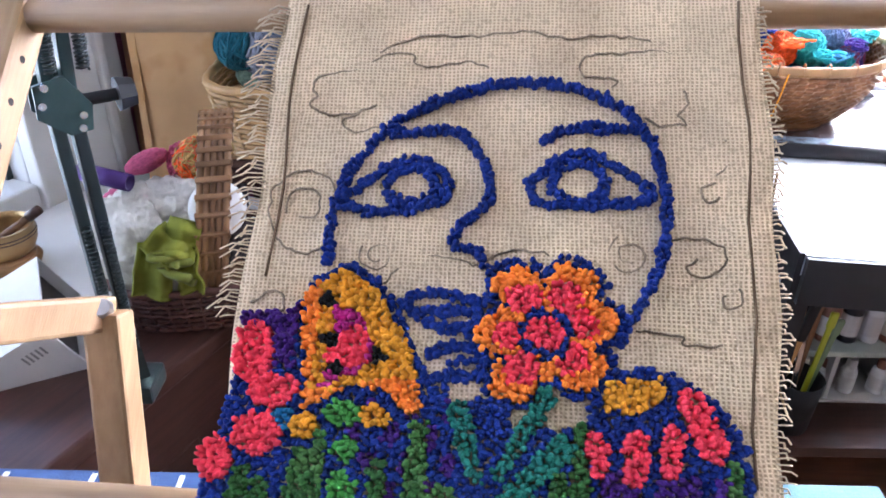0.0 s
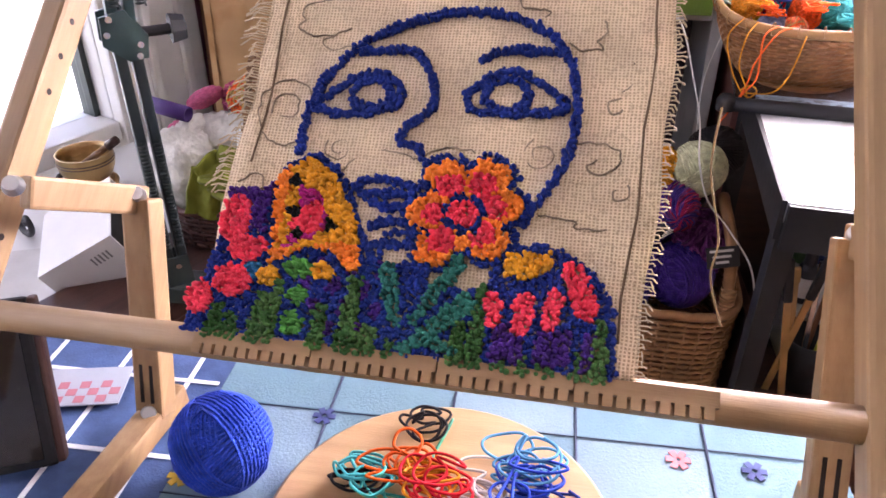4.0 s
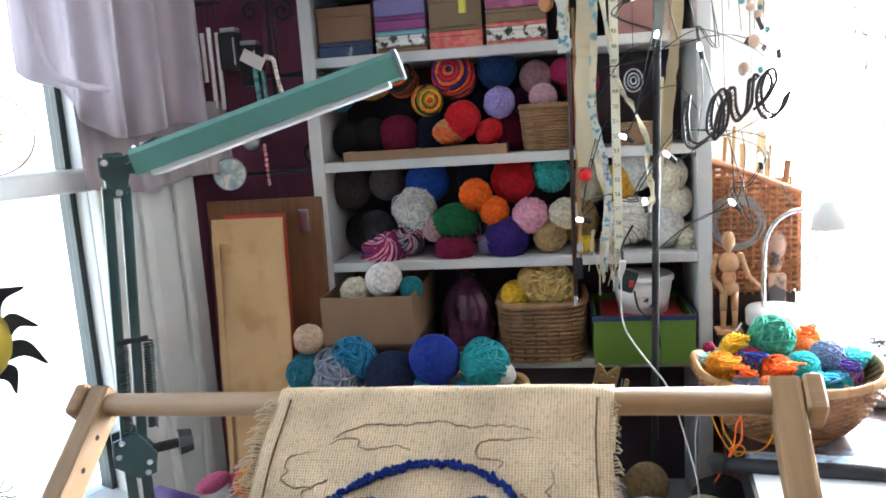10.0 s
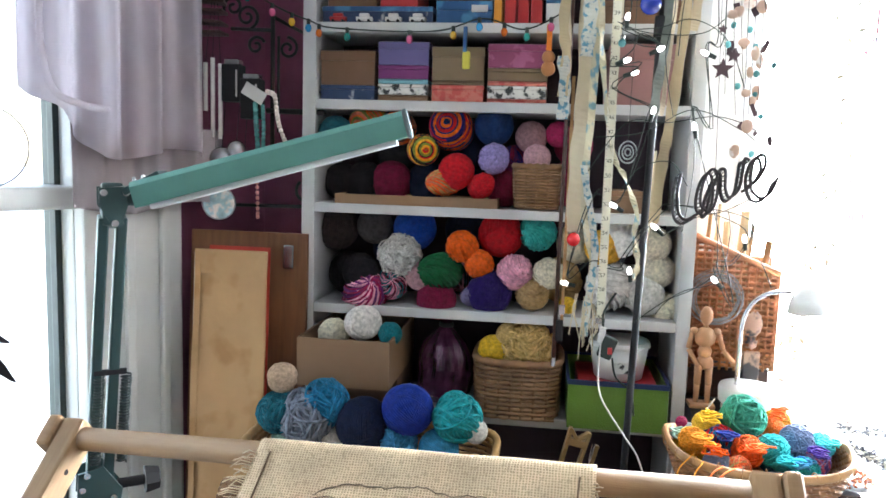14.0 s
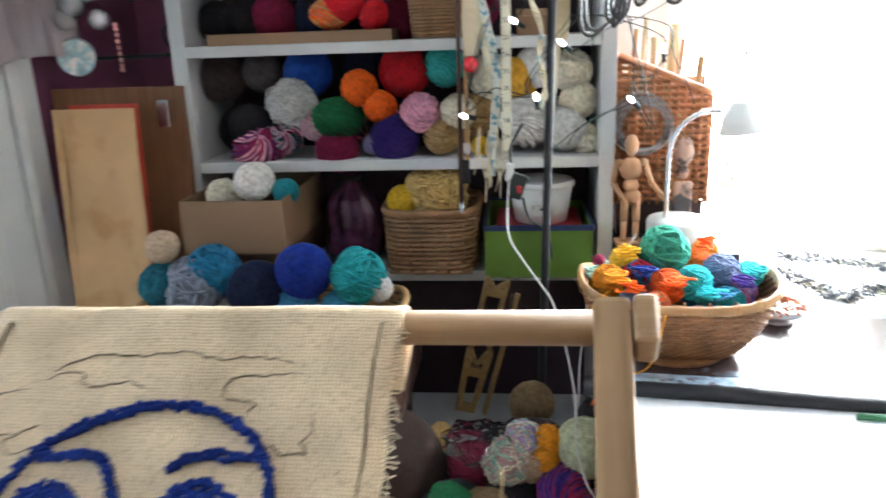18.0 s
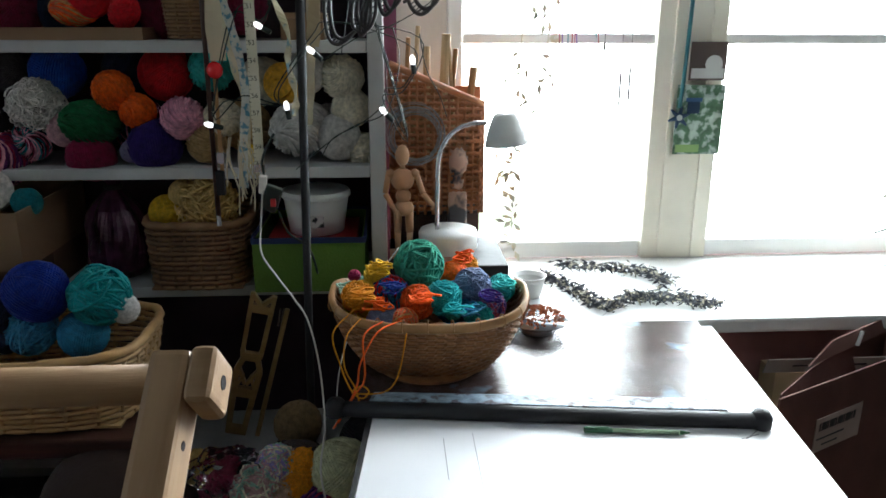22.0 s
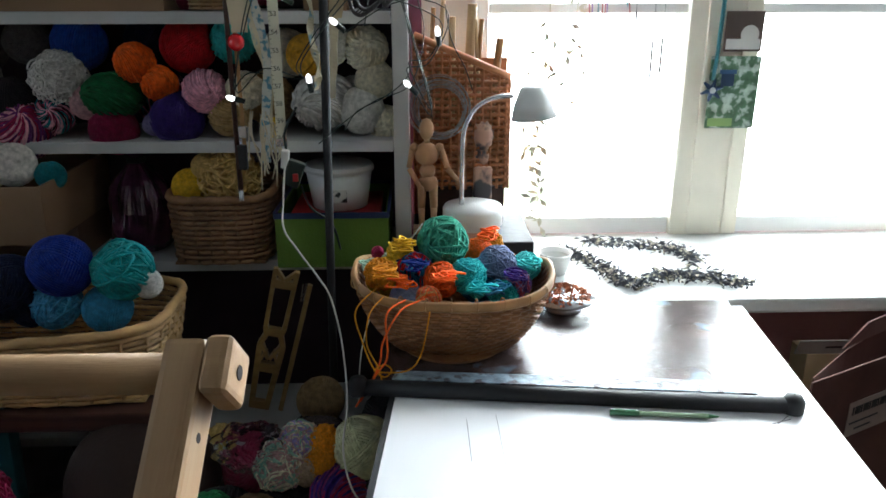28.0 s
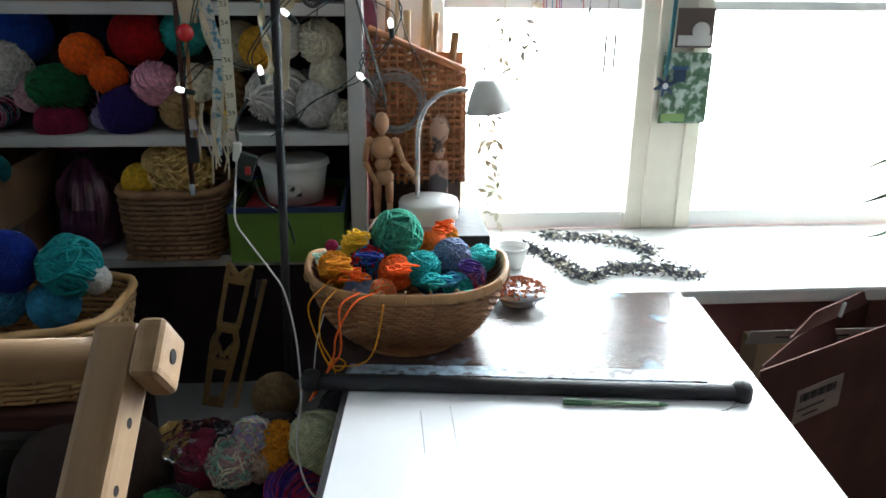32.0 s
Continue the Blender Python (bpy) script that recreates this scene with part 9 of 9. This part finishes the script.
for i in range(7):
    paint_bottle(0.482 + i * 0.042 + (0.012 if i > 3 else 0), 1.14, 0.2685, BOTTLE[2], BOTTLE[2] if i % 2 else BOTTLE[4], 0.07, 0.014)
pot = thing("tool_pot", "dark pot of craft tools under the desk", "pot", pose(0.475, 1.06, 0.2625))
part("pot_wall", lathe([(0.001, 0.0), (0.036, 0.0), (0.042, 0.1), (0.040, 0.1), (0.035, 0.004), (0.001, 0.004)], 28), M_BLACK, pot, smooth=True)
M_YGREEN = mat("lime_plastic", (0.42, 0.45, 0.03), 0.35)
for x, y, lean, tall, m, label in ((-0.018, 0.0, -9, 0.2, M_BRASS, "brass craft knife standing in the pot"), (-0.005, -0.012, -4, 0.22, M_STEEL, "steel scissors blade standing in the pot"), (0.012, 0.0, 4, 0.19, M_YGREEN, "lime handled tool standing in the pot"), (0.02, 0.012, 8, 0.17, M_PENCLEAR, "pale green handled tool in the pot"), (0.004, 0.016, 2, 0.24, M_RUSTBOARD, "pink tipped brush standing in the pot")):
    t = thing("craft_tool", label, "tool", pose(0.475 + x, 1.06 + y, 0.27, 0, lean, 0), "tools in the pot")
    part("shaft", box(0.009, 0.005, tall, (0, 0, tall / 2), 0.002), m, t)
    part("tip", box(0.013, 0.007, 0.03, (0, 0, tall + 0.014), 0.003), m if m is not M_RUSTBOARD else mat("rose_plastic", (0.6, 0.15, 0.2), 0.35), t)
for x, y, rz in ((0.415, 1.03, 8), (0.44, 1.02, -10)):
    t = thing("craft_knife", "long brass blade leaning under the desk", "knife", pose(x, y, 0.2625, 0, rz, 0))
    part("blade", box(0.012, 0.003, 0.2, (0, 0, 0.1), 0.001), M_BRASS, t)
    part("handle", box(0.014, 0.01, 0.08, (0, 0, 0.235), 0.003), M_BLACK, t)

# basket of purple yarn between table and desk
pb = thing("yarn_basket", "tan wicker basket with purple yarn beside the desk", "basket", pose(0.205, 1.15, 0.0, 0, 0, -4))
M_TANWICK = mat("tan_wicker", (0.3, 0.15, 0.06), 0.55, vary=0.25, scale=28, each=0.2)
woven(pb, rounded(0.28, 0.22, 4), 0.02, 0.40, M_TANWICK, 34, 0.012, 46, 0.005)
part("bottom", span(-0.12, 0.12, -0.1, 0.1, 0.0, 0.02, 0.004), M_TANWICK, pb)
hp = smooth_line([(0.128, -0.085, 0.39), (0.124, -0.083, 0.46), (0.118, -0.07, 0.52), (0.105, 0.0, 0.56), (0.118, 0.07, 0.52), (0.128, 0.085, 0.39)], 8)
tubes("handle", [hp], 0.010, M_TANWICK, pb, 8)
for k in range(5):
    part("handle_binding", lathe([(0.010, -0.004), (0.0135, -0.002), (0.0135, 0.002), (0.010, 0.004)], 12, (0.127, -0.0845, 0.41 + 0.009 * k)), M_TANWICK, pb)
yarn("violet", (0.255, 1.115, 0.43), 0.058, "ball", 1.0, "deep violet ball of yarn in the wicker basket")
yarn("indigo", (0.15, 1.12, 0.42), 0.065, "skein", 1.2, "indigo skein of yarn in the wicker basket")
yarn("plum", (0.285, 1.15, 0.475), 0.05, "fluff", 1.2, "plum and violet loose yarn in the wicker basket")
yarn("violet_mix", (0.16, 1.19, 0.43), 0.06, "fluff", 1.0, "violet mixed loose yarn in the wicker basket")
yarn("indigo", (0.25, 1.2, 0.43), 0.06, "ball", 1.0, "indigo ball of yarn in the wicker basket")
band = part("yarn_label", box(0.05, 0.012, 0.03, (0.213, 1.082, 0.537), 0.004, (30, -32, 10)), M_BLACK)
tagged(band, "black paper yarn label with white bars on the skein", "label")
for k in range(4):
    part("label_bar", box(0.024, 0.001, 0.002, (0.213, 1.0765, 0.537), 0, (30, -32, 10)), M_WHITECARD, band).location += Vector((0.003 * k, -0.001, 0.006 * (k - 1.5)))

# carton against the wall below the ledge
tanbox = thing("open_carton", "pale tan cardboard carton with raised flaps below the ledge", "box", pose(1.16, 1.345, 0.0))
M_PALECARD = mat("pale_tan_card", (0.52, 0.4, 0.24), 0.8, vary=0.06, bump=0.1)
part("body", span(-0.144, 0.16, 0.0, 0.055, 0.0, 0.655, 0.001), M_PALECARD, tanbox)
part("flap", box(0.32, 0.002, 0.034, (-0.006, -0.004, 0.671), 0, (24, 0, 0)), mat("grey_white_card", (0.4, 0.37, 0.34), 0.7), tanbox, "raised pale printed flap")
for x in (-0.1, 0.0):
    part("print_bar", box(0.035, 0.0008, 0.004, (x, -0.0056, 0.671), 0, (24, 0, 0)), M_INK, tanbox)
part("print_frame", merge(span(-0.06, -0.03, -0.001, -0.0002, 0.60, 0.602), span(-0.06, -0.03, -0.001, -0.0002, 0.63, 0.632), span(-0.06, -0.058, -0.001, -0.0002, 0.602, 0.63)), M_INK, tanbox)

# leafy plant at the far end of the ledge
plant = thing("potted_plant", "narrow leaved potted plant at the end of the window ledge", "plant", pose(1.495, 1.5, LEDGE_Z))
part("pot", lathe([(0.001, 0.0), (0.04, 0.0), (0.052, 0.08), (0.056, 0.08), (0.056, 0.095), (0.05, 0.095), (0.046, 0.075), (0.001, 0.07)], 28), mat("peach_glazed_pot", (0.62, 0.36, 0.22), 0.4), plant, smooth=True)
M_LEAFGREY = mat("grey_green_leaf", (0.09, 0.13, 0.08), 0.5, vary=0.2, scale=30)
for k, (tx, ty, tz) in enumerate(((-0.23, 0.0, 0.17), (-0.235, 0.0, 0.1), (-0.2, 0.01, 0.03), (-0.05, 0.08, 0.24), (0.12, 0.04, 0.22), (0.2, -0.02, 0.14), (0.05, -0.03, 0.26))):
    way = smooth_line([(0.0, 0.0, 0.075), (tx * 0.35, ty * 0.4, 0.15 + tz * 0.2), (tx * 0.75, ty * 0.8, tz + 0.03), (tx, ty, tz + 0.012)], 6)
    n = len(way)
    lv = []
    for i, p in enumerate(way):
        half = 0.007 * math.sin(math.pi * (0.12 + 0.88 * i / (n - 1))) + 0.0004
        side = Vector((-ty, 0.4 * tx, 0.9 * abs(tx) + 0.01)).normalized()
        lv += [p - side * half, p + Vector((0, 0, -0.002)), p + side * half]
    lf = [f for i in range(n - 1) for f in ((3 * i, 3 * i + 1, 3 * i + 4, 3 * i + 3), (3 * i + 1, 3 * i + 2, 3 * i + 5, 3 * i + 4))]
    leaf_ob = flat_part("leaf", lv, lf, M_LEAFGREY, plant, True)
    leaf_ob.modifiers.new("thickness", "SOLIDIFY").thickness = 0.0008

# ---------------------------------------------------------------- hangings in the back window
vine = thing("curtain_leaf_print", "leaf shapes for a pale printed curtain, washed out by window light", "vine")
rv = random.Random(12)
# Leaves stand for a curtain's print; their pale colour paints the window's glare.
M_LEAFPRINT = mat("washed_out_leaf", (0.6, 0.58, 0.46), 0.8, second=(0.66, 0.58, 0.42), mix_scale=60, vary=0.3)
lv, lf = [], []
for x0, za, zb, n in ((0.645, 1.06, 1.9, 70), (0.59, 0.83, 1.2, 42), (0.665, 1.2, 1.9, 50), (0.575, 0.76, 1.05, 30)):
    for k in range(n):
        z = za + (zb - za) * k / n + rv.gauss(0, 0.012)
        c = Vector((x0 + rv.gauss(0, 0.014), 1.66 + rv.gauss(0, 0.008), z))
        d = Vector((rv.gauss(0, 1), rv.gauss(0, 0.4), rv.gauss(0, 1))).normalized() * rv.uniform(0.006, 0.014)
        s = d.cross(Vector((0, 1, 0.2))).normalized() * d.length * 0.4
        b = len(lv)
        lv += [c - d, c + s, c + d, c - s]
        lf.append((b, b + 1, b + 2, b + 3))
flat_part("leaf_mass", lv, lf, M_LEAFPRINT, vine)["kind"] = "stuff"
tubes("stem", [smooth_line([(x, 1.665, z0), (x + 0.01, 1.66, (z0 + z1) / 2), (x, 1.665, z1)], 8) for x, z0, z1 in ((0.645, 1.06, 1.9), (0.59, 0.83, 1.9), (0.665, 1.2, 1.9))], 0.001, M_LEAFPRINT, vine, 4)
STREAM = [mat("streamer_" + n, c, 0.6) for n, c in (("pink", (0.6, 0.12, 0.22)), ("violet", (0.3, 0.12, 0.45)), ("teal", (0.06, 0.35, 0.42)), ("red", (0.5, 0.05, 0.06)))]
for k in range(9):
    x = 0.668 + 0.006 * k + (0.03 if k > 5 else 0)
    zb = (1.17, 1.09, 1.19, 1.13, 1.06, 1.18, 1.22, 1.2, 1.24)[k]
    strand_ob = tubes("streamer", [smooth_line([(x, 1.64, 1.9), (x + 0.006 * math.sin(k), 1.64, 1.5), (x - 0.006 * math.cos(k), 1.64, 1.3), (x + 0.004, 1.64, zb)], 6)], 0.0011, STREAM[k % 4], None, 4)
    tagged(strand_ob, "thin coloured thread streamer hanging in the window", "streamer", "window streamers")
for x, z0, z1 in ((0.79, 1.09, 1.16), (0.808, 1.1, 1.165), (0.755, 1.195, 1.21)):
    t = thing("chime_rod", "thin dark metal chime rod hung in the window", "chime", group="window chimes")
    part("rod", rod((x, 1.64, z0), (x, 1.64, z1), 0.0024, n=8), M_DARKMET, t)
    part("thread", rod((x, 1.64, z1), (x, 1.64, 1.9), 0.0004, n=4), M_CORD, t)

band = thing("yarn_label", "black and white paper label band round a plum skein", "label", pose(0.265, 0.918, 0.59, 62, 0, 18))
part("band", box(0.05, 0.03, 0.001, (0, 0, 0), 0.0003), M_BLACK, band)
for k in range(3):
    part("print_bar", box(0.036 - 0.008 * k, 0.0035, 0.0006, (-0.002, 0.009 - 0.008 * k, 0.001)), M_WHITECARD, band)

# ---------------------------------------------------------------- old wooden lap reel leaning in the corner
M_REELWOOD = wood("yellowed_reel_wood", (0.3, 0.19, 0.075), (0.2, 0.115, 0.045), 0.4)
reel = thing("wooden_reel", "yellowed wooden hand reel frame with notched ends", "reel")
top, low = Vector((0.125, 1.407, 0.800)), Vector((0.06, 1.395, 0.545))
ax_r = (low - top).normalized()
sd_r = Vector((0.95, 0.1, 0.1))
sd_r = (sd_r - ax_r * sd_r.dot(ax_r)).normalized()
up_r = tuple(ax_r.cross(sd_r))


def reel_bar(name, u0, o0, u1, o1, wide, label=""):
    """A flat bar between two places of the reel's face, u down its length and o across."""
    a, b = top.lerp(low, u0) + sd_r * (1.2 * o0), top.lerp(low, u1) + sd_r * (1.2 * o1)
    part(name, along_axis(a, b, wide * 1.2, 0.015, 0.0015, up_r), M_REELWOOD, reel, label)


for k in (-1, 1):
    reel_bar("side_rail", 0.0, 0.0155 * k, 0.4, 0.0135 * k, 0.0065)
    reel_bar("side_rail", 0.4, 0.0135 * k, 0.46, 0.0105 * k, 0.0075)
    reel_bar("lower_rail", 0.46, 0.0105 * k, 0.54, 0.0165 * k, 0.0075)
    reel_bar("lower_rail", 0.54, 0.0165 * k, 1.0, 0.011 * k, 0.0085)
    reel_bar("notch_tooth", 0.005, 0.0155 * k, 0.075, 0.001 * k, 0.006)
    reel_bar("notch_tooth", 0.54, 0.013 * k, 0.64, 0.001 * k, 0.005)
    reel_bar("notch_tooth", 0.66, 0.013 * k, 0.58, 0.005 * k, 0.004)
reel_bar("cross_rail", 0.1, -0.018, 0.1, 0.018, 0.012)
reel_bar("cross_rail", 0.44, -0.013, 0.44, 0.013, 0.012)
reel_bar("cross_rail", 0.7, -0.017, 0.7, 0.017, 0.014)
reel_bar("cross_rail", 0.98, -0.015, 0.98, 0.015, 0.012)
leg2 = Vector((0.16, 1.425, 0.765))
part("back_leg", along_axis(leg2, Vector((0.0954, 1.407, 0.53)), 0.0085, 0.014, 0.002, (0, 1, 0.2)), M_REELWOOD, reel)
for k in (0, 1):
    part("pin", rod(leg2 + Vector((-0.005 - 0.005 * k, -0.012, 0.006)), leg2 + Vector((-0.012 - 0.004 * k, -0.014, -0.026)), 0.0012, n=8), M_STEEL, reel, "bright safety pin")
bagm = glass("crinkled_clear_plastic", (0.82, 0.82, 0.82), 0.06)
bagm.node_tree.nodes["Principled BSDF"].inputs["IOR"].default_value = 1.12
bb = bmesh.new()
bmesh.ops.create_icosphere(bb, subdivisions=4, radius=1.0)
for v in bb.verts:
    v.co *= 1.0 + 0.28 * noise.noise(v.co * 3.1) + 0.16 * abs(noise.noise(v.co * 7.0))
    v.co = Vector((0.098 + v.co.x * 0.05, 1.16 + v.co.y * 0.045, 0.618 + v.co.z * 0.028))
pl_bag = part("plastic_bag", bb, bagm)
tagged(pl_bag, "crumpled clear plastic bag on the yarn heap", "bag")
